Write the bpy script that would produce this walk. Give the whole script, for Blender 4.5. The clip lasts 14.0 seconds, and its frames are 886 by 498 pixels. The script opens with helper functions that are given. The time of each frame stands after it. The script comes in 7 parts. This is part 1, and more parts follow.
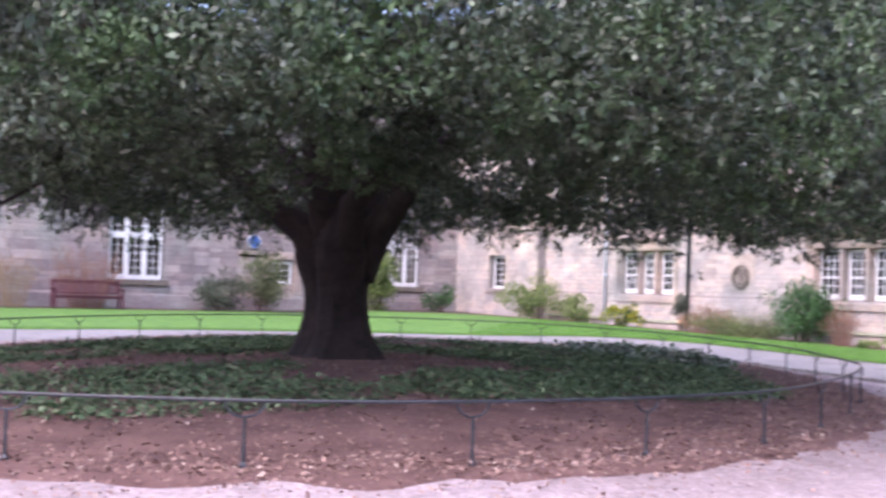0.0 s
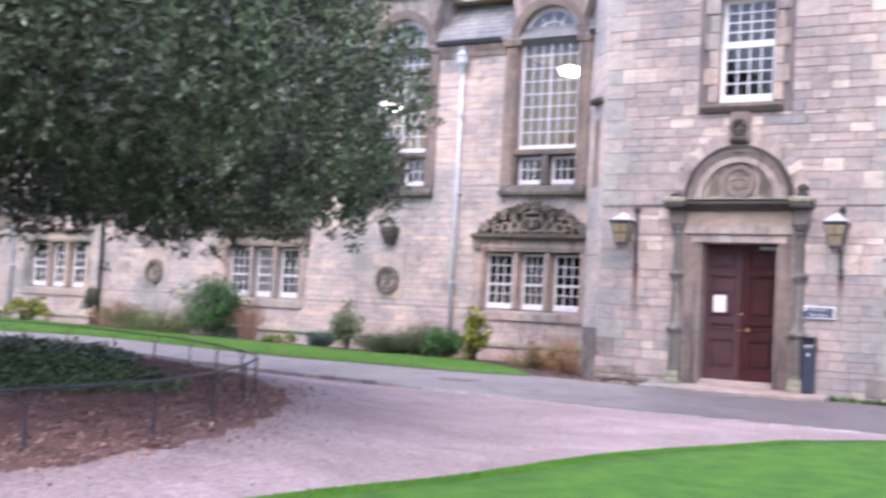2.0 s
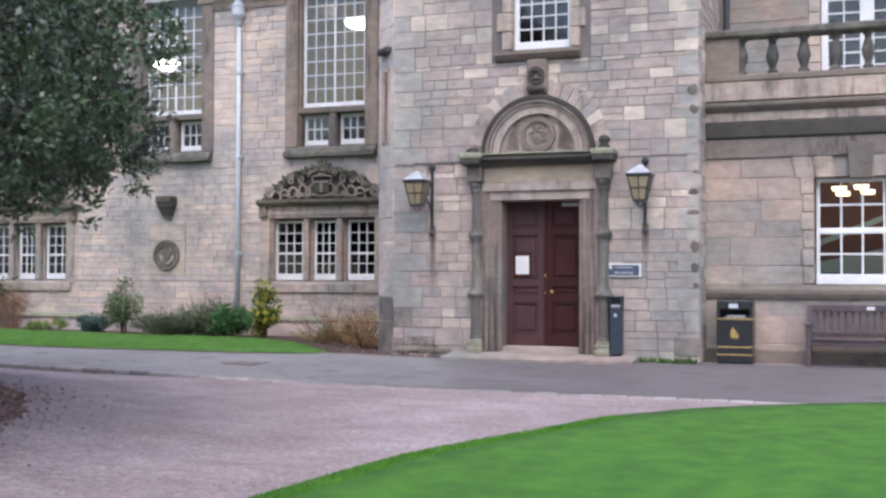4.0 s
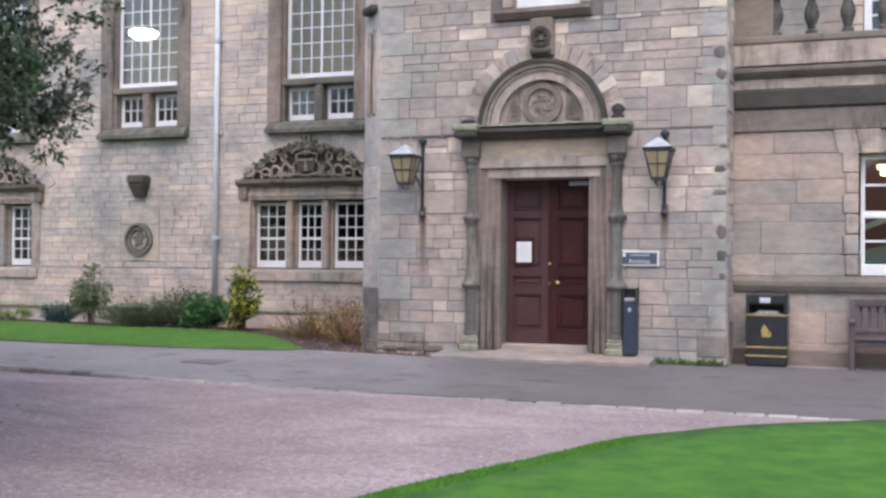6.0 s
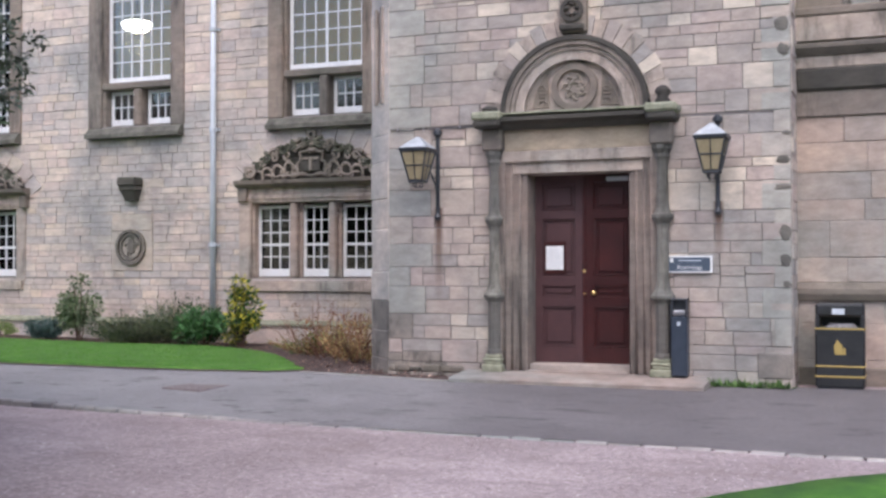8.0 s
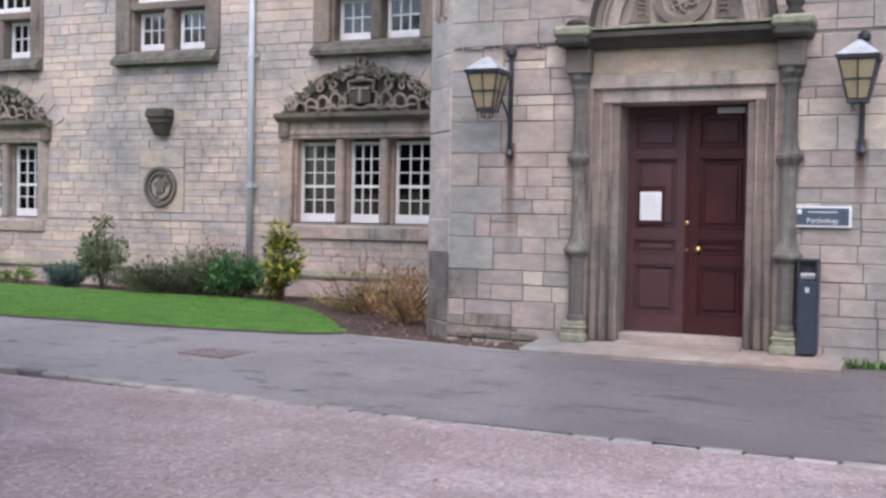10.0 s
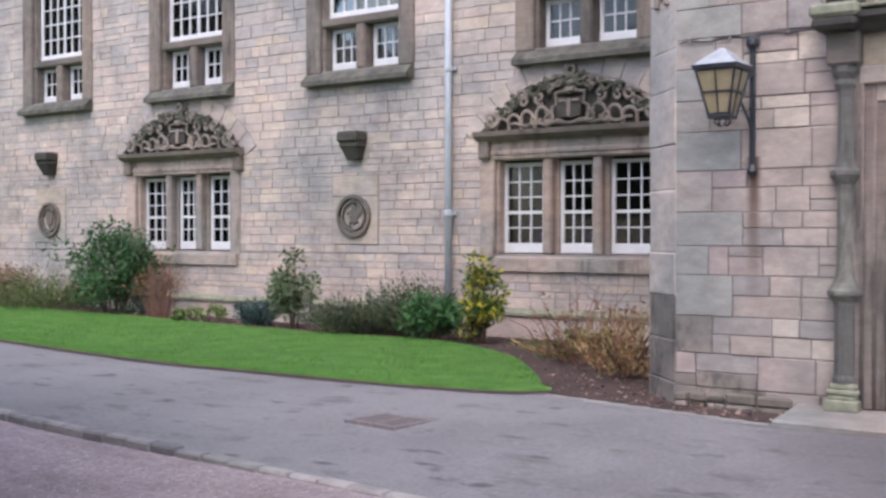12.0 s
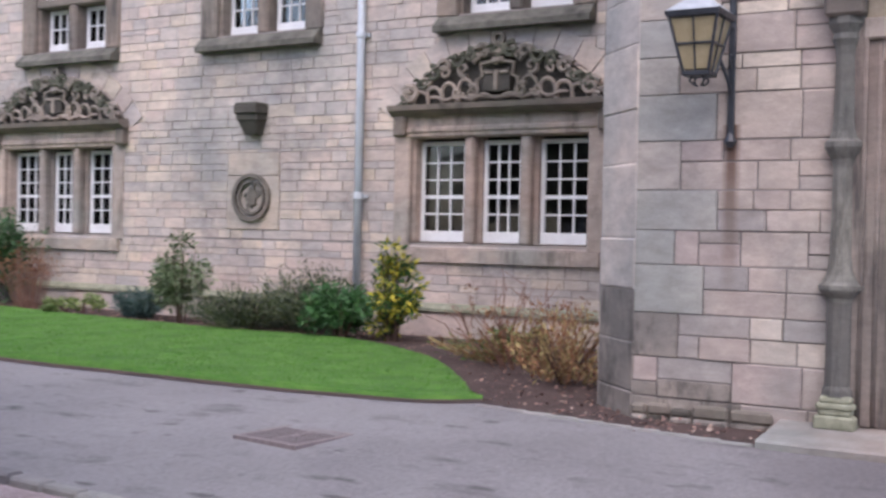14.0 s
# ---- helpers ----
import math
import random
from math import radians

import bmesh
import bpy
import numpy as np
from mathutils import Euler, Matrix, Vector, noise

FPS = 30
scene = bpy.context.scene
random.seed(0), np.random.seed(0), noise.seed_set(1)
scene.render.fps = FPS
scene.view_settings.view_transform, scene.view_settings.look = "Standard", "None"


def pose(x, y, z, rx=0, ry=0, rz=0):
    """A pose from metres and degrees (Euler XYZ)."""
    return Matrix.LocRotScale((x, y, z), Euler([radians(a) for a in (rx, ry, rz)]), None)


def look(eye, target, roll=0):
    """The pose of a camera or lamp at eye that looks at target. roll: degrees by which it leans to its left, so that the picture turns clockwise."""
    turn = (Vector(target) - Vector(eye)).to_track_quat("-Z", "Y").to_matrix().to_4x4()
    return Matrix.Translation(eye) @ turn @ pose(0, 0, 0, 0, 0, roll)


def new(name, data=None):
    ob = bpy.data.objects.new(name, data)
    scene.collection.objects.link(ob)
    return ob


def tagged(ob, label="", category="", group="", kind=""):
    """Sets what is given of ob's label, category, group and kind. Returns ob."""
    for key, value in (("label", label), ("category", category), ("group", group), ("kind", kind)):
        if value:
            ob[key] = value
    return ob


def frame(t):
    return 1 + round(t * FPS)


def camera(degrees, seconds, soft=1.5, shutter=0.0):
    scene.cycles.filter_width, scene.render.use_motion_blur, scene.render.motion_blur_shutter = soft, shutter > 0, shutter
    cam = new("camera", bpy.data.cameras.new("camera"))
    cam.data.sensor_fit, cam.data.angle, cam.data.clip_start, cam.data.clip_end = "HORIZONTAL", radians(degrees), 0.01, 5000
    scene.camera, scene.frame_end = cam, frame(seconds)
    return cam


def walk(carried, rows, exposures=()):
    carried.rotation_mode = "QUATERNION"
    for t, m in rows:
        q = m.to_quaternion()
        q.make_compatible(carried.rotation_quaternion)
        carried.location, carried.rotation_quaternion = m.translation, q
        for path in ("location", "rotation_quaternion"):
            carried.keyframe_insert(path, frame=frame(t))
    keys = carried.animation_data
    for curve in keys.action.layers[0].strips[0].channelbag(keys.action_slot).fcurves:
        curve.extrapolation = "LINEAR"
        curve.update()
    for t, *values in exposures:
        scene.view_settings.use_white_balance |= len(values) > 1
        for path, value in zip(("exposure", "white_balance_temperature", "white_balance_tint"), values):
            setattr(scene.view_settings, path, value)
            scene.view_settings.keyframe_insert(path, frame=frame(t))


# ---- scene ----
cam = camera(42.6, 14.0, soft=2.7, shutter=0.4)
PATH = [
    (0, (-0.182, -0.044, 1.285), (0.847, 1.67, 1.352), 1.9),
    (0.2, (-0.258, -0.106, 1.258), (0.86, 1.55, 1.336), 2.1),
    (0.5, (-0.344, -0.184, 1.259), (0.935, 1.351, 1.346), 2.6),
    (0.8, (-0.356, -0.257, 1.287), (1.056, 1.157, 1.374), 1.9),
    (1, (-0.308, -0.247, 1.267), (1.168, 1.099, 1.355), 2.9),
    (1.1, (-0.293, -0.228, 1.267), (1.214, 1.082, 1.357), 2.9),
    (1.5, (-0.154, -0.167, 1.268), (1.436, 1.044, 1.346), 2.2),
    (2, (0.088, -0.058, 1.228), (1.81, 0.954, 1.332), 3.0),
    (2.2, (0.165, 0.003, 1.227), (1.939, 0.919, 1.343), 1.9),
    (2.5, (0.366, 0.079, 1.258), (2.206, 0.861, 1.306), 0.6),
    (2.6, (0.453, 0.121, 1.272), (2.311, 0.859, 1.315), 0.6),
    (3, (0.771, 0.22, 1.249), (2.636, 0.936, 1.336), 1.9),
    (3.5, (1.277, 0.385, 1.354), (3.152, 1.078, 1.41), 0.2),
    (6, (4.018, 1.085, 1.354), (5.887, 1.796, 1.384), 0.5),
    (6.5, (4.598, 1.218, 1.433), (6.451, 1.971, 1.451), -0.9),
    (7, (5.072, 1.382, 1.418), (6.932, 2.116, 1.446), -0.1),
    (9.5, (7.645, 2.704, 1.454), (9.49, 3.475, 1.487), -0.5),
    (10, (8.237, 2.971, 1.421), (10.059, 3.796, 1.364), 1.0),
    (10.5, (8.76, 3.128, 1.461), (10.595, 3.923, 1.44), 0.3),
    (11, (9.299, 3.371, 1.508), (11.096, 4.247, 1.466), 1.8),
    (11.5, (9.804, 3.68, 1.535), (11.549, 4.658, 1.516), -0.5),
    (12, (10.362, 3.927, 1.565), (11.988, 5.091, 1.54), -0.0),
    (12.5, (10.718, 4.219, 1.519), (12.337, 5.393, 1.497), -0.9),
    (13, (11.029, 4.458, 1.496), (12.679, 5.588, 1.458), -1.3),
    (13.5, (11.271, 4.698, 1.473), (12.936, 5.806, 1.433), 0.1),
    (14, (11.753, 5.069, 1.403), (13.475, 6.085, 1.376), 1.2),
]
EXPOSURES = [(0.0, 2.0, 6250, 32), (1.0, 1.94, 6200, 29), (2.2, 1.57, 6150, 25), (3.2, 1.23, 6100, 15), (6.0, 1.1, 6300, 14), (12.0, 1.15, 6250, 16), (14.0, 1.13, 6250, 19)]
walk(cam, [(t, look(eye, target, roll)) for t, eye, target, roll in PATH], EXPOSURES)

# ---- light ----
world = bpy.data.worlds.new("world")
scene.world = world
world.use_nodes = True
wn = world.node_tree
sky = wn.nodes.new("ShaderNodeTexSky")
sky.sky_type, sky.sun_disc = "NISHITA", False
sky.sun_elevation, sky.sun_rotation = radians(55), radians(250)
sky.air_density, sky.dust_density, sky.ozone_density = 1.0, 2.5, 1.0
wn.nodes["Background"].inputs["Strength"].default_value = 0.15
wn.links.new(sky.outputs["Color"], wn.nodes["Background"].inputs["Color"])
sun = new("sun", bpy.data.lights.new("sun", "SUN"))
sun.data.energy, sun.data.angle, sun.data.color = 0.8, radians(80), (1.0, 0.97, 0.95)
sun.matrix_world = look((-9, -1.5, 21), (0, 0, 0))


# ---- materials ----
def material(name, rough=0.8, metal=0.0):
    m = bpy.data.materials.new(name)
    m.use_nodes = True
    b = m.node_tree.nodes["Principled BSDF"]
    b.inputs["Roughness"].default_value, b.inputs["Metallic"].default_value = rough, metal
    return m, m.node_tree.nodes, m.node_tree.links, b


def ramp(nodes, stops):
    r = nodes.new("ShaderNodeValToRGB")
    e = r.color_ramp.elements
    while len(e) < len(stops):
        e.new(0.5)
    for k, (at, c) in enumerate(stops):
        e[k].position, e[k].color = at, (*c, 1)
    return r


def noise_tex(nodes, links, scale, detail=5.0, rough=0.6, stretch=None):
    """Noise in world metres."""
    g = nodes.new("ShaderNodeNewGeometry")
    t = nodes.new("ShaderNodeTexNoise")
    t.inputs["Scale"].default_value, t.inputs["Detail"].default_value, t.inputs["Roughness"].default_value = scale, detail, rough
    if stretch:
        v = nodes.new("ShaderNodeVectorMath")
        v.operation = "MULTIPLY"
        v.inputs[1].default_value = stretch
        links.new(g.outputs["Position"], v.inputs[0])
        links.new(v.outputs[0], t.inputs["Vector"])
    else:
        links.new(g.outputs["Position"], t.inputs["Vector"])
    return t


def blend(nodes, links, fac, a, b, mode="MIX"):
    """Mix two colours; each of fac, a, b is a socket or a value."""
    m = nodes.new("ShaderNodeMix")
    m.data_type, m.blend_type = "RGBA", mode
    for sock, v in ((m.inputs["Factor"], fac), (m.inputs["A"], a), (m.inputs["B"], b)):
        if isinstance(v, bpy.types.NodeSocket):
            links.new(v, sock)
        else:
            sock.default_value = v if isinstance(v, float) else (*v, 1)
    return m.outputs["Result"]


def span(nodes, links, sock, lo, hi):
    m = nodes.new("ShaderNodeMapRange")
    m.inputs["From Min"].default_value, m.inputs["From Max"].default_value = lo, hi
    links.new(sock, m.inputs["Value"])
    return m.outputs["Result"]


def bump(nodes, links, bsdf, height, strength, distance):
    b = nodes.new("ShaderNodeBump")
    b.inputs["Strength"].default_value, b.inputs["Distance"].default_value = strength, distance
    links.new(height, b.inputs["Height"])
    links.new(b.outputs["Normal"], bsdf.inputs["Normal"])


def stone_material(name, stops, source="object", stain=(0.12, 0.11, 0.105), amount=0.7, grey=(0.30, 0.31, 0.29), rough=0.9, run=None, rust=(), patches=(0.46, 0.66)):
    """Weathered sandstone: each piece its own tone, bedding streaks, grey patches and dark stains."""
    m, n, l, b = material(name, rough)
    if source == "object":
        rnd = n.new("ShaderNodeObjectInfo").outputs["Random"]
    else:
        rnd = n.new("ShaderNodeNewGeometry").outputs["Random Per Island"]
    tone = ramp(n, stops)
    tone.color_ramp.interpolation = "CONSTANT"
    l.new(rnd, tone.inputs["Fac"])
    big = noise_tex(n, l, 0.45, 4.0, 0.6)
    col = blend(n, l, span(n, l, big.outputs["Fac"], *patches), tone.outputs["Color"], grey)
    drift = noise_tex(n, l, 0.8, 3.0, 0.55)
    col = blend(n, l, 0.9, col, blend(n, l, span(n, l, drift.outputs["Fac"], 0.32, 0.68), (0.74, 0.76, 0.78), (1.26, 1.2, 1.16)), "MULTIPLY")
    streak = noise_tex(n, l, 4.0, 7.0, 0.75, (1.0, 1.0, 2.2))
    col = blend(n, l, 0.75, col, blend(n, l, span(n, l, streak.outputs["Fac"], 0.22, 0.78), (0.55, 0.53, 0.51), (1.42, 1.4, 1.38)), "MULTIPLY")
    fine = noise_tex(n, l, 60.0, 4.0, 0.7)
    col = blend(n, l, 0.5, col, blend(n, l, fine.outputs["Fac"], (0.7, 0.7, 0.7), (1.3, 1.3, 1.3)), "MULTIPLY")
    dark = noise_tex(n, l, 1.3 if run is None else 5.0, 7.0, 0.72, run)
    fac = n.new("ShaderNodeMath")
    fac.operation = "MULTIPLY"
    l.new(span(n, l, dark.outputs["Fac"], *((0.56, 0.78) if run is None else (0.49, 0.66))), fac.inputs[0])
    fac.inputs[1].default_value = amount
    col = blend(n, l, fac.outputs[0], col, stain)
    for y, lo, hi in rust:
        pos = n.new("ShaderNodeSeparateXYZ")
        l.new(n.new("ShaderNodeNewGeometry").outputs["Position"], pos.inputs[0])
        off, away, both = n.new("ShaderNodeMath"), n.new("ShaderNodeMath"), n.new("ShaderNodeMath")
        off.operation, away.operation, both.operation = "SUBTRACT", "ABSOLUTE", "MULTIPLY"
        l.new(pos.outputs["Y"], off.inputs[0])
        off.inputs[1].default_value = y
        l.new(off.outputs[0], away.inputs[0])
        l.new(span(n, l, away.outputs[0], 0.075, 0.02), both.inputs[0])
        l.new(span(n, l, pos.outputs["Z"], lo, hi), both.inputs[1])
        cut, top_ = n.new("ShaderNodeMath"), n.new("ShaderNodeMath")
        cut.operation, top_.operation = "LESS_THAN", "MULTIPLY"
        l.new(pos.outputs["Z"], cut.inputs[0])
        cut.inputs[1].default_value = hi + 0.15
        l.new(both.outputs[0], top_.inputs[0])
        l.new(cut.outputs[0], top_.inputs[1])
        col = blend(n, l, top_.outputs[0], col, (0.11, 0.06, 0.04))
    l.new(col, b.inputs["Base Color"])
    add = n.new("ShaderNodeMath")
    add.operation = "ADD"
    l.new(fine.outputs["Fac"], add.inputs[0])
    l.new(streak.outputs["Fac"], add.inputs[1])
    bump(n, l, b, add.outputs[0], 0.6, 0.008)
    return m


def mottled(name, dark, light, scale, rough=0.85, relief=0.01, fine=None, metal=0.0, spread=(0.3, 0.7), strength=0.6):
    """Two tones mixed by noise at two scales, with matching relief."""
    m, n, l, b = material(name, rough, metal)
    t = noise_tex(n, l, scale, 6.0, 0.65)
    col = blend(n, l, span(n, l, t.outputs["Fac"], *spread), dark, light)
    f = noise_tex(n, l, fine or scale * 14, 4.0, 0.7)
    col = blend(n, l, 0.6, col, blend(n, l, f.outputs["Fac"], (0.6, 0.6, 0.6), (1.4, 1.4, 1.4)), "MULTIPLY")
    l.new(col, b.inputs["Base Color"])
    bump(n, l, b, f.outputs["Fac"], strength, relief)
    return m


def leaf_material(name, stops, rough=0.5, sheen=0.35, vary=0.8, patch=0.9, hues=None):
    """Leaves that differ one by one and bough by bough; hues: two tints that drift into one another."""
    m, n, l, b = material(name, rough)
    tone = ramp(n, stops)
    l.new(n.new("ShaderNodeNewGeometry").outputs["Random Per Island"], tone.inputs["Fac"])
    t = noise_tex(n, l, patch, 3.0, 0.6)
    leaf = tone.outputs["Color"]
    if hues:
        h = noise_tex(n, l, 0.75, 2.0, 0.5)
        leaf = blend(n, l, 1.0, leaf, blend(n, l, span(n, l, h.outputs["Fac"], 0.4, 0.62), *hues), "MULTIPLY")
    l.new(blend(n, l, vary, leaf, blend(n, l, span(n, l, t.outputs["Fac"], 0.3, 0.7), (0.4, 0.4, 0.4), (1.6, 1.6, 1.6)), "MULTIPLY"), b.inputs["Base Color"])
    b.inputs["Specular IOR Level"].default_value = sheen
    return m


def glow(name, colour, strength):
    m, n, l, b = material(name, 0.5)
    b.inputs["Base Color"].default_value = (*colour, 1)
    b.inputs["Emission Color"].default_value, b.inputs["Emission Strength"].default_value = (*colour, 1), strength
    return m


def glass_material(name, tint=(0.92, 0.95, 0.95)):
    """Thin window glass: clear, with a Fresnel gloss."""
    m = bpy.data.materials.new(name)
    m.use_nodes = True
    n, l = m.node_tree.nodes, m.node_tree.links
    n.remove(n["Principled BSDF"])
    clear, gloss, mix, fr = n.new("ShaderNodeBsdfTransparent"), n.new("ShaderNodeBsdfGlossy"), n.new("ShaderNodeMixShader"), n.new("ShaderNodeFresnel")
    clear.inputs["Color"].default_value = (*tint, 1)
    gloss.inputs["Roughness"].default_value = 0.03
    fr.inputs["IOR"].default_value = 1.5
    wob = noise_tex(n, l, 2.2, 1.0, 0.4)
    bm_ = n.new("ShaderNodeBump")
    bm_.inputs["Strength"].default_value, bm_.inputs["Distance"].default_value = 0.12, 0.03
    l.new(wob.outputs["Fac"], bm_.inputs["Height"])
    l.new(bm_.outputs["Normal"], gloss.inputs["Normal"])
    l.new(fr.outputs["Fac"], mix.inputs["Fac"])
    l.new(clear.outputs[0], mix.inputs[1])
    l.new(gloss.outputs[0], mix.inputs[2])
    l.new(mix.outputs[0], n["Material Output"].inputs["Surface"])
    return m


PINK = [(0.0, (0.514, 0.434, 0.39)), (0.1, (0.473, 0.414, 0.378)), (0.2, (0.548, 0.475, 0.41)), (0.32, (0.444, 0.402, 0.381)), (0.42, (0.525, 0.449, 0.401)), (0.52, (0.496, 0.44, 0.398)), (0.62, (0.578, 0.507, 0.433)), (0.7, (0.427, 0.394, 0.375)), (0.78, (0.531, 0.443, 0.395)), (0.86, (0.476, 0.434, 0.404)), (0.94, (0.56, 0.481, 0.393))]
TOWER = [(0.0, (0.391, 0.335, 0.302)), (0.12, (0.35, 0.312, 0.286)), (0.25, (0.413, 0.358, 0.316)), (0.38, (0.337, 0.308, 0.289)), (0.5, (0.386, 0.327, 0.303)), (0.62, (0.362, 0.316, 0.291)), (0.72, (0.513, 0.458, 0.396)), (0.8, (0.314, 0.295, 0.283)), (0.88, (0.431, 0.371, 0.33)), (0.95, (0.555, 0.497, 0.426))]
PALE = [(0.0, (0.393, 0.313, 0.271)), (0.25, (0.376, 0.307, 0.268)), (0.45, (0.352, 0.296, 0.263)), (0.65, (0.406, 0.325, 0.274)), (0.82, (0.334, 0.293, 0.266)), (0.92, (0.411, 0.330, 0.254))]
PLUM = [(0.0, (0.274, 0.227, 0.226)), (0.3, (0.335, 0.281, 0.269)), (0.55, (0.237, 0.202, 0.208)), (0.75, (0.395, 0.342, 0.330)), (0.9, (0.298, 0.257, 0.257))]
stone_pink, stone_pink_j = stone_material("pink_sandstone", PINK, grey=(0.37, 0.36, 0.345)), stone_material("pink_sandstone_joined", PINK, "island", grey=(0.37, 0.36, 0.345))
stone_tower, stone_tower_j = stone_material("tower_sandstone", TOWER, grey=(0.30, 0.31, 0.29), rust=((7.51, 0.9, 2.1), (3.85, 1.5, 2.1)), patches=(0.54, 0.74)), stone_material("tower_sandstone_joined", TOWER, "island", grey=(0.32, 0.33, 0.31), patches=(0.54, 0.74))
stone_pale, stone_pale_j = stone_material("pale_ashlar", PALE, amount=0.25), stone_material("pale_ashlar_joined", PALE, "island", amount=0.25)
stone_plum, stone_plum_j = stone_material("plum_sandstone", PLUM, amount=0.3), stone_material("plum_sandstone_joined", PLUM, "island", amount=0.3)
DRESSED = [(0.0, (0.43, 0.355, 0.305)), (0.5, (0.395, 0.335, 0.295)), (0.8, (0.45, 0.37, 0.305))]
dressed = stone_material("dressed_sandstone", DRESSED, "object", amount=0.75, stain=(0.07, 0.064, 0.058), run=(0.6, 0.6, 0.14))
brown_jamb = stone_material("brown_stained_sandstone", [(0.0, (0.25, 0.205, 0.17)), (0.5, (0.22, 0.185, 0.16))], "object", amount=0.85, stain=(0.06, 0.055, 0.05), run=(0.6, 0.6, 0.14), grey=(0.2, 0.185, 0.16))
weathered = stone_material("weathered_sandstone", [(0.0, (0.17, 0.145, 0.125)), (0.5, (0.20, 0.17, 0.145))], "object", amount=0.95, stain=(0.045, 0.042, 0.038), grey=(0.15, 0.145, 0.12))
blackened = stone_material("blackened_carving", [(0.0, (0.05, 0.046, 0.041)), (0.5, (0.065, 0.06, 0.052))], "object", amount=0.9, stain=(0.035, 0.033, 0.03), grey=(0.075, 0.072, 0.06))
stone_grey = stone_material("grey_green_quoin", [(0.0, (0.365, 0.352, 0.326)), (0.25, (0.41, 0.37, 0.333)), (0.5, (0.345, 0.342, 0.322)), (0.75, (0.39, 0.36, 0.326))], "object", amount=0.5, grey=(0.33, 0.335, 0.305))
stone_cant = stone_material("pale_corner_stone", [(0.0, (0.62, 0.55, 0.49)), (0.35, (0.56, 0.51, 0.47)), (0.7, (0.64, 0.56, 0.495))], "object", amount=0.4, grey=(0.48, 0.465, 0.435))
buff_frieze = stone_material("buff_frieze_stone", [(0.0, (0.45, 0.37, 0.275))], "object", amount=0.3, grey=(0.40, 0.34, 0.27))
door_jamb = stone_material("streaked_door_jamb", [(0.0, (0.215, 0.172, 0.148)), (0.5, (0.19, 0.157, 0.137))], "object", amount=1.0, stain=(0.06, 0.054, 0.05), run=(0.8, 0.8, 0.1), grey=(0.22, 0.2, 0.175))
column_foot = stone_material("black_streaked_column_stone", [(0.0, (0.115, 0.109, 0.1))], "object", amount=1.0, stain=(0.03, 0.033, 0.03), run=(1.4, 1.4, 0.1), grey=(0.15, 0.145, 0.13))
column_stone = stone_material("streaked_grey_column_stone", [(0.0, (0.172, 0.163, 0.146)), (0.5, (0.15, 0.146, 0.132))], "object", amount=1.0, stain=(0.05, 0.048, 0.042), run=(0.6, 0.6, 0.12), grey=(0.22, 0.22, 0.19))
# Lightened so that proud carving shows painted highlights between its stains.
carved = stone_material("dark_carved_sandstone", [(0.0, (0.26, 0.228, 0.195)), (0.5, (0.31, 0.27, 0.232))], "object", amount=0.7, stain=(0.05, 0.047, 0.04), grey=(0.12, 0.115, 0.095))
sooty = stone_material("sooty_sandstone", [(0.0, (0.275, 0.245, 0.215)), (0.5, (0.315, 0.28, 0.245))], "object", amount=1.0, stain=(0.05, 0.047, 0.043), grey=(0.17, 0.162, 0.15), run=(0.5, 0.5, 0.22))
pitted = stone_material("pitted_dark_stone", [(0.0, (0.12, 0.112, 0.1)), (0.5, (0.16, 0.15, 0.135))], "object", amount=1.0, stain=(0.04, 0.038, 0.034), grey=(0.13, 0.125, 0.11))
sill_stone = mottled("dark_lichened_sill", (0.05, 0.048, 0.04), (0.18, 0.17, 0.14), 3.5, 0.95, 0.01)
pale_moss = mottled("pale_green_moss", (0.16, 0.165, 0.11), (0.34, 0.34, 0.25), 7.0, 0.95, 0.01)
mossy = mottled("mossy_ledge", (0.05, 0.056, 0.036), (0.15, 0.145, 0.11), 5.0, 0.95, 0.01)
mortar = mottled("mortar", (0.2, 0.175, 0.165), (0.32, 0.285, 0.265), 4.0, 0.95, 0.006)
mortar_mid = mottled("grey_mortar", (0.115, 0.1, 0.095), (0.2, 0.178, 0.168), 2.0, 0.95, 0.006)
mortar_dark = mottled("dark_mortar", (0.09, 0.08, 0.078), (0.15, 0.13, 0.125), 4.0, 0.95, 0.006)
white_paint = mottled("white_paint", (0.66, 0.66, 0.66), (0.80, 0.80, 0.80), 3.0, 0.45, 0.001)
grey_paint = mottled("pale_grey_paint", (0.44, 0.48, 0.52), (0.57, 0.61, 0.65), 4.0, 0.5, 0.002)
iron = mottled("black_iron", (0.016, 0.019, 0.024), (0.045, 0.05, 0.06), 12.0, 0.4, 0.002)
door_red = mottled("dark_red_door_paint", (0.032, 0.009, 0.009), (0.062, 0.016, 0.015), 2.5, 0.32, 0.001, 30.0)
door_dusty = mottled("dusty_red_door_paint", (0.05, 0.021, 0.023), (0.082, 0.036, 0.037), 2.5, 0.5, 0.001, 30.0)
brass = mottled("brass", (0.55, 0.38, 0.14), (0.75, 0.55, 0.25), 20.0, 0.3, 0.0005, metal=1.0)
slate = stone_material("slate", [(0.0, (0.17, 0.19, 0.20)), (0.35, (0.21, 0.225, 0.23)), (0.7, (0.25, 0.26, 0.26))], "island", amount=0.2, grey=(0.22, 0.24, 0.24), rough=0.6)


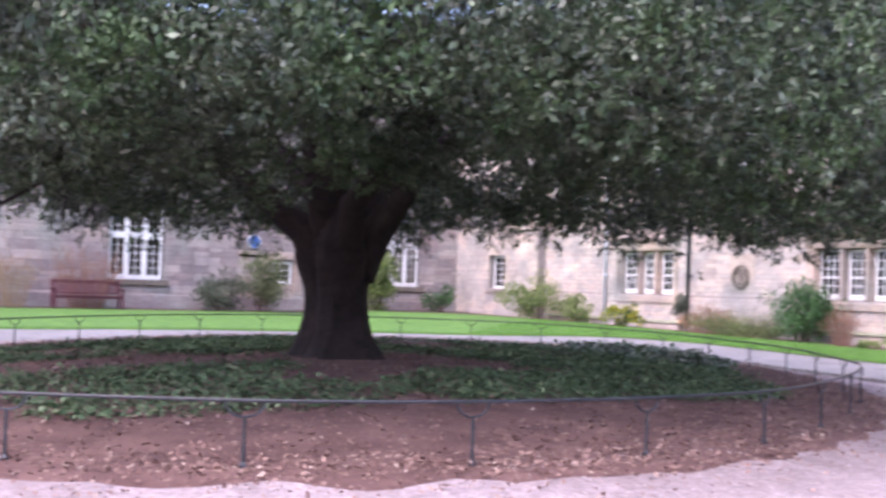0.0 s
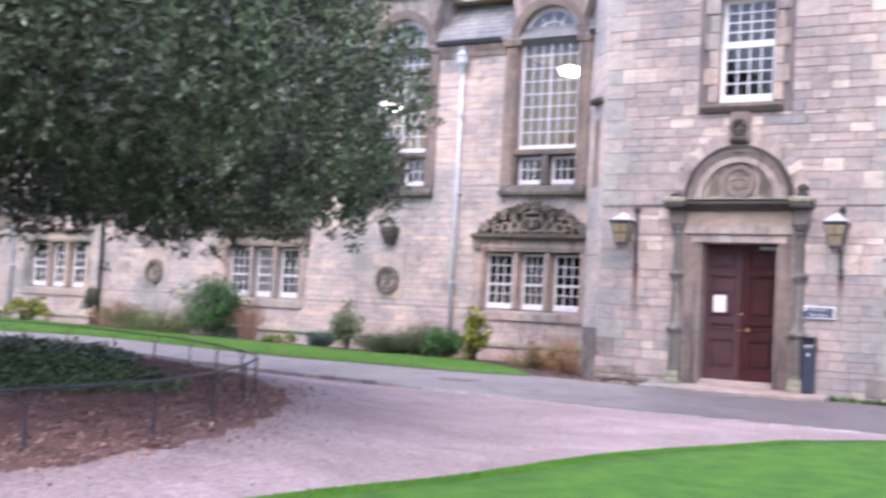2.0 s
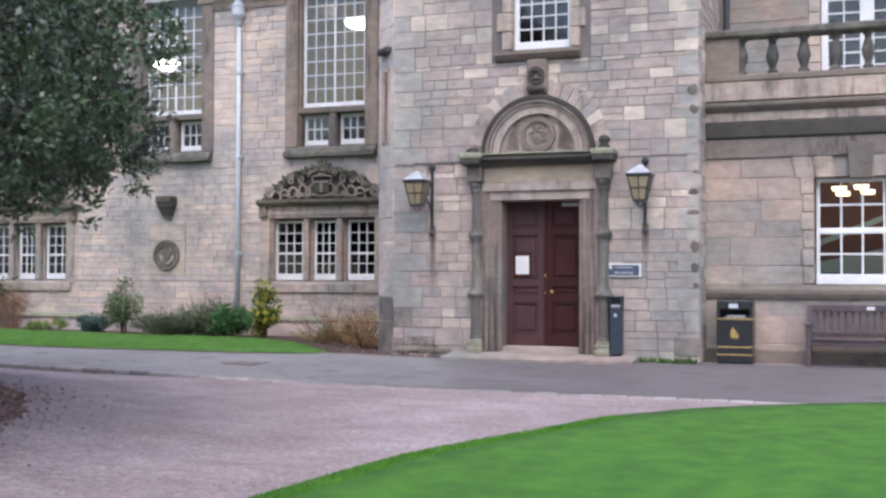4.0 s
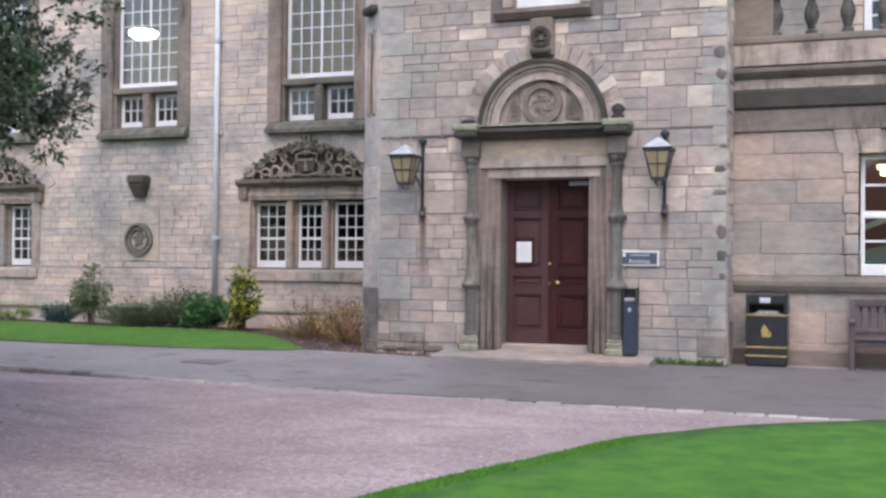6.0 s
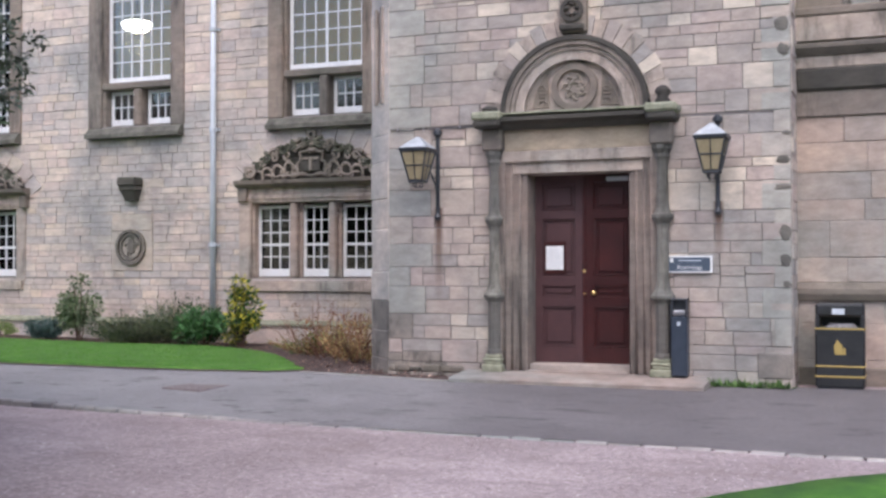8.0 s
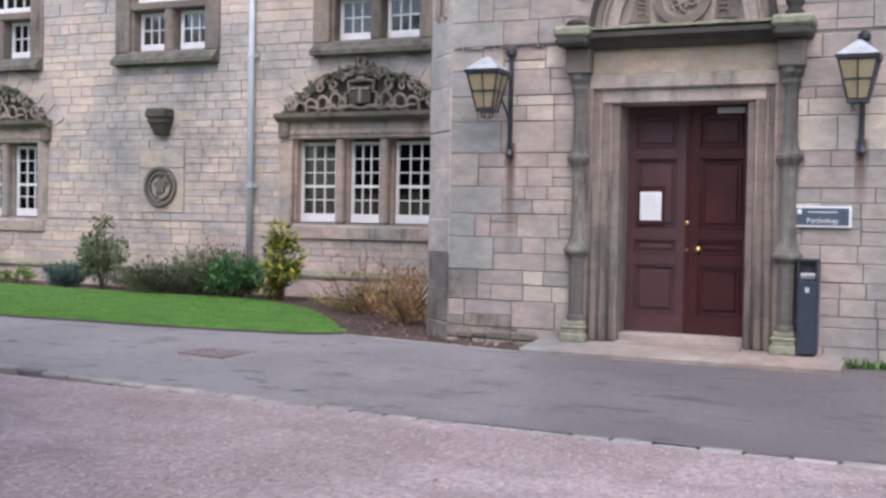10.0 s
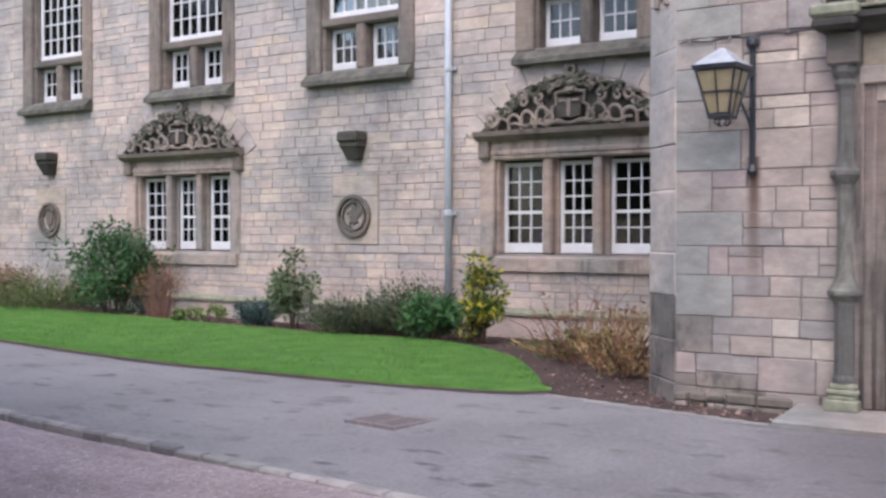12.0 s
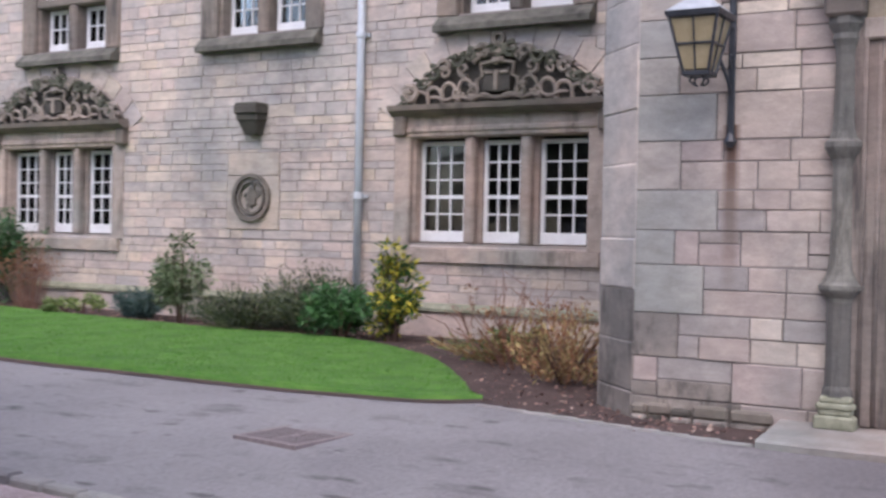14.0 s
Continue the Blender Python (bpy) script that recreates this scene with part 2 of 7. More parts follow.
def paving(name, tones, speck, patch, patch_at, rough, relief, grain=0.75, damp=None):
    """Worn ground: broad tone, coarse and fine stones, and darker patches with their own outline."""
    m, n, l, b = material(name, rough)
    broad = noise_tex(n, l, 0.5, 5.0, 0.65)
    col = blend(n, l, span(n, l, broad.outputs["Fac"], 0.35, 0.65), *tones)
    for scale, amount in ((speck, grain), (speck * 3.2, grain)):
        t = noise_tex(n, l, scale, 3.0, 0.75)
        col = blend(n, l, amount, col, blend(n, l, span(n, l, t.outputs["Fac"], 0.3, 0.7), (0.5, 0.49, 0.49), (1.5, 1.51, 1.51)), "MULTIPLY")
    p = noise_tex(n, l, 1.5, 6.0, 0.7, (1.6, 0.7, 1.0))
    col = blend(n, l, span(n, l, p.outputs["Fac"], *patch_at), col, patch)
    if damp:
        pos, edge = n.new("ShaderNodeSeparateXYZ"), n.new("ShaderNodeMath")
        l.new(n.new("ShaderNodeNewGeometry").outputs["Position"], pos.inputs[0])
        edge.operation = "MULTIPLY_ADD"
        wander = noise_tex(n, l, 0.9, 5.0, 0.65)
        l.new(wander.outputs["Fac"], edge.inputs[0])
        edge.inputs[1].default_value = 5.0
        l.new(pos.outputs["Y"], edge.inputs[2])
        col = blend(n, l, span(n, l, edge.outputs[0], damp[0], damp[1]), col, blend(n, l, 1.0, col, (0.6, 0.57, 0.57), "MULTIPLY"))
        flecks = noise_tex(n, l, 4.5, 3.0, 0.6, (1.0, 0.45, 1.0))
        col = blend(n, l, span(n, l, flecks.outputs["Fac"], 0.63, 0.7), col, (0.085, 0.078, 0.078))
    l.new(col, b.inputs["Base Color"])
    bump(n, l, b, t.outputs["Fac"], 0.7, relief)
    return m


asphalt = paving("asphalt", ((0.182, 0.172, 0.174), (0.24, 0.228, 0.229)), 28.0, (0.108, 0.1, 0.1), (0.56, 0.69), 0.75, 0.005, 0.4, (11.5, 7.0))
gravel = paving("pinkish_gravel", ((0.262, 0.208, 0.208), (0.385, 0.315, 0.318)), 16.0, (0.235, 0.185, 0.18), (0.5, 0.7), 0.95, 0.01, 0.62)
mulch = mottled("leaf_mulch", (0.08, 0.038, 0.033), (0.185, 0.103, 0.088), 1.6, 0.95, 0.03, 38.0)
soil = mottled("bare_soil", (0.045, 0.028, 0.024), (0.095, 0.06, 0.05), 3.0, 0.95, 0.03, 40.0)
lawn_green = mottled("mown_grass", (0.025, 0.108, 0.004), (0.058, 0.178, 0.008), 3.2, 0.85, 0.015, 45.0, spread=(0.36, 0.64), strength=0.4)
verge_green = mottled("verge_grass", (0.042, 0.128, 0.013), (0.088, 0.205, 0.027), 2.4, 0.85, 0.015, 45.0, spread=(0.36, 0.64), strength=0.4)
blade_green = leaf_material("grass_blades", [(0.0, (0.06, 0.21, 0.012)), (0.5, (0.085, 0.25, 0.02)), (1.0, (0.13, 0.30, 0.04))], 0.8, 0.05, 0.3)
kerb_stone = stone_material("kerb_granite", [(0.0, (0.2, 0.19, 0.19)), (0.35, (0.3, 0.285, 0.28)), (0.7, (0.25, 0.238, 0.234))], "object", amount=0.8, stain=(0.09, 0.083, 0.08))
kerb_worn = stone_material("pale_worn_kerb", [(0.0, (0.30, 0.28, 0.272)), (0.5, (0.37, 0.345, 0.335))], "object", amount=0.4)
bark = mottled("dark_bark", (0.012, 0.009, 0.009), (0.05, 0.034, 0.032), 3.0, 0.95, 0.06, 14.0, strength=1.0)
oak_leaf = leaf_material("evergreen_oak_leaf", [(0.0, (0.034, 0.05, 0.029)), (0.5, (0.062, 0.083, 0.05)), (0.85, (0.102, 0.126, 0.084)), (1.0, (0.17, 0.19, 0.148))], 0.42, 0.5, 0.85, 1.3, ((0.95, 1.2, 0.8), (1.08, 1.02, 1.12)))
glass = glass_material("window_glass")
# Near-black walls carry the dimness of unlit rooms in their colour.
room_dark = mottled("dark_unlit_room", (0.05, 0.045, 0.04), (0.09, 0.08, 0.07), 0.7, 0.9, 0.002)
room_cream = mottled("cream_room", (0.26, 0.215, 0.12), (0.36, 0.30, 0.17), 0.7, 0.9, 0.002)
lamp_white = glow("lit_lamp_bowl", (1.0, 0.93, 0.78), 5.0)
lamp_tube = glow("lit_ceiling_panel", (1.0, 0.8, 0.42), 2.6)


# ---- mesh helpers ----
class Build:
    """Collects vertices and faces of one mesh."""

    def __init__(self):
        self.v, self.f = [], []

    def box(self, x0, x1, y0, y1, z0, z1):
        k = len(self.v)
        self.v += [(x, y, z) for x in (x0, x1) for y in (y0, y1) for z in (z0, z1)]
        self.f += [tuple(k + i for i in q) for q in ((0, 1, 3, 2), (4, 6, 7, 5), (0, 4, 5, 1), (2, 3, 7, 6), (0, 2, 6, 4), (1, 5, 7, 3))]
        return self

    def soft(self, x0, x1, y0, y1, z0, z1, c=0.01):
        """A box whose every edge is chamfered."""
        bm = bmesh.new()
        bmesh.ops.create_cube(bm, size=1.0)
        for w in bm.verts:
            w.co = Vector(((x0 + x1) / 2 + w.co.x * (x1 - x0), (y0 + y1) / 2 + w.co.y * (y1 - y0), (z0 + z1) / 2 + w.co.z * (z1 - z0)))
        c = min(c, 0.3 * min(abs(x1 - x0), abs(y1 - y0), abs(z1 - z0)))
        bmesh.ops.bevel(bm, geom=bm.edges[:], offset=c, segments=1, affect="EDGES")
        self.take(bm)
        return self

    def take(self, bm):
        k = len(self.v)
        bm.verts.index_update()
        self.v += [tuple(w.co) for w in bm.verts]
        self.f += [tuple(k + w.index for w in q.verts) for q in bm.faces]
        bm.free()

    def prism(self, outline, x0, x1):
        """Extrudes a closed (y, z) outline along x."""
        k, n = len(self.v), len(outline)
        self.v += [(x0, y, z) for y, z in outline] + [(x1, y, z) for y, z in outline]
        self.f += [tuple(range(k, k + n)), tuple(range(k + 2 * n - 1, k + n - 1, -1))]
        self.f += [(k + i, k + n + i, k + n + (i + 1) % n, k + (i + 1) % n) for i in range(n)]
        return self

    def along_y(self, outline, y0, y1):
        """Extrudes a closed (x, z) outline along y."""
        k, n = len(self.v), len(outline)
        self.v += [(x, y0, z) for x, z in outline] + [(x, y1, z) for x, z in outline]
        self.f += [tuple(range(k, k + n)), tuple(range(k + 2 * n - 1, k + n - 1, -1))]
        self.f += [(k + i, k + n + i, k + n + (i + 1) % n, k + (i + 1) % n) for i in range(n)]
        return self

    def lathe(self, profile, cx, cy, n=14, a0=0.0, a1=360.0, squash=1.0):
        """Turns (radius, z) about an upright axis."""
        k, full = len(self.v), abs(a1 - a0) > 359
        cols = n if full else n + 1
        for r, z in profile:
            for i in range(cols):
                a = radians(a0 + (a1 - a0) * i / n)
                self.v.append((cx + r * math.cos(a) * squash, cy + r * math.sin(a), z))
        for j in range(len(profile) - 1):
            for i in range(n):
                i2 = (i + 1) % cols
                self.f.append((k + j * cols + i, k + j * cols + i2, k + (j + 1) * cols + i2, k + (j + 1) * cols + i))
        if full:
            self.f += [tuple(k + i for i in reversed(range(cols))), tuple(k + (len(profile) - 1) * cols + i for i in range(cols))]
        return self

    def tube(self, pts, radius, n=8):
        """A round bar through points; radius is one number or one for each point."""
        k = len(self.v)
        pts = [Vector(p) for p in pts]
        rad = radius if isinstance(radius, (list, tuple)) else [radius] * len(pts)
        side = None
        for i, p in enumerate(pts):
            d = (pts[min(i + 1, len(pts) - 1)] - pts[max(i - 1, 0)]).normalized()
            if side is None:
                side = d.orthogonal().normalized()
            side = (side - d * side.dot(d)).normalized()
            up = d.cross(side)
            self.v += [tuple(p + rad[i] * (math.cos(2 * math.pi * j / n) * side + math.sin(2 * math.pi * j / n) * up)) for j in range(n)]
        for i in range(len(pts) - 1):
            self.f += [(k + i * n + j, k + i * n + (j + 1) % n, k + (i + 1) * n + (j + 1) % n, k + (i + 1) * n + j) for j in range(n)]
        self.f += [tuple(k + j for j in reversed(range(n))), tuple(k + (len(pts) - 1) * n + j for j in range(n))]
        return self

    def arc(self, cy, cz, r0, r1, a0, a1, x0, x1, n=24):
        """A ring sector in the (y, z) plane with depth from x0 to x1."""
        k = len(self.v)
        for i in range(n + 1):
            a = radians(a0 + (a1 - a0) * i / n)
            for r in (r0, r1):
                for x in (x0, x1):
                    self.v.append((x, cy + r * math.cos(a), cz + r * math.sin(a)))
        for i in range(n):
            p, q = k + 4 * i, k + 4 * i + 4
            self.f += [(p, p + 2, q + 2, q), (p + 1, q + 1, q + 3, p + 3), (p + 2, p + 3, q + 3, q + 2), (p, q, q + 1, p + 1)]
        e = k + 4 * n
        self.f += [(k, k + 1, k + 3, k + 2), (e, e + 2, e + 3, e + 1)]
        return self

    def mesh(self, name, mat, smooth=False):
        me = bpy.data.meshes.new(name)
        me.from_pydata(self.v, [], self.f)
        bm = bmesh.new()
        bm.from_mesh(me)
        bmesh.ops.recalc_face_normals(bm, faces=bm.faces)
        bm.to_mesh(me)
        bm.free()
        me.materials.append(mat)
        if smooth:
            for p in me.polygons:
                p.use_smooth = True
        return me


def part(name, build, mat, parent=None, label="", smooth=False):
    """Links a Build or a bmesh as one mesh object under a thing or a part."""
    if isinstance(build, Build):
        me = build.mesh(name, mat, smooth)
    else:
        me = bpy.data.meshes.new(name)
        build.to_mesh(me)
        build.free()
        me.materials.append(mat)
    ob = new(name, me)
    ob.parent = parent
    return tagged(ob, label)


def thing(name, label, category, group="", kind="", m=None):
    ob = new(name)
    ob.empty_display_size = 0.1
    if m is not None:
        ob.matrix_world = m
    return tagged(ob, label, category, group, kind)


def quads(name, verts, faces, mat):
    """A mesh from number arrays: verts (n, 3) and quads (m, 4)."""
    me = bpy.data.meshes.new(name)
    me.vertices.add(len(verts))
    me.vertices.foreach_set("co", np.asarray(verts, np.float32).ravel())
    me.loops.add(faces.size)
    me.loops.foreach_set("vertex_index", faces.astype(np.int32).ravel())
    me.polygons.add(len(faces))
    me.polygons.foreach_set("loop_start", np.arange(0, faces.size, 4, dtype=np.int32))
    me.update(calc_edges=True)
    me.materials.append(mat)
    return me


UNIT = {}


def unit(mat):
    """A shared one-metre cube in that material, for bars and panes."""
    if mat.name not in UNIT:
        UNIT[mat.name] = Build().box(0, 1, 0, 1, 0, 1).mesh("bar", mat)
    return UNIT[mat.name]


def bar(name, mat, x0, x1, y0, y1, z0, z1, parent, shadow=True):
    ob = new(name, unit(mat))
    ob.parent = parent
    ob.location, ob.scale = (x0, y0, z0), (x1 - x0, y1 - y0, z1 - z0)
    ob.visible_shadow = shadow
    return ob


# ---- masonry ----
def stone_piece(x0, x1, y0, y1, z0, z1, c=0.006):
    """One dressed block: five faces and a chamfered front towards -x."""
    c = min(c, 0.3 * (y1 - y0), 0.3 * (z1 - z0))
    v = [(x1, y0, z0), (x1, y1, z0), (x1, y1, z1), (x1, y0, z1)]
    v += [(x0 + c, y0, z0), (x0 + c, y1, z0), (x0 + c, y1, z1), (x0 + c, y0, z1)]
    v += [(x0, y0 + c, z0 + c), (x0, y1 - c, z0 + c), (x0, y1 - c, z1 - c), (x0, y0 + c, z1 - c)]
    f = [(i, (i + 1) % 4, 4 + (i + 1) % 4, 4 + i) for i in range(4)] + [(4 + i, 4 + (i + 1) % 4, 8 + (i + 1) % 4, 8 + i) for i in range(4)] + [(8, 9, 10, 11)]
    return v, f


def stone_layout(y0, y1, z0, z1, holes, rng, course=(0.15, 0.3), length=(0.25, 0.75), split=0.3):
    """Coursed rubble: rectangles (y0, y1, z0, z1) that fill a wall round its openings."""
    levels = sorted({z0, z1, *[z for h in holes for z in h[2:] if z0 < z < z1]})
    out = []
    for lo, hi in zip(levels, levels[1:]):
        if hi - lo < 0.03:
            continue
        n = max(1, round((hi - lo) / rng.uniform(*course)))
        cuts = [lo + (hi - lo) * (k + (rng.uniform(-0.22, 0.22) if 0 < k < n else 0)) / n for k in range(n + 1)]
        for a, b in zip(cuts, cuts[1:]):
            mid = (a + b) / 2
            blocked = sorted((h[0], h[1]) for h in holes if h[2] < mid < h[3])
            spans, at = [], y0
            for s, e in blocked:
                if s > at:
                    spans.append((at, min(s, y1)))
                at = max(at, e)
            if at < y1:
                spans.append((at, y1))
            for s, e in spans:
                p = s
                while p < e - 0.02:
                    q = p + rng.uniform(*length) * (0.75 + (b - a))
                    if q > e - 0.16:
                        q = e
                    if b - a > 0.2 and rng.random() < split:
                        h = a + (b - a) * rng.uniform(0.35, 0.65)
                        out += [(p, q, a, h), (p, q, h, b)]
                    else:
                        out.append((p, q, a, b))
                    p = q
    return out


def slab(y0, y1, z0, z1, thick, holes):
    """A wall with real openings: front at x = 0, back at x = thick."""
    ys = sorted({y0, y1, *[min(max(v, y0), y1) for h in holes for v in h[:2]]})
    zs = sorted({z0, z1, *[min(max(v, z0), z1) for h in holes for v in h[2:]]})
    solid = lambda i, j: 0 <= i < len(ys) - 1 and 0 <= j < len(zs) - 1 and not any(h[0] < (ys[i] + ys[i + 1]) / 2 < h[1] and h[2] < (zs[j] + zs[j + 1]) / 2 < h[3] for h in holes)
    b = Build()
    def quad(*p):
        k = len(b.v)
        b.v += p
        b.f.append((k, k + 1, k + 2, k + 3))
    for i in range(len(ys) - 1):
        for j in range(len(zs) - 1):
            if not solid(i, j):
                continue
            a, c, d, e = ys[i], ys[i + 1], zs[j], zs[j + 1]
            for x in (0, thick):
                quad((x, a, d), (x, c, d), (x, c, e), (x, a, e))
            if not solid(i - 1, j): quad((0, a, d), (thick, a, d), (thick, a, e), (0, a, e))
            if not solid(i + 1, j): quad((0, c, d), (thick, c, d), (thick, c, e), (0, c, e))
            if not solid(i, j - 1): quad((0, a, d), (thick, a, d), (thick, c, d), (0, c, d))
            if not solid(i, j + 1): quad((0, a, e), (thick, a, e), (thick, c, e), (0, c, e))
    bm = bmesh.new()
    me = bpy.data.meshes.new("slab")
    me.from_pydata(b.v, [], b.f)
    bm.from_mesh(me)
    bmesh.ops.remove_doubles(bm, verts=bm.verts, dist=1e-5)
    bmesh.ops.recalc_face_normals(bm, faces=bm.faces)
    return bm


STONE_WORK = []


def masonry_wall(name, m, y0, y1, z0, z1, thick, holes, mats, label, near=None, seed=1, back=mortar, extra=(), soot=None, **lay):
    """A wall with openings, faced with separate blocks. near: (y0, y1, z0, z1) whose blocks are objects of their own."""
    wall = part(name, slab(y0, y1, z0, z1, thick, holes), back)
    wall.matrix_world = m
    tagged(wall, label, "wall", kind="structure")
    STONE_WORK.append((wall, (y0, y1, z0, z1, list(holes) + list(extra)), mats, near, seed, lay, soot))
    return wall


def lay_stones():
    for wall, (y0, y1, z0, z1, holes), (mat_one, mat_joined), near, seed, lay, soot in STONE_WORK:
        rng = random.Random(seed)
        lay = dict(lay)
        j = lay.pop("joint", 0.0045)
        shared, dark = [], []
        for k in range(6):
            v, f = stone_piece(0, 1, 0, 1, 0, 1, 0.0)
            cy, cz, tilt = 0.012 + 0.006 * (k % 3), 0.025 + 0.012 * (k % 2), 0.3 * (k / 5)
            v[4:8] = [(0.45, y, z) for _, y, z in v[4:8]]
            v[8:12] = [(tilt * (i in (0, 1)), y + (cy if y < 0.5 else -cy), z + (cz if z < 0.5 else -cz)) for i, (_, y, z) in enumerate(v[8:12])]
            b = Build()
            b.v, b.f = v, f
            shared.append(b.mesh("block", mat_one))
            dark.append(b.mesh("block", sooty))
        rest, made = Build(), 0
        for a, b_, c, d in stone_layout(y0, y1, z0, z1, holes, rng, **lay):
            proud = rng.uniform(0.006, 0.02)
            if near and made < 300 and a > near[0] and b_ < near[1] and c > near[2] and d < near[3]:
                ob = new("block", (dark if soot and soot[0] < (a + b_) / 2 < soot[1] and soot[2] < c < soot[3] else shared)[made % 6])
                ob.parent = wall
                ob.location, ob.scale = (-proud, a + j, c + j), (proud + 0.01, b_ - a - 2 * j, d - c - 2 * j)
                made += 1
            else:
                v, f = stone_piece(-proud, 0.01, a + j, b_ - j, c + j, d - j)
                k = len(rest.v)
                rest.v += v
                rest.f += [tuple(k + i for i in q) for q in f]
        if rest.v:
            me = bpy.data.meshes.new("blocks")
            me.from_pydata(rest.v, [], rest.f)
            me.materials.append(mat_joined)
            ob = new("blocks", me)
            ob.parent = wall
            tagged(ob, kind="stuff")


# ---- ground ----
def smooth_step(a, b, v):
    v = min(1.0, max(0.0, (v - a) / (b - a)))
    return v * v * (3 - 2 * v)


ISLAND = [(3.98, 6.42), (5.55, 6.42), (7.15, 6.72), (8.94, 7.57), (10.6, 8.62), (11.95, 9.9), (14.23, 13.48), (15.1, 17.6), (13.3, 20.72), (8.57, 21.96), (3.4, 19.2), (-0.4, 14.9), (-0.75, 10.6), (0.3, 8.45), (1.4, 7.5), (2.65, 6.75)]
HUB = (6.7, 13.9)


def spline(points, per, closed=False):
    """Catmull-Rom through 2D points."""
    n, out = len(points), []
    for i in range(n if closed else n - 1):
        p = [Vector(points[(i + k) % n if closed else min(max(i + k, 0), n - 1)]) for k in (-1, 0, 1, 2)]
        for s in range(per):
            t = s / per
            out.append(0.5 * (2 * p[1] + (p[2] - p[0]) * t + (2 * p[0] - 5 * p[1] + 4 * p[2] - p[3]) * t * t + (3 * p[1] - p[0] - 3 * p[2] + p[3]) * t ** 3))
    if not closed:
        out.append(Vector(points[-1]))
    return [tuple(q) for q in out]


RIM = spline(ISLAND, 10, True)
RIM_ANGLE = sorted((math.atan2(y - HUB[1], x - HUB[0]), math.hypot(x - HUB[0], y - HUB[1])) for x, y in RIM)
RIM_A, RIM_R = [a for a, _ in RIM_ANGLE], [r for _, r in RIM_ANGLE]


def rim_radius(a):
    return float(np.interp(a, RIM_A, RIM_R, period=2 * math.pi))


def gz(x, y):
    """Height of the ground: a level court that rises to the building, to the north and to the tree."""
    z = -0.12 + 0.12 * smooth_step(16.2, 19.7, x) + 0.011 * max(0.0, min(y, 60) - 14) * smooth_step(12, 22, y)
    z += 0.07 * smooth_step(8, 0, x) * smooth_step(9, 2, y)
    dx, dy = x - HUB[0], y - HUB[1]
    d = math.hypot(dx, dy)
    r = rim_radius(math.atan2(dy, dx)) if d > 1e-6 else 8.0
    if d < r:
        z += 0.19 + 0.22 * smooth_step(r, 1.5, d)
    else:
        z += 0.19 * smooth_step(r + 2.6, r, d)
    return z


def sheet(name, rows, lift, mat, label, rim=0.0):
    """A ground surface between rows of (x, y) points of equal length, lifted above the ground; rim: how far its edge drops."""
    b = Build()
    n = len(rows[0])
    for row in rows:
        b.v += [(x, y, gz(x, y) + lift + 0.006 * noise.noise((x * 2, y * 2, 3))) for x, y in row]
    for i in range(len(rows) - 1):
        b.f += [(i * n + j, i * n + j + 1, (i + 1) * n + j + 1, (i + 1) * n + j) for j in range(n - 1)]
    if rim:
        k = len(b.v)
        edge = rows[0]
        b.v += [(x, y, gz(x, y) + lift - rim) for x, y in edge]
        b.f += [(j, k + j, k + j + 1, j + 1) for j in range(n - 1)]
    ob = part(name, b, mat, smooth=True)
    return tagged(ob, label, "ground", kind="structure")


def between(a, b, steps, bend=1.0):
    """Rows that run from polyline a to polyline b."""
    return [[(p[0] + (q[0] - p[0]) * (k / steps) ** bend, p[1] + (q[1] - p[1]) * (k / steps) ** bend) for p, q in zip(a, b)] for k in range(steps + 1)]


def resample(points, n):
    pts = [Vector(p) for p in points]
    at = [0.0]
    for p, q in zip(pts, pts[1:]):
        at.append(at[-1] + (q - p).length)
    xs, ys = [p.x for p in pts], [p.y for p in pts]
    s = np.linspace(0, at[-1], n)
    return list(zip(np.interp(s, at, xs).tolist(), np.interp(s, at, ys).tolist()))


def ground_sheet():
    xs = [-3000, -600, -150, -60, -25] + list(np.arange(-10, 27.01, 0.4)) + [30, 40, 80, 200, 700, 3000]
    ys = [-3000, -600, -150, -60, -25] + list(np.arange(-8, 41.01, 0.4)) + [44, 60, 120, 400, 3000]
    b = Build()
    b.v = [(float(x), float(y), gz(min(max(x, -30), 40), min(max(y, -30), 45))) for y in ys for x in xs]
    n = len(xs)
    b.f = [(j * n + i, j * n + i + 1, (j + 1) * n + i + 1, (j + 1) * n + i) for j in range(len(ys) - 1) for i in range(n - 1)]
    ob = part("ground", b, gravel, smooth=True)
    tagged(ob, "pinkish gravel court of the college quadrangle", "ground", kind="structure")


ground_sheet()
KERB = resample(spline([(15.6, -12), (15.75, -2), (15.9, 3.9), (15.99, 6.4), (16.18, 9.7), (16.31, 12.0), (16.5, 14.0), (16.6, 16.5), (16.1, 19.5), (14.4, 22.2), (9.2, 23.6), (2.0, 22.6), (-12, 21)], 8), 160)
STRIP = resample(spline([(20.14, 9.6), (19.8, 10.06), (19.62, 11.5), (19.6, 13.0), (19.6, 15), (19.95, 18.8), (19.95, 21), (19.1, 23.3), (17.4, 25.0), (15.3, 25.9), (12, 26.6), (8, 26.9), (3, 26.4), (-12, 25.4)], 8), 160)
STRIP_BACK = resample(spline([(20.22, 9.75), (21.13, 10.4), (22.6, 11.7), (23.65, 13.6), (23.6, 15.5), (23.7, 19.4), (23.75, 24.5), (23.8, 31), (23.0, 35.5), (20, 37.3), (10, 37.6), (-12, 37.6)], 8), 160)
road_far = resample([(19.95, -12), (19.95, 9.5)] + STRIP[:-1:4] + [STRIP[-1]], 160)
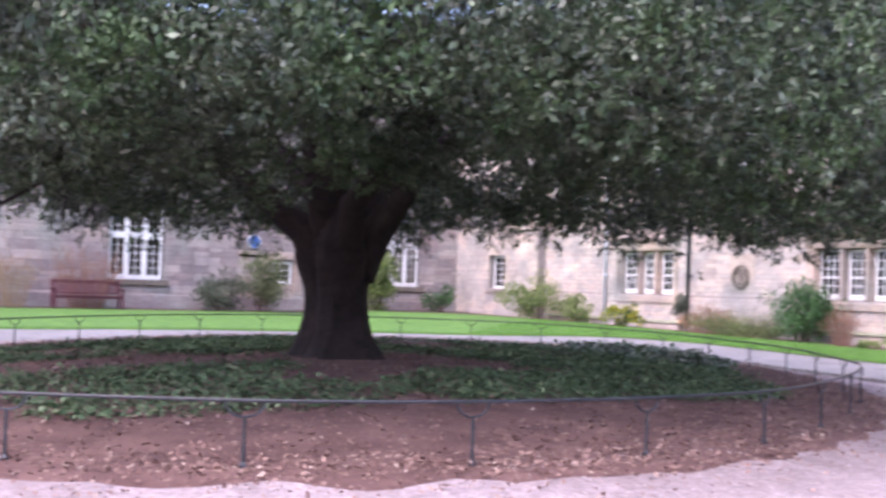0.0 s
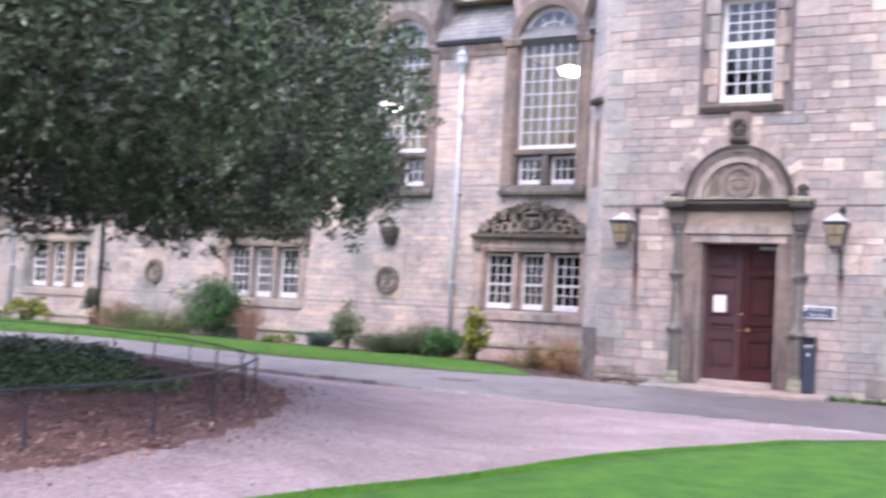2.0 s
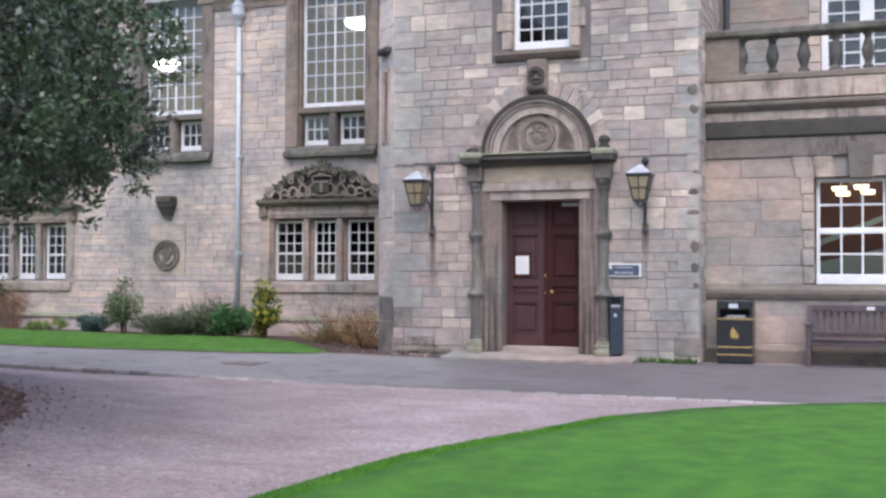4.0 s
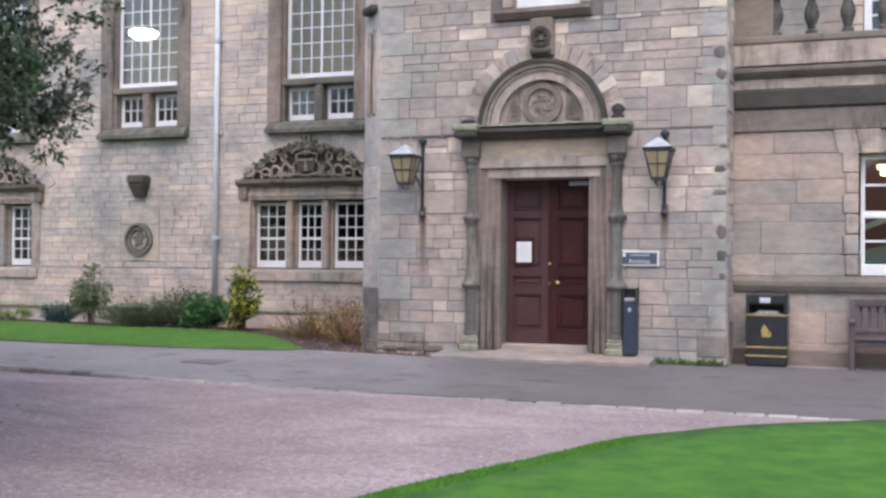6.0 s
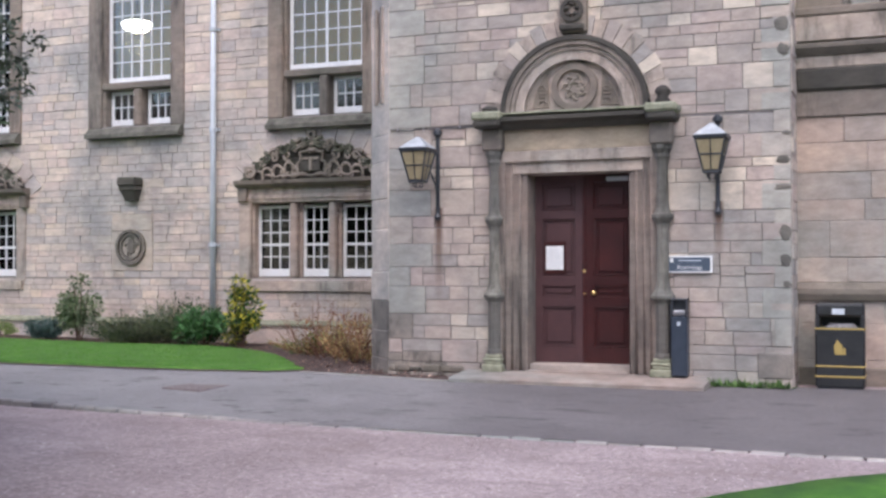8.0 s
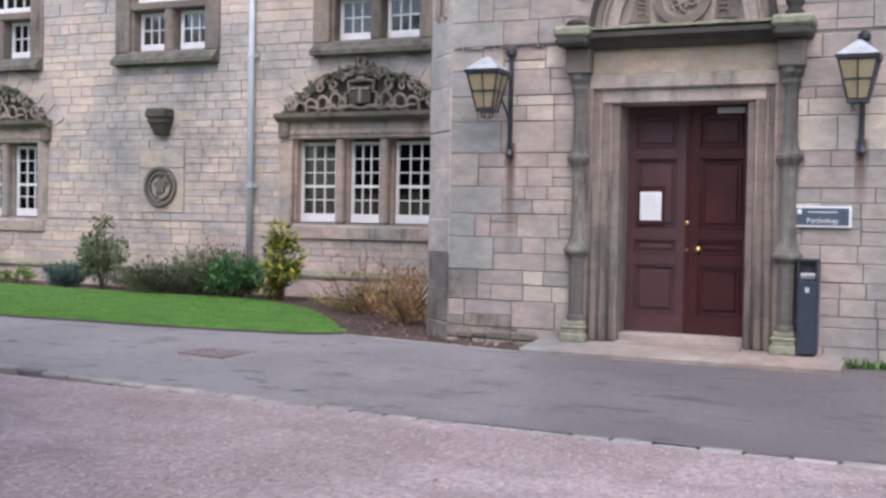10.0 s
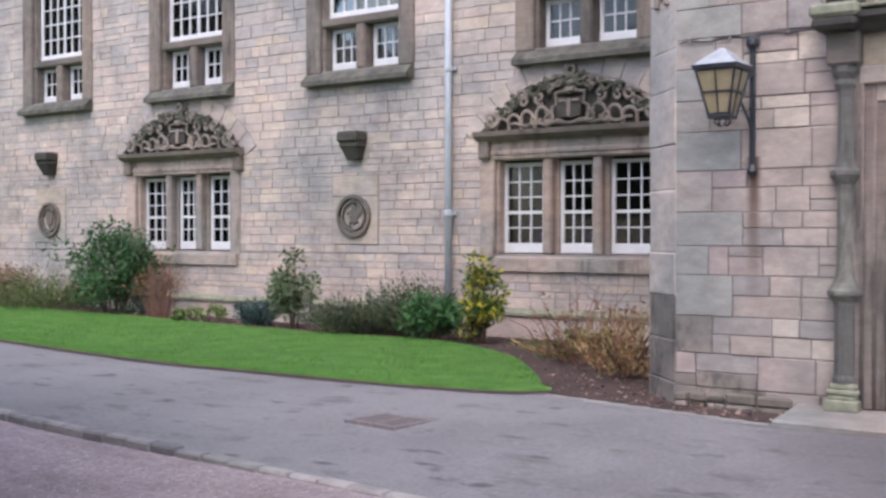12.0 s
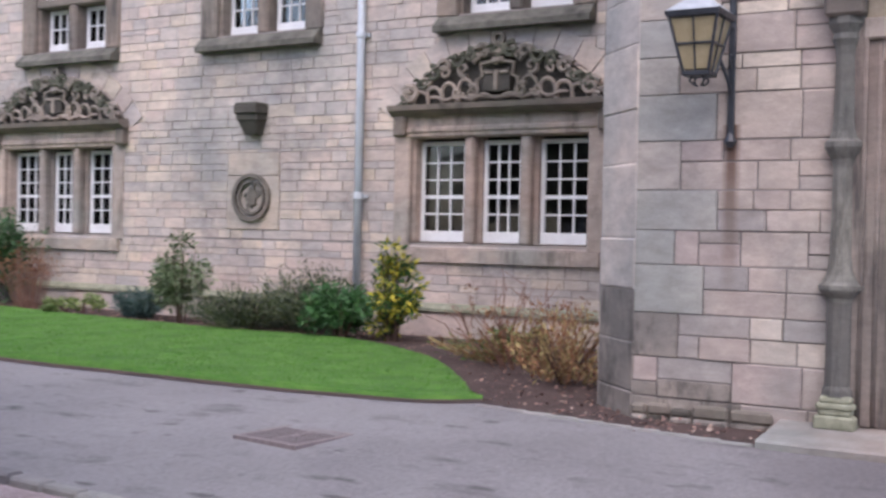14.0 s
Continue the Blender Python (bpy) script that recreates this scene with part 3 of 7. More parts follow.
sheet("road", between(KERB, [(x + (0.25 if y < 9 else 0.1), y) for x, y in road_far], 16), 0.014, asphalt, "worn grey asphalt road with damp patches")
sheet("grass_verge", between(STRIP, STRIP_BACK, 14), 0.05, verge_green, "bright green mown grass verge along the building", 0.07)
sheet("verge_edge", between([(x - 0.17, y - (0.08 if k < 3 else 0)) for k, (x, y) in enumerate(STRIP)], STRIP, 1), 0.022, soil, "dark cut soil edge of the grass verge")
BED_WALL = resample([(20.1, 7.12), (20.1, 8.2), (20.4, 8.75), (24.7, 8.85), (24.85, 12), (24.85, 39.5), (23, 39.9), (-12, 39.9)], 160)
BED_EDGE = resample([(19.44, 7.12)] + [(19.62, 8.3), (19.9, 9.5)] + STRIP_BACK[2:], 160)
sheet("flower_bed", between(BED_EDGE, BED_WALL, 6), 0.022, soil, "bare dark soil of a flower bed under the wall")
edging = Build()
for k in range(10):
    y, x = 7.13 + 0.235 * k, 19.38 + 0.045 * k
    edging.soft(x, x + 0.045, y, y + 0.228, -0.1, gz(x, y) + 0.032, 0.006)
tagged(part("bed_edging", edging, kerb_stone), "thin pale edging along the flower bed", "kerb", kind="structure")
LAWN = resample(spline([(-14, 4.9), (0, 4.85), (6.0, 4.62), (8.0, 4.38), (10.5, 4.08), (12.3, 3.5), (13.65, 3.05), (14.7, 2.3), (15.4, 1.5), (16.1, 0.4), (16.4, -1.0), (15.6, -3.0), (14.0, -6.0), (13.6, -14.0)], 8), 160)
lawn_far = resample([(-14, -14), (13.0, -14)], 160)
sheet("lawn", between(LAWN, lawn_far, 40), 0.035, lawn_green, "bright green mown lawn with a curved edge", 0.05)


def island_sheet():
    """Mulch that thins out raggedly into the gravel at its rim."""
    rings = [(1.085, -0.05), (1.06, 0.012), (0.99, 0.016), (0.88, 0.016), (0.76, 0.016), (0.6, 0.016), (0.45, 0.016), (0.3, 0.016), (0.15, 0.016), (0.05, 0.016)]
    loop = resample(RIM + [RIM[0]], 260)
    b, n = Build(), len(loop)
    for k, lift in rings:
        for x, y in loop:
            q = k + (0.03 * noise.noise((x * 1.7, y * 1.7, 2.0)) if k > 0.95 else 0)
            px, py = HUB[0] + (x - HUB[0]) * q, HUB[1] + (y - HUB[1]) * q
            b.v.append((px, py, gz(px, py) + lift + 0.012 * noise.noise((px * 2.5, py * 2.5, 5.0)) * (k > 0.95)))
    for i in range(len(rings) - 1):
        b.f += [(i * n + j, i * n + j + 1, (i + 1) * n + j + 1, (i + 1) * n + j) for j in range(n - 1)]
    tagged(part("tree_bed", b, mulch, smooth=True), "brown leaf-strewn mulch round the tree", "ground", kind="structure")


island_sheet()


def kerb():
    """Flush kerb setts between gravel and road."""
    top = thing("kerb", "line of worn grey kerb stones edging the road", "kerb", kind="structure")
    line = [p for p in resample(KERB, 400) if -4 < p[1] < 22 and p[0] > 13]
    shared = []
    for k in range(4):
        shared.append([Build().soft(-0.06, 0.06, 0.0, 1.0, -0.2, 0.0, 0.018).mesh("kerb_stone", q) for q in (kerb_stone, kerb_worn)])
    path = resample(line, int(sum(math.dist(p, q) for p, q in zip(line, line[1:])) / 0.3))
    for i, (p, q) in enumerate(zip(path, path[1:])):
        ob = new("kerb_stone", shared[i % 4][p[1] < 9.4])
        ob.parent = top
        d = Vector(q) - Vector(p)
        ob.location = (p[0], p[1], gz(*p) + 0.012 + 0.022 * smooth_step(7.0, 9.0, p[1]) + 0.045 * smooth_step(9.0, 11.5, p[1]) + random.uniform(-0.006, 0.006))
        ob.rotation_euler = (0, 0, math.atan2(d.y, d.x) - math.pi / 2 + random.uniform(-0.02, 0.02))
        ob.scale = (random.uniform(0.8, 1.15), d.length - random.uniform(0.012, 0.03), 1)


kerb()

# ---- the building's walls ----
W, T, R, N = 24.9, 20.05, 20.75, 40.0
BAYS = [11.82, 16.04, 20.1, 24.15, 28.2, 32.3]
main_holes = []
for k, c in enumerate(BAYS):
    main_holes.append((c - 0.86, c + 0.86, 4.33, 7.85))
GROUND_WINDOWS = [(12.05, "carved"), (20.38, "carved"), (28.66, "plain")]
for c, _ in GROUND_WINDOWS:
    main_holes.append((c - 1.36, c + 1.36, 1.27, 2.72))
main_holes.append((36.5, 37.6, 1.25, 2.6))
main_extra = [(c - 1.6, c + 1.6, 2.72, 3.06) for c, _ in GROUND_WINDOWS] + [(c - 1.15, c + 1.15, 4.05, 7.85) for c in BAYS]
main_extra += [(c - 0.5, c + 0.5, 1.4, 2.55) for c in (16.12, 24.38)]
QUOINS, z_ = [], 0.5
quoin_rng = random.Random(12)
while z_ < 8.9:
    h_ = min(quoin_rng.uniform(0.26, 0.42), 9.0 - z_)
    QUOINS.append((z_, z_ + h_, quoin_rng.uniform(0.52, 0.66) if len(QUOINS) % 2 else quoin_rng.uniform(0.26, 0.4)))
    z_ += h_
wall_main = masonry_wall("wall_main", pose(W, 0, 0), 8.7, 40.0, -0.3, 7.8, 0.5, main_holes, (stone_pink, stone_pink_j), "pinkish coursed sandstone wall of an old college range", (8.8, 19.5, 0.4, 3.4), 3, extra=main_extra, course=(0.11, 0.2), length=(0.2, 0.62))
tower_holes = [(4.94, 6.28, 0.0, 2.66), (5.07, 6.12, 5.18, 7.15)]
tower_extra = [(4.62, 6.62, -0.3, 3.3), (4.75, 6.45, 4.98, 7.15), *[(8.24 - w, 8.24, a, b) for a, b, w in QUOINS]]
wall_tower = masonry_wall("wall_tower", pose(T, 0, 0), 3.0, 8.24, -0.3, 11.5, 0.6, tower_holes, (stone_tower, stone_tower_j), "weathered sandstone tower front of mixed buff and grey blocks", (2.9, 8.3, -0.4, 6.2), 5, extra=tower_extra, soot=(7.5, 8.3, -0.4, 0.3), back=mortar_mid, course=(0.17, 0.26), length=(0.26, 0.58), split=0.35)
wall_cant = masonry_wall("wall_tower_corner", pose(T, 8.24, 0, 0, 0, -45), 0.0, 0.68, -0.3, 11.5, 0.3, [(0.24, 0.42, 3.75, 5.0)], (stone_cant, stone_tower_j), "canted grey corner of the tower with a slit window", (-1, 2, -1, 13), 6, soot=(-1, 2, -1, 0.6), course=(0.26, 0.48), length=(0.7, 1.0), split=0.0, joint=0.0015)
wall_side = masonry_wall("wall_tower_side", pose(T + 0.481, 8.721, 0, 0, 0, -90), 0.0, 4.4, -0.3, 11.5, 0.3, [], (stone_tower, stone_tower_j), "sandstone side of the tower towards the range", None, 7)
wall_tower_r = masonry_wall("wall_tower_return", pose(T + 5, 3.0, 0, 0, 0, 90), 0.0, 4.998, -0.3, 11.5, 0.3, [], (stone_tower, stone_tower_j), "sandstone return of the tower beside the right wing", None, 8)
right_holes = [(-0.16, 1.32, 1.24, 2.98)]
right_extra = [(-10, 3, 1.04, 1.26), (-10, 3, 3.3, 4.56), (-0.45, 1.55, 2.98, 3.3)]
wall_right = masonry_wall("wall_right", pose(R, 0, 0), -10.0, 3.0, -0.3, 4.56, 0.5, right_holes, (stone_pale, stone_pale_j), "smooth pale pink ashlar wall of the low wing", (-3, 3.0, -0.4, 3.4), 9, extra=right_extra, course=(0.28, 0.4), length=(0.7, 1.3), split=0.0, joint=0.002)
upper_holes = [(-0.3, 1.28, 4.6, 6.7)]
wall_upper = masonry_wall("wall_right_upper", pose(23.0, 0, 0), -10.0, 3.3, 4.2, 10.5, 0.4, upper_holes, (stone_pale, stone_pale_j), "set-back upper wall of grey pink ashlar behind the balustrade", None, 10, course=(0.2, 0.26), length=(0.9, 1.5), split=0.0, joint=0.003)
north_holes = [(-12.2, -10.25, 1.2, 4.1), (-22.75, -20.94, 1.25, 4.2), (-17.3, -16.3, 0.75, 2.1)]
wall_north = masonry_wall("wall_north", pose(0, N, 0, 0, 0, 90), -25.0, 14.0, -0.3, 11.0, 0.5, north_holes, (stone_plum, stone_plum_j), "dark plum-grey sandstone wall of the far range", None, 11, back=mortar_dark, course=(0.24, 0.36), length=(0.4, 1.0))
pale_end = masonry_wall("wall_pale_bay", pose(W - 0.35, 0, 0), 34.3, 39.98, -0.3, 7.8, 0.34, [(36.45, 37.55, 1.25, 2.6)], (stone_pink, stone_pink_j), "paler projecting end bay of the sandstone range", None, 12)
part("wall_pale_bay_return", Build().box(W - 0.35, W, 34.28, 34.3, -0.3, 7.8), mortar)
tagged(bpy.data.objects["wall_pale_bay_return"], "narrow stone return of the end bay", "wall", kind="structure")


def shell():
    """Plain walls and roofs that close the place where nobody looks."""
    b = Build().box(-40, -39.5, -30, 41, -0.3, 8)
    tagged(part("wall_west", b, mortar), "far plain stone range closing the court", "wall", kind="structure")
    b = Build().box(-40, 30, -40.5, -40, -0.3, 8)
    tagged(part("wall_south", b, mortar), "far plain stone range closing the court", "wall", kind="structure")
    b = Build().box(R, 36, -40, -10, -0.3, 9)
    tagged(part("wall_east", b, mortar), "plain stone range beside the right wing", "wall", kind="structure")


shell()


def plinth():
    top = thing("plinth", "weathered sandstone plinth course along the wall foot", "plinth", kind="structure")
    y = 9.0
    while y < 34:
        n = min(34.0, y + 1.1)
        b = Build().along_y([(W - 0.1, -0.3), (W - 0.1, 0.3), (W - 0.02, 0.43), (W + 0.02, 0.43), (W + 0.02, -0.3)], y + 0.005, n - 0.005)
        part("plinth_stone", b, stone_pink, top)
        part("plinth_ledge", Build().along_y([(W - 0.13, 0.36), (W - 0.13, 0.4), (W - 0.016, 0.47), (W - 0.016, 0.36)], y + 0.003, n - 0.003), pale_moss, top, "mossy weathered ledge")
        y = n


plinth()


# ---- windows ----
def sash(parent, x, y0, y1, z0, z1, cols, rows, border=0.07, meet=None, heavy_mid=False, bar_w=0.022, foot=0.1):
    """A white painted timber sash with separate bars and panes."""
    d = 0.05
    f = Build()
    f.soft(x, x + d, y0, y0 + border, z0, z1, 0.008).soft(x, x + d, y1 - border, y1, z0, z1, 0.008)
    f.soft(x - 0.004, x + d, y0, y1, z0, z0 + foot, 0.008).soft(x, x + d, y0 + border, y1 - border, z1 - border, z1, 0.008)
    part("window_frame", f, white_paint, parent)
    a, b, c, e = y0 + border, y1 - border, z0 + foot, z1 - border
    for i in range(1, cols):
        y = a + (b - a) * i / cols
        w = bar_w * (2.2 if heavy_mid and i * 2 == cols else 1.0)
        bar("glazing_bar", white_paint, x + 0.006, x + d - 0.01, y - w / 2, y + w / 2, c, e, parent)
    for j in range(1, rows):
        z = c + (e - c) * j / rows
        w = bar_w * (2.2 if j == meet else 1.0)
        bar("glazing_bar", white_paint, x + 0.003, x + d - 0.013, a, b, z - w / 2, z + w / 2, parent)
    for i in range(cols):
        for j in range(rows):
            bar("pane", glass, x + 0.026, x + 0.03, a + (b - a) * i / cols, a + (b - a) * (i + 1) / cols, c + (e - c) * j / rows, c + (e - c) * (j + 1) / rows, parent, False)


WIN = [0]


def window_thing(label, m=None):
    WIN[0] += 1
    return thing("window_%d" % WIN[0], label, "window", kind="structure", m=m)


def carved_pediment(c, half=1.62):
    """Segmental stone hood with scrolls, a shield and a finial."""
    top = thing("carved_pediment", "blackened segmental stone pediment carved with scrolls and a shield", "pediment", "pediments over the windows")
    base = Build()
    base.along_y([(W + 0.02, 2.98), (W - 0.12, 2.98), (W - 0.24, 3.05), (W - 0.26, 3.12), (W + 0.02, 3.14)], c - half, c + half)
    for s in (-1, 1):
        base.soft(W - 0.14, W + 0.02, c + s * (half - 0.12) - 0.09, c + s * (half - 0.12) + 0.09, 2.72, 2.99, 0.02)
    part("cornice", base, weathered, top)
    rise, w = 0.72, half - 0.1
    rad = (w * w + rise * rise) / (2 * rise)
    zc, half_a = 3.13 + rise - rad, math.degrees(math.asin(w / rad))
    outline = [(c + rad * math.sin(radians(a)), zc + rad * math.cos(radians(a))) for a in np.linspace(-half_a, half_a, 24)]
    # Blackened stone; its dark tone also paints the shade of the recess.
    part("tympanum", Build().prism(outline, W - 0.03, W + 0.02), blackened, top)
    def on_arc(a, drop):
        return c + (rad - drop) * math.sin(radians(a)), zc + (rad - drop) * math.cos(radians(a))

    def volute(y, z, r, turn, hand, x=W - 0.12, thick=0.034, turns=10):
        """A spiral scroll that stands proud of the stone."""
        pts = [(x - 0.004 * i, y + hand * r * (1 - i / (turns * 1.35)) * math.cos(i * 0.72 + turn), z + r * (1 - i / (turns * 1.35)) * math.sin(i * 0.72 + turn)) for i in range(turns + 1)]
        return Build().tube(pts, [thick * (1 - 0.05 * i) for i in range(turns + 1)], 6)

    rng = random.Random(int(c * 10))
    for k, a in enumerate(np.linspace(-half_a + 2, half_a - 2, 17)):
        y, z = on_arc(a, 0.06)
        hand = -1 if a < 0 else 1
        tuft = volute(y, z, 0.1 + 0.02 * (k % 2), 0.4 + 0.9 * (k % 3), hand, W - 0.13, 0.04, 8)
        for j in range(3):
            y2, z2 = y + rng.uniform(-0.07, 0.07), z + rng.uniform(-0.05, 0.05)
            tuft.tube([(W - 0.08, y2, z2), (W - 0.17, y2 + 0.03 * hand, z2 + 0.04), (W - 0.19, y2 + 0.07 * hand, z2 + 0.01)], [0.03, 0.026, 0.012], 5)
        part("leaf_border", tuft, mossy if k % 3 else carved, top, "moss-grown curled leaf carving")
    # Scrolls take the lighter carved tone as highlights against the dark recess.
    for s in (-1, 1):
        b = volute(c + s * (w - 0.2), 3.27, 0.13, 0.5, s, W - 0.13, 0.045, 12)
        part("scroll", b, carved, top)
        for dy, dz, r, turn in ((0.36, 0.12, 0.1, 1.0), (0.58, 0.11, 0.09, 3.0), (0.5, 0.42, 0.1, 4.2), (0.78, 0.38, 0.09, 0.2), (1.06, 0.3, 0.08, 2.2), (0.3, 0.56, 0.07, 5.0)):
            part("scroll", volute(c + s * dy, 3.15 + dz, r, turn, s, W - 0.125, 0.033), carved, top)
        for k, dy in enumerate((0.47, 0.72, 0.95, 1.16)):
            h = 0.27 - 0.045 * k
            arch = [(W - 0.12 - 0.02 * math.sin(a), c + s * dy + 0.105 * math.cos(a), 3.17 + h * (0.45 + 0.55 * math.sin(a))) for a in np.linspace(0.0, math.pi, 9)]
            arch = [(W - 0.1, arch[0][1], 3.14)] + arch + [(W - 0.1, arch[-1][1], 3.14)]
            part("strapwork", Build().tube(arch, 0.027, 6), carved, top)
        wave = [(W - 0.135, c + s * (0.1 + 0.09 * i), 3.2 + 0.03 * math.sin(i * 1.5)) for i in range(11)]
        part("ribbon", Build().tube(wave, [0.032 - 0.0012 * i for i in range(11)], 6), carved, top)
    frame_ = Build().tube([(W - 0.13, c + y, z) for y, z in ((-0.3, 3.22), (-0.3, 3.42), (-0.22, 3.46), (-0.24, 3.62), (0, 3.66), (0.24, 3.62), (0.22, 3.46), (0.3, 3.42), (0.3, 3.22), (0, 3.18), (-0.3, 3.22))], 0.028, 6)
    part("cartouche", frame_, carved, top)
    sh = Build().prism([(c - 0.19, 3.56), (c, 3.53), (c + 0.19, 3.56), (c + 0.19, 3.28), (c, 3.25), (c - 0.19, 3.28)], W - 0.16, W - 0.02)
    part("shield", sh, blackened, top)
    part("shield_pale", Build().soft(W - 0.185, W - 0.155, c - 0.03, c + 0.03, 3.27, 3.53, 0.008).soft(W - 0.19, W - 0.15, c - 0.17, c - 0.05, 3.48, 3.52, 0.012).soft(W - 0.19, W - 0.15, c + 0.05, c + 0.17, 3.48, 3.52, 0.012), carved, top)
    part("crest", Build().soft(W - 0.17, W - 0.05, c - 0.09, c + 0.09, 3.62, 3.72, 0.03).lathe([(0.03, 3.6), (0.06, 3.64), (0.03, 3.68)], W - 0.16, c, 8), carved, top)
    part("finial", Build().lathe([(0.05, 3.68), (0.1, 3.76), (0.04, 3.82), (0.05, 3.88)], W - 0.1, c, 10).arc(c, 3.95, 0.045, 0.095, 0, 360, W - 0.14, W - 0.07, 14), carved, top)
    for k in range(13):
        a0, a1 = -half_a - 6 + k * (2 * half_a + 12) / 13, -half_a - 6 + (k + 1) * (2 * half_a + 12) / 13
        ring = Build().arc(c, zc, rad + 0.05, rad + 0.33, 90 - a1 + 0.25, 90 - a0 - 0.25, W - 0.034, W + 0.01, 2)
        part("voussoir", ring, stone_pink, top)


def ground_window(c, style):
    top = window_thing("three-light mullioned stone window with white many-paned sashes")
    x, zb, zt = W + 0.22, 1.27, 2.72
    s = Build()
    s.along_y([(W - 0.07, 1.02), (W - 0.07, 1.2), (W + 0.3, 1.29), (W + 0.3, 1.02)], c - 1.5, c + 1.5)
    part("window_sill", s, dressed, top)
    for side in (-1, 1):
        b = Build().soft(W - 0.035, W + 0.2, c + side * 1.44 - 0.13, c + side * 1.44 + 0.13, 1.2, 2.74, 0.02)
        b.soft(W + 0.06, W + 0.34, c + side * 1.33 - 0.05, c + side * 1.33 + 0.05, 1.28, 2.72, 0.02)
        part("jamb", b, dressed, top)
    part("lintel", Build().soft(W - 0.04, W + 0.34, c - 1.57, c + 1.57, 2.7, 3.0, 0.02).soft(W - 0.07, W, c - 1.5, c + 1.5, 2.76, 2.84, 0.02), dressed, top)
    for o in (-0.415, 0.415):
        b = Build().prism([(c + o - 0.125, 1.28), (c + o + 0.125, 1.28), (c + o + 0.125, 2.71), (c + o - 0.125, 2.71)], x - 0.05, x + 0.1)
        b.soft(W + 0.01, x - 0.045, c + o - 0.075, c + o + 0.075, 1.27, 2.72, 0.03)
        part("mullion", b, stone_pale, top)
    for o in (-0.915, 0.0, 0.915):
        half = 0.365 if o else 0.295
        sash(top, x, c + o - half - 0.0, c + o + half + 0.0, 1.29, 2.66, 3, 5, 0.06, 2, foot=0.15)
    if style == "plain":
        part("hood_mould", Build().along_y([(W + 0.02, 3.0), (W - 0.14, 3.02), (W - 0.16, 3.1), (W + 0.02, 3.14)], c - 1.6, c + 1.6), weathered, top)
    else:
        carved_pediment(c - 0.06)


for c, style in GROUND_WINDOWS:
    ground_window(c, style)


def tall_window(c):
    """A tall arched sash window over a pair of small lights, in a stone surround that breaks through the eaves."""
    top = window_thing("tall round-arched white sash window over two small lights in a dark stone surround")
    x = W + 0.16
    zs = 7.95
    for s in (-1, 1):
        b = Build().soft(W - 0.05, W + 0.3, c + s * 1.0 - 0.16, c + s * 1.0 + 0.16, 4.3, 7.9, 0.02)
        b.soft(W + 0.04, W + 0.3, c + s * 0.84 - 0.05, c + s * 0.84 + 0.05, 4.3, 7.9, 0.015)
        b.soft(W - 0.09, W + 0.05, c + s * 0.98 - 0.24, c + s * 0.98 + 0.24, 7.78, 7.96, 0.02)
        part("jamb", b, brown_jamb, top)
    b = Build().along_y([(W - 0.2, 4.08), (W - 0.2, 4.16), (W - 0.05, 4.3), (W + 0.3, 4.36), (W + 0.3, 4.08)], c - 1.13, c + 1.13)
    part("window_sill", b, sill_stone, top, "projecting dark lichened stone sill")
    part("transom", Build().soft(W + 0.0, W + 0.32, c - 0.86, c + 0.86, 5.08, 5.22, 0.02), weathered, top)
    part("mullion", Build().soft(W + 0.01, W + 0.3, c - 0.1, c + 0.1, 4.33, 5.09, 0.03), brown_jamb, top)
    # Added board: its dark colour stands in for shade behind the small lights.
    part("wainscot", Build().soft(W + 0.52, W + 0.56, c - 0.9, c + 0.9, 4.2, 5.12, 0.01), room_dark, top, "added dark board that dims the small lights")
    for s in (-1, 1):
        sash(top, x + 0.06, c + s * 0.45 - 0.33, c + s * 0.45 + 0.33, 4.37, 5.07, 3, 2, 0.07, foot=0.12)
    sash(top, x, c - 0.79, c + 0.79, 5.22, zs, 6, 8, 0.07, heavy_mid=True, foot=0.12)
    fan = Build()
    fan.arc(c, zs, 0.7, 0.79, 0, 180, x, x + 0.05, 20).arc(c, zs, 0.2, 0.225, 0, 180, x + 0.004, x + 0.04, 12).arc(c, zs, 0.44, 0.462, 0, 180, x + 0.004, x + 0.04, 16)
    fan.soft(x - 0.012, x + 0.05, c - 0.79, c + 0.79, zs - 0.03, zs + 0.06, 0.01)
    for a in (30, 60, 90, 120, 150):
        d, e = math.cos(radians(a)), math.sin(radians(a))
        fan.tube([(x + 0.022, c + 0.2 * d, zs + 0.2 * e), (x + 0.022, c + 0.72 * d, zs + 0.72 * e)], 0.014, 6)
    part("fanlight", fan, white_paint, top, "white radial fanlight bars")
    g = Build().prism([(c + 0.72 * math.cos(radians(a)), zs + 0.06 + 0.7 * math.sin(radians(a))) for a in np.linspace(0, 180, 18)], x + 0.028, x + 0.031)
    part("pane", g, glass, top).visible_shadow = False
    head = Build()
    n = 20
    for k in range(n):
        a0, a1 = radians(180 * k / n), radians(180 * (k + 1) / n)
        head.prism([(c + 0.79 * math.cos(a0), zs + 0.79 * math.sin(a0)), (c + 0.79 * math.cos(a1), zs + 0.79 * math.sin(a1)), (c + 1.16 * math.cos(a1), 9.35 if 0 < k < n - 1 else zs + 1.16 * math.sin(a1)), (c + 1.16 * math.cos(a0), 9.35 if 0 < k < n - 1 else zs + 1.16 * math.sin(a0))], W - 0.02, W + 0.4)
    part("dormer_head", head, dressed, top)
    part("archivolt", Build().arc(c, zs, 0.8, 1.02, 0, 180, W - 0.07, W + 0.1, 24), weathered, top)
    cap = Build().prism([(c - 1.3, 9.32), (c + 1.3, 9.32), (c + 1.3, 9.46), (c, 10.3), (c - 1.3, 9.46)], W - 0.12, W + 0.4)
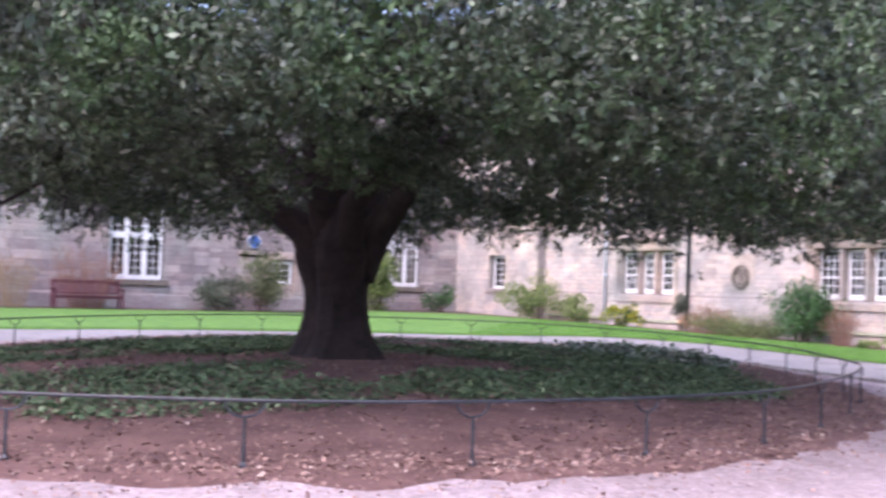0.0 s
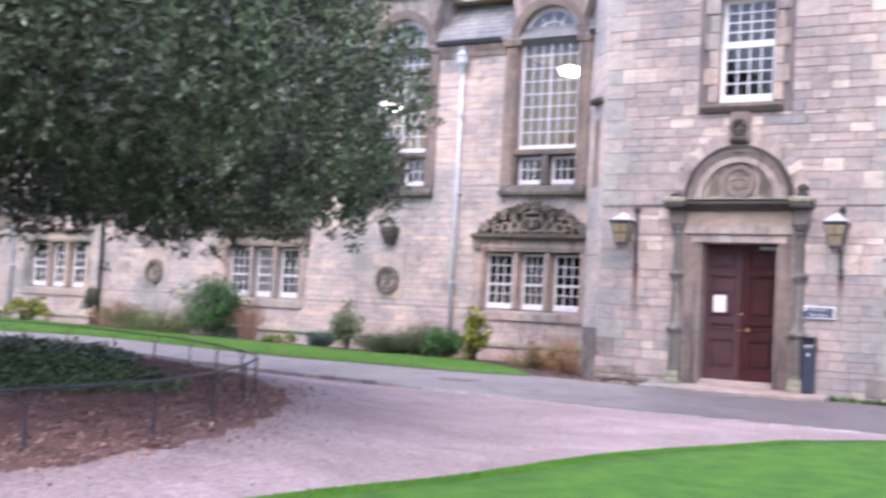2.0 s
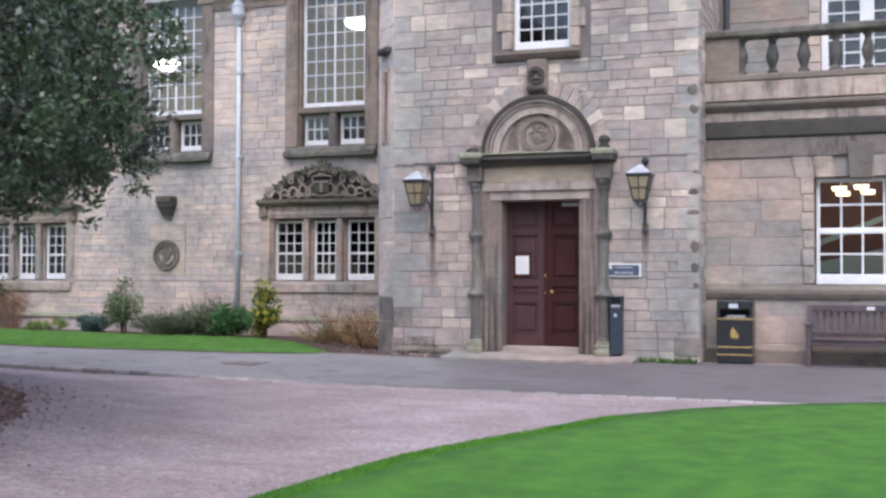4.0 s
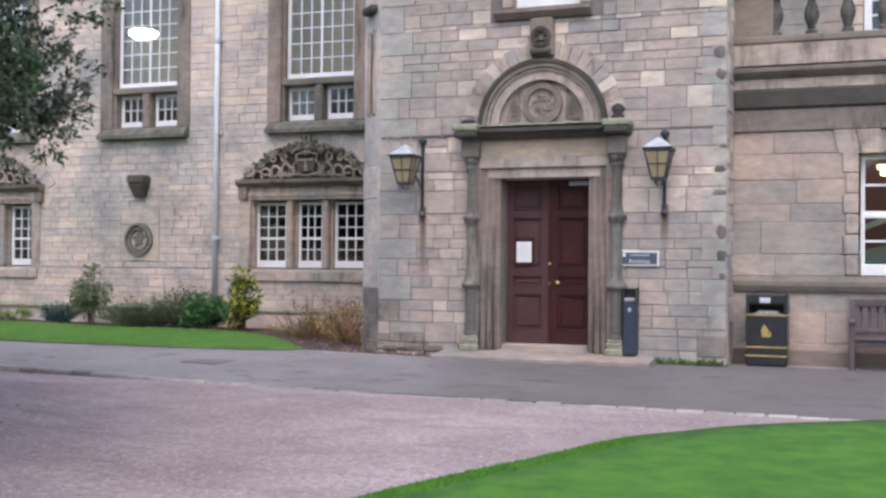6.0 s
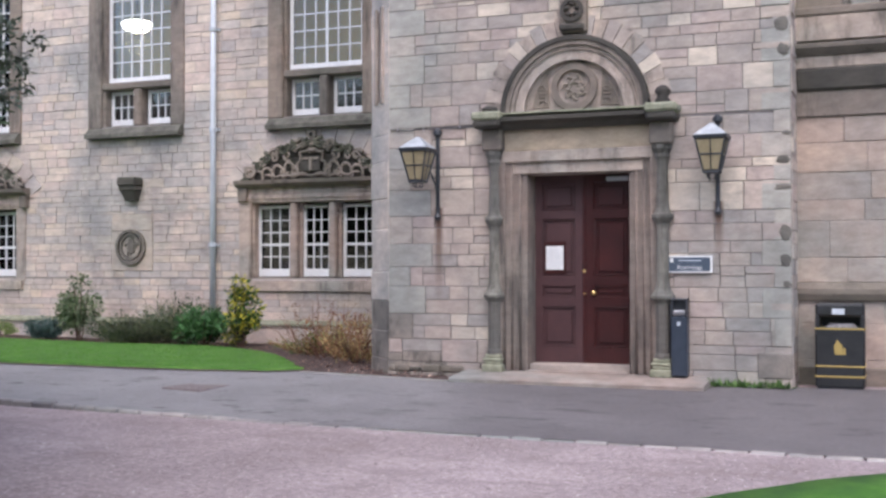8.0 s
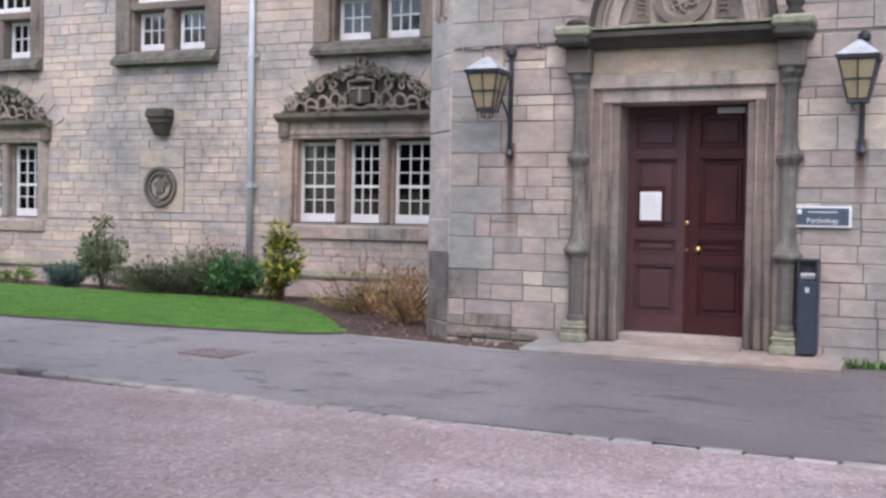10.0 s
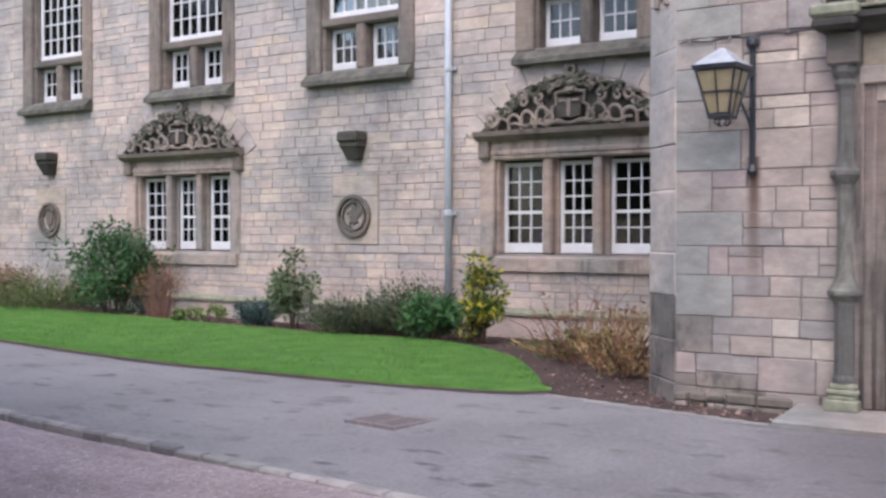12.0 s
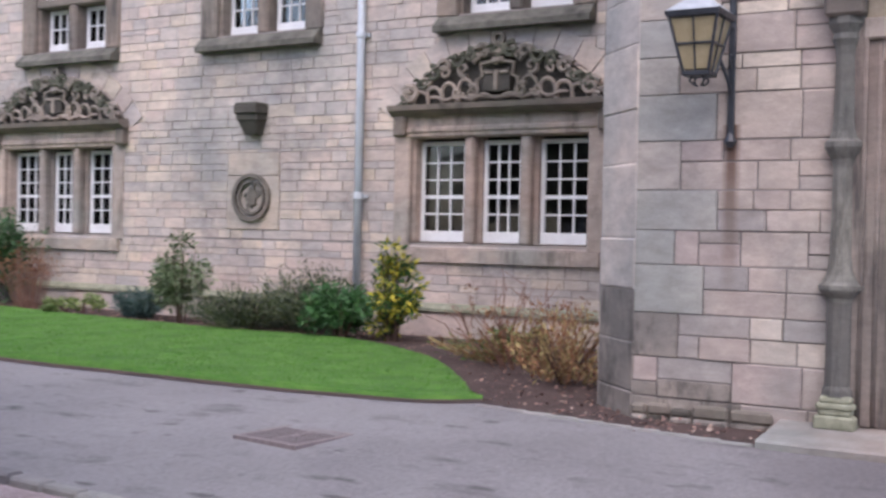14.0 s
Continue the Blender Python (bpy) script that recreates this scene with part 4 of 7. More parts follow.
    part("dormer_gable", cap, weathered, top)
    part("dormer_cheek", Build().box(W + 0.38, W + 2.2, c - 1.14, c - 1.0, 7.8, 9.35).box(W + 0.38, W + 2.2, c + 1.0, c + 1.14, 7.8, 9.35), mortar, top)
    part("dormer_roof", Build().box(W + 0.38, W + 2.4, c - 1.2, c + 1.2, 9.33, 9.42), slate, top)


for c in BAYS:
    tall_window(c)


def end_bay_window():
    top = window_thing("single-light white sash in a pale stone opening")
    sash(top, W - 0.15, 36.5, 37.5, 1.3, 2.6, 2, 5, 0.09)
    part("window_sill", Build().soft(W - 0.42, W + 0.1, 36.3, 37.7, 1.12, 1.28, 0.02), dressed, top)


end_bay_window()


def roof():
    """Slated slope above the eaves, with its gutter."""
    top = thing("roof", "grey slate roof slope with a stone eaves course", "roof", kind="structure")
    slope, x0, z0 = radians(52), W - 0.08, 7.98
    gaps = [(c - 1.14, c + 1.14) for c in BAYS]
    part("underlay", Build().along_y([(x0, z0 - 0.03), (x0 + 6, z0 - 0.03 + 6 * math.tan(slope)), (x0 + 6.2, z0 - 0.4 + 6 * math.tan(slope)), (x0 + 0.5, z0 - 0.3)], 8.7, 40), slate, top)
    rows = Build()
    rng = random.Random(4)
    for r in range(22):
        d = r * 0.17
        y = 8.75 + (r % 2) * 0.13
        while y < 39.8:
            if r > 13 or not any(a < y + 0.12 < b for a, b in gaps):
                w, j = rng.uniform(0.22, 0.27), rng.uniform(0, 0.006)
                p = [(x0 + (d + s) * math.cos(slope) - n * math.sin(slope), z0 + (d + s) * math.sin(slope) + n * math.cos(slope)) for s, n in ((0, 0.016 + j), (0.3, 0.002), (0.3, -0.004), (0, 0.006 + j))]
                rows.along_y(p, y, y + w - 0.006)
                y += w
            else:
                y += 0.25
    me = bpy.data.meshes.new("slates")
    me.from_pydata(rows.v, [], rows.f)
    me.materials.append(slate)
    ob = new("slates", me)
    ob.parent = top
    tagged(ob, kind="stuff")
    ys = [8.7] + [v for c in BAYS for v in (c - 1.17, c + 1.17)] + [40.0]
    for a, b in zip(ys[::2], ys[1::2]):
        part("eaves_course", Build().along_y([(W + 0.3, 7.62), (W - 0.06, 7.62), (W - 0.1, 7.72), (W - 0.18, 7.8), (W - 0.18, 7.88), (W + 0.3, 7.88)], a, b), dressed, top)
        part("gutter", Build().along_y([(W - 0.18, 7.885), (W - 0.3, 7.9), (W - 0.32, 8.0), (W - 0.29, 8.0), (W - 0.27, 7.93), (W - 0.18, 7.92)], a, b), iron, top)


roof()


def downpipe(y, mat, label, joints=(1.9, 4.15, 6.1)):
    top = thing("downpipe", label, "drainpipe")
    z = gz(W, y)
    part("pipe", Build().tube([(W - 0.1, y, z - 0.02), (W - 0.1, y, 7.35)], 0.055, 12), mat, top, smooth=True)
    h = Build().lathe([(0.06, 7.2), (0.075, 7.3), (0.15, 7.42), (0.16, 7.46), (0.16, 7.62), (0.18, 7.63), (0.18, 7.68), (0.1, 7.72), (0.09, 7.8), (0.05, 8.0)], W - 0.13, y, 12)
    part("hopper", h, mat, top)
    for j in joints:
        b = Build().lathe([(0.06, j - 0.05), (0.072, j - 0.04), (0.072, j + 0.04), (0.06, j + 0.05)], W - 0.1, y, 12)
        b.box(W - 0.06, W + 0.01, y - 0.11, y + 0.11, j - 0.025, j + 0.025)
        part("bracket", b, mat, top)


downpipe(14.16, grey_paint, "pale blue-grey painted iron downpipe with a hopper head on the wall")
downpipe(30.65, grey_paint, "pale grey painted iron downpipe on the far end of the wall")
downpipe(26.58, iron, "dark iron downpipe on the sandstone wall")


def corbel(c):
    top = thing("corbel", "blackened projecting stone corbel on the wall", "corbel", "corbels on the range")
    b = Build()
    b.soft(W - 0.3, W + 0.01, c - 0.215, c + 0.215, 3.1, 3.24, 0.02)
    b.soft(W - 0.26, W + 0.01, c - 0.2, c + 0.2, 3.0, 3.11, 0.02)
    b.take(tapered(W - 0.24, W + 0.01, c - 0.18, c + 0.18, 2.8, 3.01, 0.1))
    part("block", b, blackened, top)
    part("cap", Build().soft(W - 0.28, W, c - 0.2, c + 0.2, 3.235, 3.27, 0.015), mossy, top)


def tapered(x0, x1, y0, y1, z0, z1, inset):
    """A bmesh box narrower at the foot, flat against its back."""
    bm = bmesh.new()
    bmesh.ops.create_cube(bm, size=1)
    for w in bm.verts:
        low = w.co.z < 0
        k = inset if low else 0
        w.co = Vector((x1 if w.co.x > 0 else x0 + k, (y0 + k * 0.6) if w.co.y < 0 else (y1 - k * 0.6), z0 if low else z1))
    bmesh.ops.bevel(bm, geom=bm.edges[:], offset=0.015, segments=1, affect="EDGES")
    return bm


for c in (16.08, 24.35):
    corbel(c)


roundel_panel = stone_material("buff_panel_stone", [(0.0, (0.47, 0.40, 0.335)), (0.5, (0.43, 0.375, 0.325))], "object", amount=0.4, grey=(0.36, 0.35, 0.32))


def roundel(c):
    top = thing("roundel", "round carved stone medallion set in a smooth stone panel", "medallion", "medallions on the range")
    p = Build()
    for a, b, z0, z1 in ((c - 0.495, c + 0.495, 1.405, 2.2), (c - 0.495, c + 0.495, 2.21, 2.545)):
        p.soft(W - 0.03, W + 0.01, a, b, z0, z1, 0.01)
    part("panel", p, roundel_panel, top)
    r = Build().arc(c, 1.88, 0.3, 0.355, 0, 360, W - 0.09, W - 0.02, 32).arc(c, 1.88, 0.22, 0.25, 0, 360, W - 0.08, W - 0.02, 28)
    part("ring", r, weathered, top)
    rel = Build()
    rng = random.Random(int(c))
    rel.soft(W - 0.065, W - 0.02, c - 0.08, c + 0.08, 1.77, 1.99, 0.03)
    for k in range(14):
        a, q = rng.uniform(0, 6.28), rng.uniform(0.05, 0.17)
        y, z = c + q * math.cos(a), 1.88 + q * math.sin(a)
        rel.tube([(W - 0.045, y + 0.05 * math.cos(i * 0.9 + a), z + 0.05 * math.sin(i * 0.9 + a)) for i in range(6)], 0.017, 5)
    part("relief", rel, weathered, top)


for c in (16.12, 24.38):
    roundel(c)


# ---- rooms behind the windows ----
def room(name, x0, x1, y0, y1, z0, z1, mat, label):
    b = Build()
    for q in (((x1, y0, z0), (x1, y1, z0), (x1, y1, z1), (x1, y0, z1)), ((x0, y0, z0), (x1, y0, z0), (x1, y0, z1), (x0, y0, z1)), ((x0, y1, z0), (x1, y1, z0), (x1, y1, z1), (x0, y1, z1)), ((x0, y0, z0), (x0, y1, z0), (x1, y1, z0), (x1, y0, z0)), ((x0, y0, z1), (x0, y1, z1), (x1, y1, z1), (x1, y0, z1))):
        k = len(b.v)
        b.v += q
        b.f.append((k, k + 1, k + 2, k + 3))
    tagged(part(name, b, mat), label, "room", kind="structure")


room("room_ground", W + 0.5, W + 3.5, 8.8, 39.6, 0.3, 4.05, room_dark, "plain room behind the ground-floor windows, coloured dark to look unlit")
room("room_upper", W + 0.42, W + 4.5, 8.8, 39.6, 4.3, 9.2, room_cream, "cream-walled upper hall lit by pendant lamps")


def pendant(x, y, z):
    top = thing("pendant_lamp", "lit white glass bowl lamp hanging in the upper hall", "lamp", "pendant lamps in the hall")
    part("shade", Build().lathe([(0.03, z - 0.16), (0.2, z - 0.14), (0.34, z - 0.05), (0.36, z + 0.03), (0.3, z + 0.07), (0.06, z + 0.1)], x, y, 18), lamp_white, top, smooth=True)
    part("stem", Build().tube([(x, y, z + 0.1), (x, y, 9.2)], 0.012, 6), iron, top)


# ---- the doorway ----
DC = 5.61


def door_surround():
    top = thing("door_surround", "weathered classical stone door surround with baluster columns and an arched pediment", "doorway", kind="structure")
    for s in (-1, 1):
        e = DC + s * 0.664
        b = Build()
        for k, (o, x) in enumerate(((0.0, -0.014), (0.1, -0.035), (0.2, -0.06), (0.29, -0.09))):
            b.soft(T + x, T + 0.5 if k == 0 else T + x + 0.12, min(e + s * o, e + s * (o + 0.1)), max(e + s * o, e + s * (o + 0.1)), 0.12, 2.66 + o * 0.9, 0.012)
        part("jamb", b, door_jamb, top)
        for o, x in ((0.095, -0.03), (0.2, -0.052), (0.292, -0.082)):
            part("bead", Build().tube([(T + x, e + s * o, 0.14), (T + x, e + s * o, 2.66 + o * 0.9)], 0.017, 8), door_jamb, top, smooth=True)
        col_y, cx = DC + s * 1.09, T - 0.06
        prof = [(0.115, 0.33), (0.11, 0.37), (0.095, 0.4), (0.093, 0.98), (0.1, 1.01), (0.14, 1.05), (0.155, 1.07), (0.155, 1.1), (0.13, 1.125), (0.105, 1.17), (0.09, 1.22), (0.08, 1.3), (0.074, 1.92), (0.085, 1.98), (0.12, 2.03), (0.138, 2.06), (0.138, 2.095), (0.105, 2.12), (0.088, 2.17), (0.078, 2.24), (0.07, 2.7), (0.08, 2.76), (0.1, 2.81), (0.09, 2.85), (0.125, 2.91), (0.125, 2.97)]
        part("column", Build().lathe(prof[3:], cx, col_y, 10, 18, 378), column_stone, top, "weathered baluster-shaped stone column")
        part("column_foot", Build().lathe(prof[:4], cx, col_y, 10, 18, 378), column_foot, top, "black-streaked lower drum of the column")
        b = Build().soft(T - 0.2, T + 0.02, col_y - 0.14, col_y + 0.14, 0.1, 0.2, 0.015).soft(T - 0.18, T + 0.02, col_y - 0.115, col_y + 0.115, 0.195, 0.245, 0.02).soft(T - 0.19, T + 0.02, col_y - 0.13, col_y + 0.13, 0.24, 0.285, 0.02).soft(T - 0.17, T + 0.02, col_y - 0.11, col_y + 0.11, 0.28, 0.335, 0.02)
        part("column_base", b, pale_moss, top, "mossy moulded stone base")
        part("column_block", Build().soft(T - 0.2, T + 0.02, col_y - 0.135, col_y + 0.135, 2.96, 3.24, 0.02), weathered, top)
    part("lintel", Build().soft(T - 0.05, T + 0.4, DC - 0.97, DC + 0.97, 2.652, 2.82, 0.012).soft(T - 0.1, T + 0.1, DC - 0.98, DC + 0.98, 2.8, 2.95, 0.015), dressed, top)
    part("frieze", Build().soft(T - 0.06, T + 0.1, DC - 0.97, DC + 0.97, 2.95, 3.24, 0.01), buff_frieze, top, "smooth buff stone frieze")
    b = Build().along_y([(T + 0.02, 3.22), (T - 0.14, 3.22), (T - 0.2, 3.28), (T - 0.3, 3.32), (T - 0.3, 3.37), (T + 0.02, 3.42)], DC - 1.12, DC + 1.12)
    for s in (-1, 1):
        b.soft(T - 0.36, T + 0.02, DC + s * 1.12 - 0.18, DC + s * 1.12 + 0.18, 3.24, 3.34, 0.03)
    part("cornice", b, blackened, top)
    part("cornice_top", Build().soft(T - 0.28, T + 0.01, DC - 1.1, DC + 1.1, 3.4, 3.43, 0.01).soft(T - 0.37, T, DC + 0.92, DC + 1.32, 3.335, 3.45, 0.03).soft(T - 0.37, T, DC - 1.32, DC - 0.92, 3.335, 3.45, 0.03), pale_moss, top, "moss-grown ledge")
    zs, c = 3.43, DC + 0.02
    part("arch_moulding", Build().arc(c, zs, 0.9, 0.96, 0, 180, T - 0.17, T + 0.02, 32), blackened, top)
    part("arch_moulding", Build().arc(c, zs, 0.84, 0.9, 0, 180, T - 0.145, T + 0.02, 32).arc(c, zs, 0.78, 0.8, 0, 180, T - 0.125, T + 0.02, 32), brown_jamb, top)
    part("arch_band", Build().arc(c, zs, 0.69, 0.86, 0, 180, T - 0.1, T + 0.02, 28).arc(c, zs, 0.65, 0.7, 0, 180, T - 0.13, T + 0.02, 28), dressed, top)
    part("tympanum", Build().prism([(c + 0.66 * math.cos(radians(a)), zs + 0.66 * math.sin(radians(a))) for a in np.linspace(0, 180, 24)], T - 0.03, T + 0.02), dressed, top)
    part("medallion", Build().arc(c, 3.74, 0.22, 0.3, 0, 360, T - 0.09, T - 0.02, 28), weathered, top, "round carved medallion")
    boss = Build()
    for k in range(7):
        a = 0.9 * k
        boss.tube([(T - 0.05, c + 0.1 * math.cos(a) + 0.06 * (1 - i / 10) * math.cos(0.8 * i + a), 3.74 + 0.1 * math.sin(a) + 0.06 * (1 - i / 10) * math.sin(0.8 * i + a)) for i in range(9)], 0.016, 5)
    part("medallion_relief", boss, carved, top)
    for s in (-1, 1):
        b = Build()
        b.prism([(c + s * 0.33, 3.5), (c + s * 0.56, 3.5), (c + s * 0.5, 3.72), (c + s * 0.36, 3.95)], T - 0.05, T - 0.02)
        for k in range(5):
            b.tube([(T - 0.06, c + s * (0.42 + 0.05 * math.cos(i + k)), 3.56 + 0.07 * k * 0.7 + 0.03 * math.sin(i + k)) for i in range(5)], 0.014, 5)
        part("spandrel_relief", b, weathered, top)
        if s < 0:
            part("finial", Build().lathe([(0.09, 3.45), (0.1, 3.49), (0.06, 3.53), (0.09, 3.58), (0.095, 3.62), (0.06, 3.66), (0.03, 3.675)], T - 0.17, DC - 1.12, 10), blackened, top, smooth=True)
        else:
            part("finial", Build().lathe([(0.1, 3.45), (0.11, 3.5), (0.08, 3.53)], T - 0.17, DC + 1.12, 10), blackened, top)
    for k in range(21):
        a0 = 180 / 21 * k
        part("voussoir", Build().arc(c, zs, 0.97, 1.2 + 0.03 * (k % 2), a0 + 0.3, a0 + 8.27, T - 0.03, T + 0.01, 3), stone_tower if k % 3 else dressed, top)
    b = Build().soft(T - 0.16, T + 0.02, c - 0.17, c + 0.17, 4.42, 4.98, 0.02)
    part("keystone", b, weathered, top)
    rose = Build().arc(c, 4.7, 0.1, 0.15, 0, 360, T - 0.2, T - 0.15, 20)
    for k in range(5):
        a = radians(72 * k + 18)
        rose.lathe([(0.001, 4.66 + 0.07 * math.sin(a)), (0.045, 4.7 + 0.07 * math.sin(a)), (0.001, 4.74 + 0.07 * math.sin(a))], T - 0.17, c + 0.07 * math.cos(a), 8)
    rose.soft(T - 0.22, T - 0.15, c - 0.16, c + 0.16, 4.44, 4.52, 0.02)
    part("rosette", rose, blackened, top)


door_surround()


def double_door():
    top = thing("door_1", "closed dark red panelled double door with brass knob", "door", kind="structure")
    x = T + 0.34
    for s, mat, lab in ((1, door_dusty, "faded dusty-red leaf"), (-1, door_red, "glossy dark red leaf")):
        y0, y1 = sorted((DC + s * 0.004, DC + s * 0.69))
        leaf = part("door_leaf", Build().box(x + 0.03, x + 0.07, y0, y1, 0.2, 2.7), mat, top, lab)
        b = Build()
        for a, c in ((y0, y0 + 0.12), (y1 - 0.12, y1)):
            b.soft(x, x + 0.05, a, c, 0.2, 2.7, 0.006)
        zs = [(0.2, 0.42), (0.94, 1.06), (1.22, 1.34), (2.08, 2.2), (2.55, 2.7)]
        for a, c in zs:
            b.soft(x, x + 0.05, y0 + 0.11, y1 - 0.11, a, c, 0.006)
        part("stiles_and_rails", b, mat, leaf)
        for (_, a), (c, _) in zip(zs, zs[1:]):
            part("panel", Build().soft(x + 0.012, x + 0.05, y0 + 0.17, y1 - 0.17, a + 0.05, c - 0.05, 0.02), mat, leaf)
            part("bolection", Build().tube([(x + 0.008, p, q) for p, q in ((y0 + 0.13, a + 0.01), (y1 - 0.13, a + 0.01), (y1 - 0.13, c - 0.01), (y0 + 0.13, c - 0.01), (y0 + 0.13, a + 0.01))], 0.012, 6), mat, leaf)
    part("meeting_bead", Build().soft(x - 0.012, x + 0.03, DC - 0.025, DC + 0.025, 0.2, 2.7, 0.008), door_red, top)
    kn = Build().lathe([(0.03, 0), (0.03, 0.006), (0.012, 0.01), (0.012, 0.03), (0.03, 0.042), (0.034, 0.056), (0.024, 0.07), (0.005, 0.074)], 0, 0, 14)
    knob = part("knob", kn, brass, top, "polished brass knob", smooth=True)
    knob.matrix_world = pose(x - 0.001, DC - 0.13, 1.12, 0, -90, 0)
    part("lock", Build().lathe([(0.022, 0), (0.022, 0.008), (0.006, 0.012)], 0, 0, 12), brass, top).matrix_world = pose(x - 0.012, DC - 0.0, 1.4, 0, -90, 0)
    part("keyhole_plate", Build().soft(x - 0.006, x + 0.002, DC - 0.02, DC + 0.02, 1.06, 1.16, 0.003).lathe([(0.02, 1.1), (0.02, 1.12)], x - 0.006, DC + 0.0, 8), brass, top)
    part("door_closer", Build().soft(x - 0.06, x, DC - 0.6, DC - 0.3, 2.56, 2.62, 0.01), grey_paint, top)
    part("threshold", Build().soft(T + 0.08, T + 0.5, DC - 0.67, DC + 0.67, 0.1, 0.21, 0.012), stone_pale, top)
    notice = thing("notice", "white printed paper notice framed on the door leaf", "notice")
    part("backing", Build().soft(x - 0.014, x + 0.004, DC + 0.25, DC + 0.55, 1.37, 1.79, 0.004), door_red, notice)
    part("paper", Build().soft(x - 0.018, x - 0.012, DC + 0.28, DC + 0.515, 1.42, 1.73, 0.001), white_paint, notice)
    for k in range(9):
        w = (0.16, 0.18, 0.12, 0.18, 0.17, 0.1, 0.18, 0.15, 0.09)[k]
        part("text_line", Build().box(x - 0.0195, x - 0.018, DC + 0.49 - w, DC + 0.49, 1.69 - 0.03 * k, 1.689 - 0.03 * k), grey_paint, notice)


double_door()
step_stone = stone_material("trodden_step_stone", [(0.0, (0.24, 0.2, 0.18)), (0.5, (0.27, 0.225, 0.2))], "object", amount=0.6)
slab_ = Build()
for a, c in ((3.93, 4.98), (4.985, 6.2), (6.205, 7.1)):
    slab_.along_y([(19.36, -0.08), (19.345, 0.055), (19.37, 0.07), (T - 0.005, 0.12), (T - 0.005, -0.08)], a, c)
slab_.soft(19.92, T + 0.1, DC - 0.66, DC + 0.66, 0.1, 0.135, 0.01)
step = part("door_step", slab_, step_stone)
tagged(step, "worn pale stone step in front of the door", "step", kind="structure")


def tower_window():
    top = window_thing("white twelve-pane sash window high on the tower over a moulded sill")
    x = T + 0.16
    sash(top, x, 5.09, 6.1, 5.2, 6.28, 4, 4, 0.085, foot=0.14)
    sash(top, x + 0.05, 5.09, 6.1, 6.24, 7.12, 4, 4, 0.085, foot=0.09)
    for s in (-1, 1):
        for k, z in enumerate((5.18, 5.5, 5.82, 6.14, 6.46, 6.8)):
            w = 0.26 if k % 2 else 0.17
            y = 5.595 + s * 0.5
            part("jamb_stone", Build().soft(T - 0.045, T + 0.3, min(y, y + s * w), max(y, y + s * w), z + 0.004, z + 0.316, 0.012), dressed, top)
    part("window_sill", Build().along_y([(T + 0.3, 5.0), (T - 0.08, 5.0), (T - 0.17, 5.08), (T - 0.17, 5.14), (T + 0.3, 5.2)], 4.9, 6.36), weathered, top)
    part("lintel", Build().soft(T - 0.05, T + 0.3, 4.85, 6.35, 7.12, 7.4, 0.02), dressed, top)


tower_window()
slit = window_thing("narrow dark slit window in the tower's canted corner", pose(T, 8.24, 0, 0, 0, -45))
part("pane", Build().box(0.1, 0.104, 0.24, 0.42, 3.75, 5.0), glass, slit)
part("window_frame", Build().soft(-0.045, 0.0, 0.18, 0.25, 3.7, 5.05, 0.01).soft(-0.045, 0.0, 0.41, 0.48, 3.7, 5.05, 0.01), dressed, slit)
part("hood", Build().soft(-0.13, 0.02, 0.12, 0.54, 5.3, 5.42, 0.03), blackened, slit)
# Dark sheet in place of the shade inside the slit.
part("lining", Build().box(0.25, 0.28, 0.1, 0.55, 3.6, 5.1), room_dark, slit)


